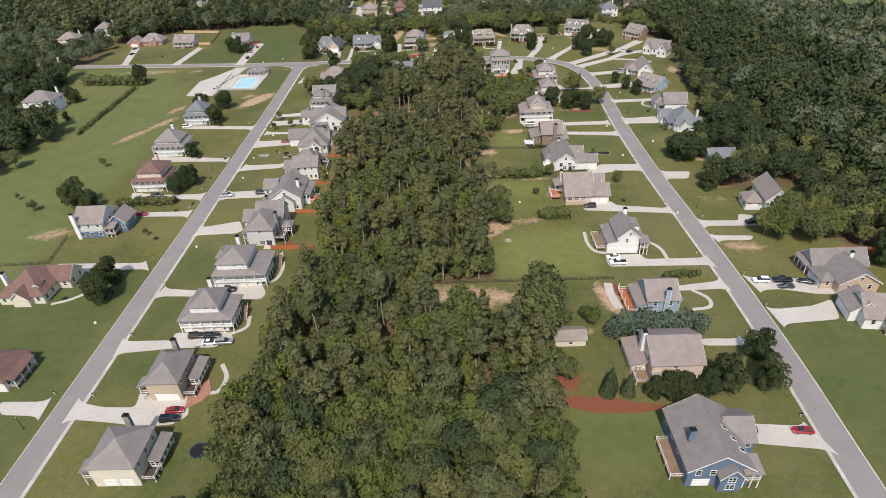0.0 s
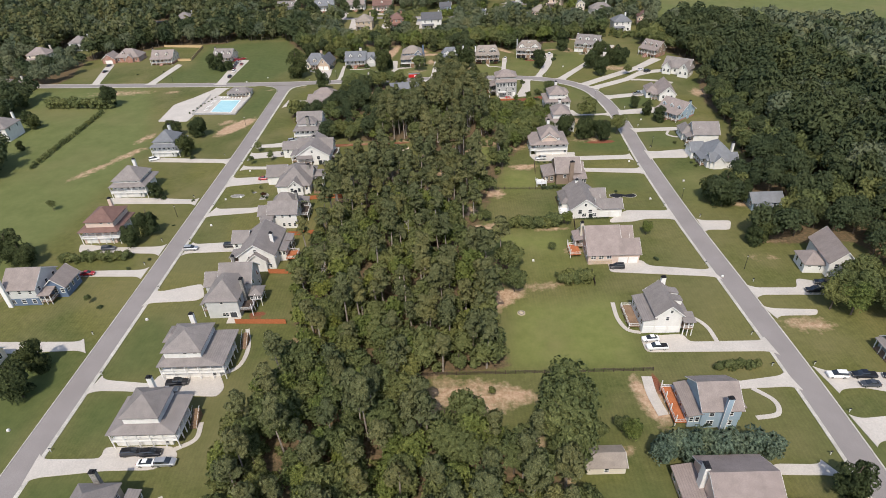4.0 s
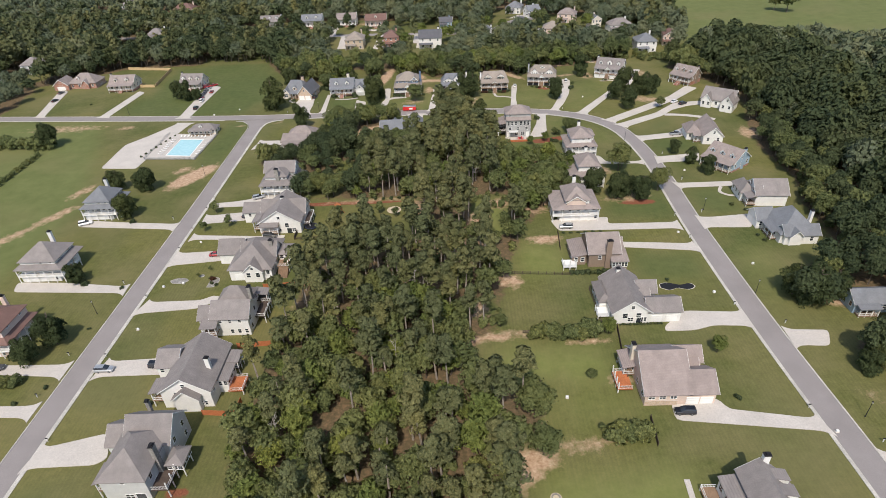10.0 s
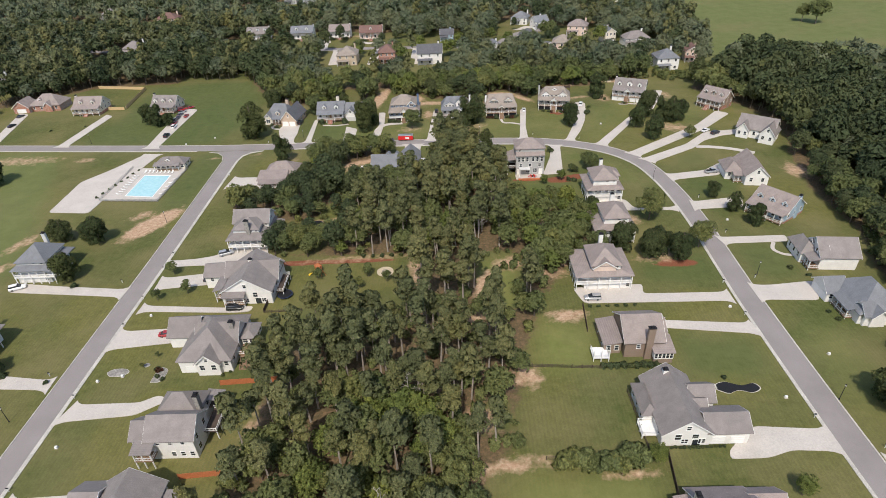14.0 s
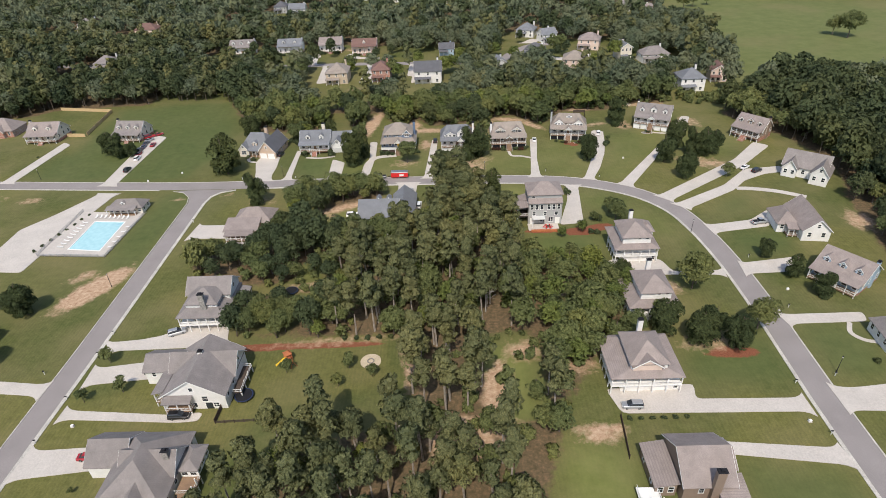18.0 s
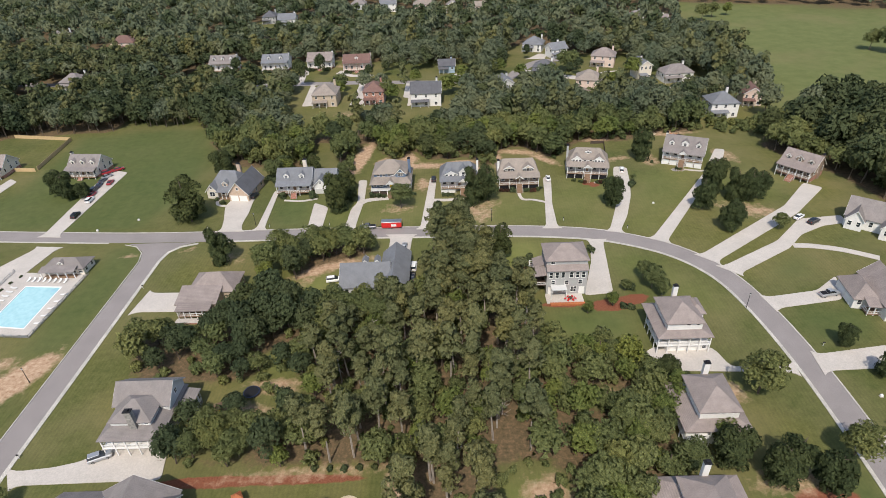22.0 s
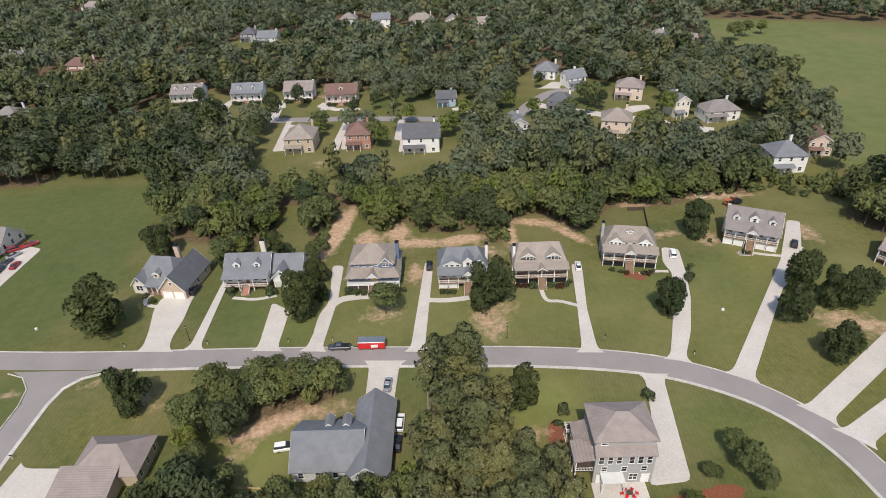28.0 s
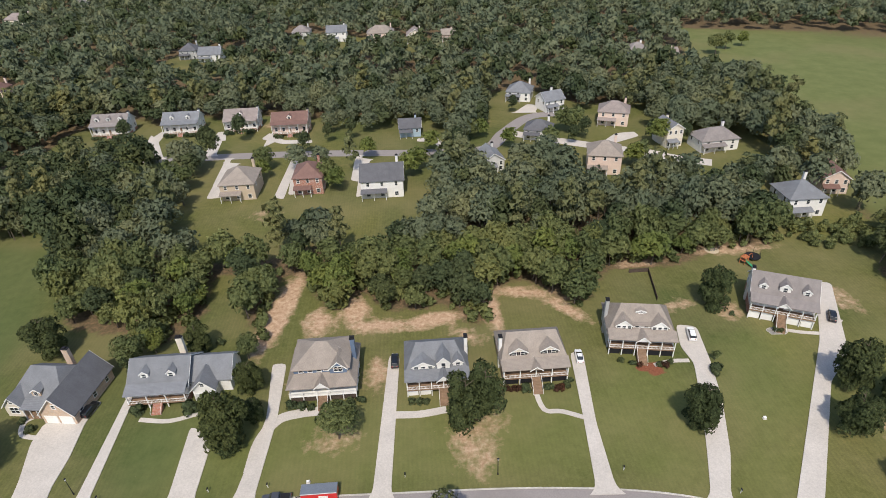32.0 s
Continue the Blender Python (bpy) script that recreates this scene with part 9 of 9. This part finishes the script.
def lounger(x, y, rot):
    ob = tagged(empty("sun_lounger", x, y, rot, 0.22), "white sun lounger on the pool deck", "lounger", "sun loungers at the pool")
    part("seat", cached("lseat", lambda: mesh_of("seat", box(-0.9, 0.4, -0.3, 0.3, 0.3, 0.36), TRIM)), None, ob)
    part("backrest", cached("lback", lambda: mesh_of("backrest", box(0, 0.75, -0.3, 0.3, 0, 0.06), TRIM)), None, ob).matrix_basis = pose(0.4, 0, 0.32, 0, -35, 0)
    for sx in (-0.8, 0.3):
        for s in (-0.25, 0.25):
            part("leg", cached("lleg", lambda: mesh_of("leg", box(-0.03, 0.03, -0.03, 0.03, 0, 0.3), STEEL)), None, ob).matrix_basis = pose(sx, s, 0)


for i in range(9):
    lounger(-138.6, 354 + 2.1 * i, 180)
for i in range(8):
    lounger(-136.5 + 1.8 * i, 375.0 - 0.2 * i, 90)
for i in range(5):
    lounger(-120.6, 353 + 3.4 * i, 0)


def rail_fence(pts, h, mat, label, gap=2.4, slats=0, name="fence"):
    """Posts and rails along pts; slats closes it with boards."""
    ob = tagged(empty(name, *pts[0]), label, "fence")
    x0, y0 = pts[0]
    for a, b in zip(pts, pts[1:]):
        a, b = Vector(a), Vector(b)
        d = b - a
        n = max(1, round(d.length / gap))
        ang = math.degrees(math.atan2(d.y, d.x))
        step = d.length / n
        me_post = cached(("fpost", h, mat.name), lambda: mesh_of("post", box(-0.07, 0.07, -0.07, 0.07, 0, h + 0.1), mat))

        def panel():
            if slats:       # one sheet of boards, each second one set back
                k = max(2, int(step / slats))
                front = []
                for i in range(k):
                    u, v, y = 0.07 + (step - 0.14) * i / k, 0.07 + (step - 0.14) * (i + 1) / k, 0.05 - 0.03 * (i % 2)
                    front += [(u, y), (v, y)]
                bm = prism(front + [(step - 0.07, -0.03), (0.07, -0.03)], 0.05, h)
            else:
                bm = boxes((0.07, step - 0.07, -0.03, 0.03, h - 0.22, h - 0.12), (0.07, step - 0.07, -0.03, 0.03, 0.2, 0.3), (0.07, step - 0.07, -0.03, 0.03, h * 0.5, h * 0.5 + 0.09))
            return mesh_of("panel", bm, mat)
        me_panel = cached(("panel", round(step, 2), h, mat.name, slats), panel)
        for i in range(n + 1):
            p = a + d * (i / n)
            part("post", me_post, None, ob).matrix_basis = pose(p.x - x0, p.y - y0, 0, 0, 0, ang)
            if i < n:
                part("panel", me_panel, None, ob).matrix_basis = pose(p.x - x0, p.y - y0, 0, 0, 0, ang)


rail_fence([(-144.0, 349.1), (-119.5, 347.1), (-118.7, 377.8)], 1.2, STEEL, "thin grey metal fence round the pool", 2.4)
rail_fence([(-144.4, 349.4), (-144.6, 380.4)], 1.2, STEEL, "thin grey metal fence beside the pool deck", 2.4)
rail_fence([(-66.2, 170.6), (-51.0, 169.9)], 1.8, RED_WOOD, "red-brown board fence between two gardens", 2.4, 0.16)
rail_fence([(-62.6, 195.7), (-54.5, 195.1), (-54.2, 199.5)], 1.8, RED_WOOD, "red-brown board fence behind the cream house", 2.4, 0.16)
rail_fence([(-61.0, 219.0), (-48.4, 220.0)], 1.8, RED_WOOD, "red-brown board fence across the lawn", 2.4, 0.16)
rail_fence([(-60.8, 246.0), (-45.4, 246.9)], 1.8, RED_WOOD, "red-brown board fence beside the wood", 2.4, 0.16)
rail_fence([(-57.2, 274.4), (-56.8, 289.0)], 1.5, DARK_WOOD, "dark board fence behind the white house", 2.4, 0.16)
rail_fence([(-57.2, 274.4), (-46.0, 274.8)], 1.0, DARK_WOOD, "dark low rail fence across the garden", 2.4)
rail_fence([(-11.0, 147.4), (50.5, 147.0)], 1.3, DARK_WOOD, "dark rail fence along the lawn", 2.6)
rail_fence([(-11.0, 147.4), (-10.5, 133.0)], 1.3, DARK_WOOD, "dark rail fence beside the bare yard", 2.6)
rail_fence([(41.8, 203.0), (44.2, 222.6)], 1.6, DARK_WOOD, "dark board fence between two houses", 2.4, 0.16)
rail_fence([(18.0, 221.6), (40.5, 221.2), (40.2, 240.0)], 1.2, DARK_WOOD, "dark rail fence round the back lawn", 2.6)
rail_fence([(35.2, 262.0), (36.2, 273.2)], 1.5, DARK_WOOD, "dark board fence by the drive", 2.4, 0.16)
rail_fence([(43.4, 183.4), (44.0, 191.0)], 1.5, DARK_WOOD, "dark board fence at the hedge", 2.4, 0.16)
rail_fence([(16.0, 249.5), (36.0, 248.0)], 1.2, DARK_WOOD, "dark rail fence across the back lawn", 2.6)
rail_fence([(-222.6, 503.3), (-190.1, 497.0), (-186.0, 462.0)], 1.8, NEW_WOOD, "new yellow board fence round a garden", 2.6, 0.3)
rail_fence([(-196.0, 461.5), (-186.2, 460.5)], 1.8, NEW_WOOD, "new yellow board fence beside the house", 2.6, 0.3)
rail_fence([(-190, 164.0), (-145, 166.0), (-148.0, 184.0)], 1.3, DARK_WOOD, "dark rail fence round the meadow garden", 3.0)
rail_fence([(62.4, 469.0), (68.2, 469.0), (65.6, 455.0)], 1.4, DARK_WOOD, "dark board fence at the wood's edge", 2.4, 0.2)
rail_fence([(-50.5, 360.3), (-43.0, 360.2), (-30.5, 358.6)], 0.9, NEW_WOOD, "low pale rail fence at the lawn's end", 2.6)
rail_fence([(128.0, 159.0), (142.0, 158.0)], 1.4, RED_WOOD, "red-brown board fence at the wood's edge", 2.4, 0.16)

h = House(-126.2, 375.6, 0, "low brown-grey pool house with a white gable end", CREAM, ROOF, name="pool_house")
b = h.block(-6.6, 6.4, 2.2, 8.6, 0, 2.8, "hip", 2.0, 0.5)
h.porch(-6.4, 4.5, 0.0, 2.2, 0.25, 2.8, "S", 0.6, 5, False)
h.wins(b, "S", 1.6, 6, 1.2, 1.4), h.wins(b, "E", 1.6, 2)
h.dormer(-1.0, 3.2, 3.2, 1.6, 0.9, 1.6, None, 0.6)
for i in range(8):
    bush(-147.0 + 0.9 * i, 352 + 3.6 * i, 0.75, BUSH, "small round shrub along the pool fence", "shrubs along the pool")


# ---- garden things ----
def trampoline(x, y, r=2.1, net=False):
    ob = tagged(empty("trampoline", x, y), "round black trampoline on the grass", "trampoline")
    bm = bmesh.new()
    bmesh.ops.create_cone(bm, cap_ends=True, segments=24, radius1=r * 0.88, radius2=r * 0.88, depth=0.03, matrix=Matrix.Translation((0, 0, 0.86)))
    part("mat", bm, BLACK, ob)
    bm = bmesh.new()
    for i in range(24):
        a0, a1 = 2 * math.pi * i / 24, 2 * math.pi * (i + 1) / 24
        vs = [bm.verts.new((q * math.cos(a), q * math.sin(a), z)) for q, a, z in ((r * 0.88, a0, 0.9), (r, a0, 0.88), (r, a1, 0.88), (r * 0.88, a1, 0.9))]
        bm.faces.new(vs)
    bmesh.ops.remove_doubles(bm, verts=bm.verts[:], dist=0.001)
    bmesh.ops.solidify(bm, geom=bm.faces[:], thickness=0.05)
    part("frame_pad", bm, PAINTS["blue"] if not net else BLACK, ob)
    for i in range(6):
        a = 2 * math.pi * i / 6
        part("leg", cached("tleg", lambda: mesh_of("leg", box(-0.03, 0.03, -0.03, 0.03, 0, 0.86), STEEL)), None, ob).matrix_basis = pose(r * 0.95 * math.cos(a), r * 0.95 * math.sin(a), 0)
        if net:
            part("net_pole", cached("tpole", lambda: mesh_of("net_pole", box(-0.03, 0.03, -0.03, 0.03, 0.86, 2.6), BLACK)), None, ob).matrix_basis = pose(r * 0.98 * math.cos(a), r * 0.98 * math.sin(a), 0)


trampoline(-62.2, 85.2)
trampoline(-52.6, 282.2, 2.3)
trampoline(102.2, 472.6, 2.3, True)
trampoline(-50.3, 324.0, 2.0)


def playset(x, y, rot, slide="yellow", wood=None):
    ob = tagged(empty("play_set", x, y, rot), f"wooden play set with a {slide} slide", "play set")
    w = wood or RED_WOOD
    part("tower", boxes(*[(sx - 0.06, sx + 0.06, sy - 0.06, sy + 0.06, 0, 2.4) for sx in (-0.8, 0.8) for sy in (-0.8, 0.8)], (-0.9, 0.9, -0.9, 0.9, 1.2, 1.3)), w, ob)
    bm = bmesh.new()
    v = [bm.verts.new(p) for p in ((-1, -1, 2.4), (1, -1, 2.4), (1, 1, 2.4), (-1, 1, 2.4), (0, 0, 3.3))]
    for a, b in ((0, 1), (1, 2), (2, 3), (3, 0)):
        bm.faces.new((v[a], v[b], v[4]))
    bm.faces.new((v[3], v[2], v[1], v[0]))
    part("canopy", bm, w, ob)
    part("slide", box(-0.35, 0.35, -1.7, 1.7, -0.04, 0.04), PAINTS[slide], ob, f"{slide} plastic slide").matrix_basis = pose(0, -2.0, 0.72, 24, 0, 0)
    bm = bmesh.new()
    rod(bm, (0.8, 0, 2.3), (3.6, 0, 2.3), 0.07, 0.07)
    for s in (-0.9, 0.9):
        rod(bm, (3.6, 0, 2.3), (3.6, s, 0), 0.06, 0.06)
    part("swing_beam", bm, w, ob)
    for k in (1.7, 2.7):
        part("swing", boxes((k - 0.22, k + 0.22, -0.12, 0.12, 0.5, 0.54), (k - 0.22, k - 0.2, -0.01, 0.01, 0.54, 2.3), (k + 0.2, k + 0.22, -0.01, 0.01, 0.54, 2.3)), PAINTS["blue"], ob)


playset(-44.6, 294.8, -55, "yellow")
playset(-56.2, 318.4, 20, "yellow", DECK_WOOD)
playset(98.2, 470.2, 30, "green")
for x, y, r in [(-22.9, 293.4, 2.7), (92.2, 478.4, 2.2), (19.0, 171.5, 1.2)]:
    bm = bmesh.new()
    bmesh.ops.create_cone(bm, cap_ends=True, segments=20, radius1=r, radius2=r, depth=0.1, matrix=Matrix.Translation((0, 0, 0.03)))
    ob = tagged(empty("fire_pit", x, y), "pale sand circle with a stone ring", "fire pit")
    part("sand", bm, surface("pale_sand", (0.56, 0.47, 0.34), 0.95, 0.2), ob)
    for i in range(9):
        a = 2 * math.pi * i / 9
        part("stone", cached("pitstone", lambda: mesh_of("stone", bevelled(box(-0.25, 0.25, -0.15, 0.15, 0, 0.25), 0.06), STONE)), None, ob).matrix_basis = pose(0.8 * math.cos(a), 0.8 * math.sin(a), 0.08, 0, 0, math.degrees(a) + 90)

h = House(31.2, 117.0, 0, "low beige garden shed with a pinkish-brown roof", CREAM, ROOF_TAN, name="shed")
b = h.block(-4.2, 4.2, 0, 5.4, 0, 2.5, "gx", 1.3, 0.3)
h.wins(b, "S", 1.4, 1, 0.9, 1.0), h.door(b, "E", 2.7, 0.05, 1.6, 2.0)


def bed(x, y, pts, label, dark=True, turn=0.0):
    ob = tagged(empty("garden_bed", x, y, turn), label, "flower bed")
    sm = smooth_line(pts + pts[:1], 6)[:-1]
    c = Vector((sum(p[0] for p in sm) / len(sm), sum(p[1] for p in sm) / len(sm)))
    part("soil", prism([tuple(c + (Vector(p) - c) * 0.95) for p in sm], -0.05, 0.1), BLACK if dark else STONE, ob)
    part("edging", prism(sm, -0.05, 0.07), KERB, ob)


bed(66.6, 240.6, [(-5, -0.6), (-2.6, -1.9), (0.2, -1.0), (3.2, -1.8), (5.6, -0.6), (4.6, 1.2), (1.4, 0.6), (-2.0, 1.8), (-4.6, 1.2)], "kidney-shaped dark mulch bed with a pale edge")
bed(-90.0, 251.6, [(-3, 0), (-1.6, -1.4), (1.6, -1.4), (3, 0), (1.5, 1.2), (-1.5, 1.2)], "small oval stone-edged bed in the lawn", False)
bed(-78.4, 250.0, [(-1.4, -2.4), (1.2, -2.0), (1.6, 2.0), (-1.0, 2.6)], "pale-edged shrub bed at the house corner", False)
bed(91.2, 439.3, [(-2, -1.2), (2, -1.2), (2.4, 0.8), (0, 1.6), (-2.4, 0.8)], "round stone-edged bed before the porch", False)
bed(-83.4, 254.0, [(-1, 0), (0, -0.8), (1, 0), (0, 0.8)], "small round stone-edged bed", False)


def lamp_post(x, y, h=5.0):
    ob = tagged(empty("street_lamp", x, y), "slim black street lamp post beside the kerb", "street lamp")
    bm = bmesh.new()
    rod(bm, (0, 0, 0), (0, 0, h - 0.5), 0.09, 0.05, 8)
    rod(bm, (0, 0, 0), (0, 0, 0.5), 0.16, 0.12, 8)
    part("post", bm, BLACK, ob)
    bm = bmesh.new()
    rod(bm, (0, 0, h - 0.5), (0, 0, h - 0.1), 0.14, 0.22, 6)
    part("lantern", bm, LAMP_WHITE, ob)
    bm = bmesh.new()
    rod(bm, (0, 0, h - 0.1), (0, 0, h + 0.1), 0.26, 0.04, 6)
    part("lantern_cap", bm, BLACK, ob)


for x, y in [(-109.6, 93.4), (-109.2, 236.0), (-108.8, 330.0), (91.6, 285.4), (13.2, 403.2), (80.0, 351.0), (92.6, 190.0), (-72.0, 406.0), (-180, 411.5), (88.4, 236.0)]:
    lamp_post(x, y)


def mailbox(x, y, rot, wood=True):
    ob = tagged(empty("mailbox", x, y, rot), "black mailbox on a post beside the kerb", "mailbox", "mailboxes along the street")
    part("post", cached("mpost", lambda: mesh_of("post", boxes((-0.06, 0.06, -0.06, 0.06, 0, 1.1), (-0.3, 0.3, -0.05, 0.05, 0.95, 1.03)), TRIM)), None, ob)
    part("letter_box", cached("mbox", lambda: mesh_of("letter_box", bevelled(box(-0.28, 0.28, -0.11, 0.11, 1.03, 1.32), 0.04, 2), BLACK)), None, ob)


for y in (103.5, 126.5, 151.0, 189.0, 217.0, 243.0, 270.0, 283.0, 298.5, 307.0, 369.0):
    mailbox(-97.0, y, 0)
for y in (104.5, 167.5, 203.0, 218.0, 251.0, 292.0):
    mailbox(-107.9, y, 180)
for y in (91.0, 120.5, 147.5, 159.5, 193.0, 231.0, 267.0, 282.0):
    mailbox(80.0 if y > 200 else 81.4, y, 180)
for y in (147.5, 132.0, 183.0, 222.5, 284.0, 310.0, 335.0):
    mailbox(92.2 if y < 200 else 90.4 if y < 290 else 92.2, y, 0)
for x in (-89.0, -66.5, -44.8, -33.0, -5.5, 38.5, 59.0):
    mailbox(x, 404.2 if x < 0 else 402.0 if x < 45 else 395.0, 90)


def utility_box(x, y):
    ob = tagged(empty("utility_box", x, y), "low pale utility box in the grass", "utility box")
    part("cabinet", cached("ubox", lambda: mesh_of("cabinet", bevelled(box(-0.32, 0.32, -0.26, 0.26, 0.08, 0.6), 0.05), TRIM)), None, ob)
    part("plinth", cached("uplinth", lambda: mesh_of("plinth", box(-0.4, 0.4, -0.34, 0.34, 0, 0.08), CONCRETE)), None, ob)


for x, y in [(-93.8, 248.4), (77.4, 270.6), (76.6, 237.0), (-93.0, 228.0), (-91.0, 274.6), (-25.0, 404.6), (73.0, 412.0), (94.2, 250.8), (84.0, 186.0), (96.0, 318.0), (-94.4, 173.6), (-111.4, 133.0), (58.0, 208.0), (26.0, 198.0), (-118, 412.6), (-130, 405.6), (-88, 250.0)]:
    utility_box(x, y)

# terrace chairs and a small table behind the tall grey house
for i in range(6):
    a = i * 1.05
    ob = tagged(empty("garden_chair", 32.5 + 1.5 * math.cos(a), 356.8 + 1.0 * math.sin(a), math.degrees(a) + 90, 0.2), "red garden chair on the brick terrace", "chair", "chairs on the terrace")
    part("seat", cached("gseat", lambda: mesh_of("seat", box(-0.28, 0.28, -0.28, 0.28, 0.4, 0.46), PAINTS["brightred"])), None, ob)
    part("backrest", cached("gback", lambda: mesh_of("backrest", box(-0.28, 0.28, 0.24, 0.3, 0.46, 1.0), PAINTS["brightred"])), None, ob)
    for sx in (-0.24, 0.24):
        for s in (-0.24, 0.24):
            part("leg", cached("gleg", lambda: mesh_of("leg", box(-0.03, 0.03, -0.03, 0.03, 0, 0.4), STEEL)), None, ob).matrix_basis = pose(sx, s, 0)
ob = tagged(empty("garden_table", 32.5, 356.8, 0, 0.2), "small round dark table on the terrace", "table")
bm = bmesh.new()
rod(bm, (0, 0, 0.68), (0, 0, 0.74), 0.6, 0.6, 14)
part("tabletop", bm, DARK_WOOD, ob)
bm = bmesh.new()
rod(bm, (0, 0, 0), (0, 0, 0.68), 0.12, 0.06, 8)
part("pedestal", bm, DARK_WOOD, ob)

# small round garden pool beside the shed
p = tagged(empty("garden_pool", 21.0, 111.2), "small round garden pool with a pale rim and green-blue water", "pool")
bm = bmesh.new()
rings = [[bm.verts.new((r * math.cos(0.3927 * i), r * math.sin(0.3927 * i), z)) for i in range(16)] for r, z in ((2.1, 0.0), (2.1, 0.3), (1.6, 0.3), (1.6, 0.0))]
for a, b in zip(rings, rings[1:]):
    for i in range(16):
        bm.faces.new((a[i], a[(i + 1) % 16], b[(i + 1) % 16], b[i]))
part("rim", bm, CONCRETE, p)
part("water", prism([(1.6 * math.cos(0.3927 * i), 1.6 * math.sin(0.3927 * i)) for i in range(16)], 0.01, 0.2), WATER, p, "green-blue water")
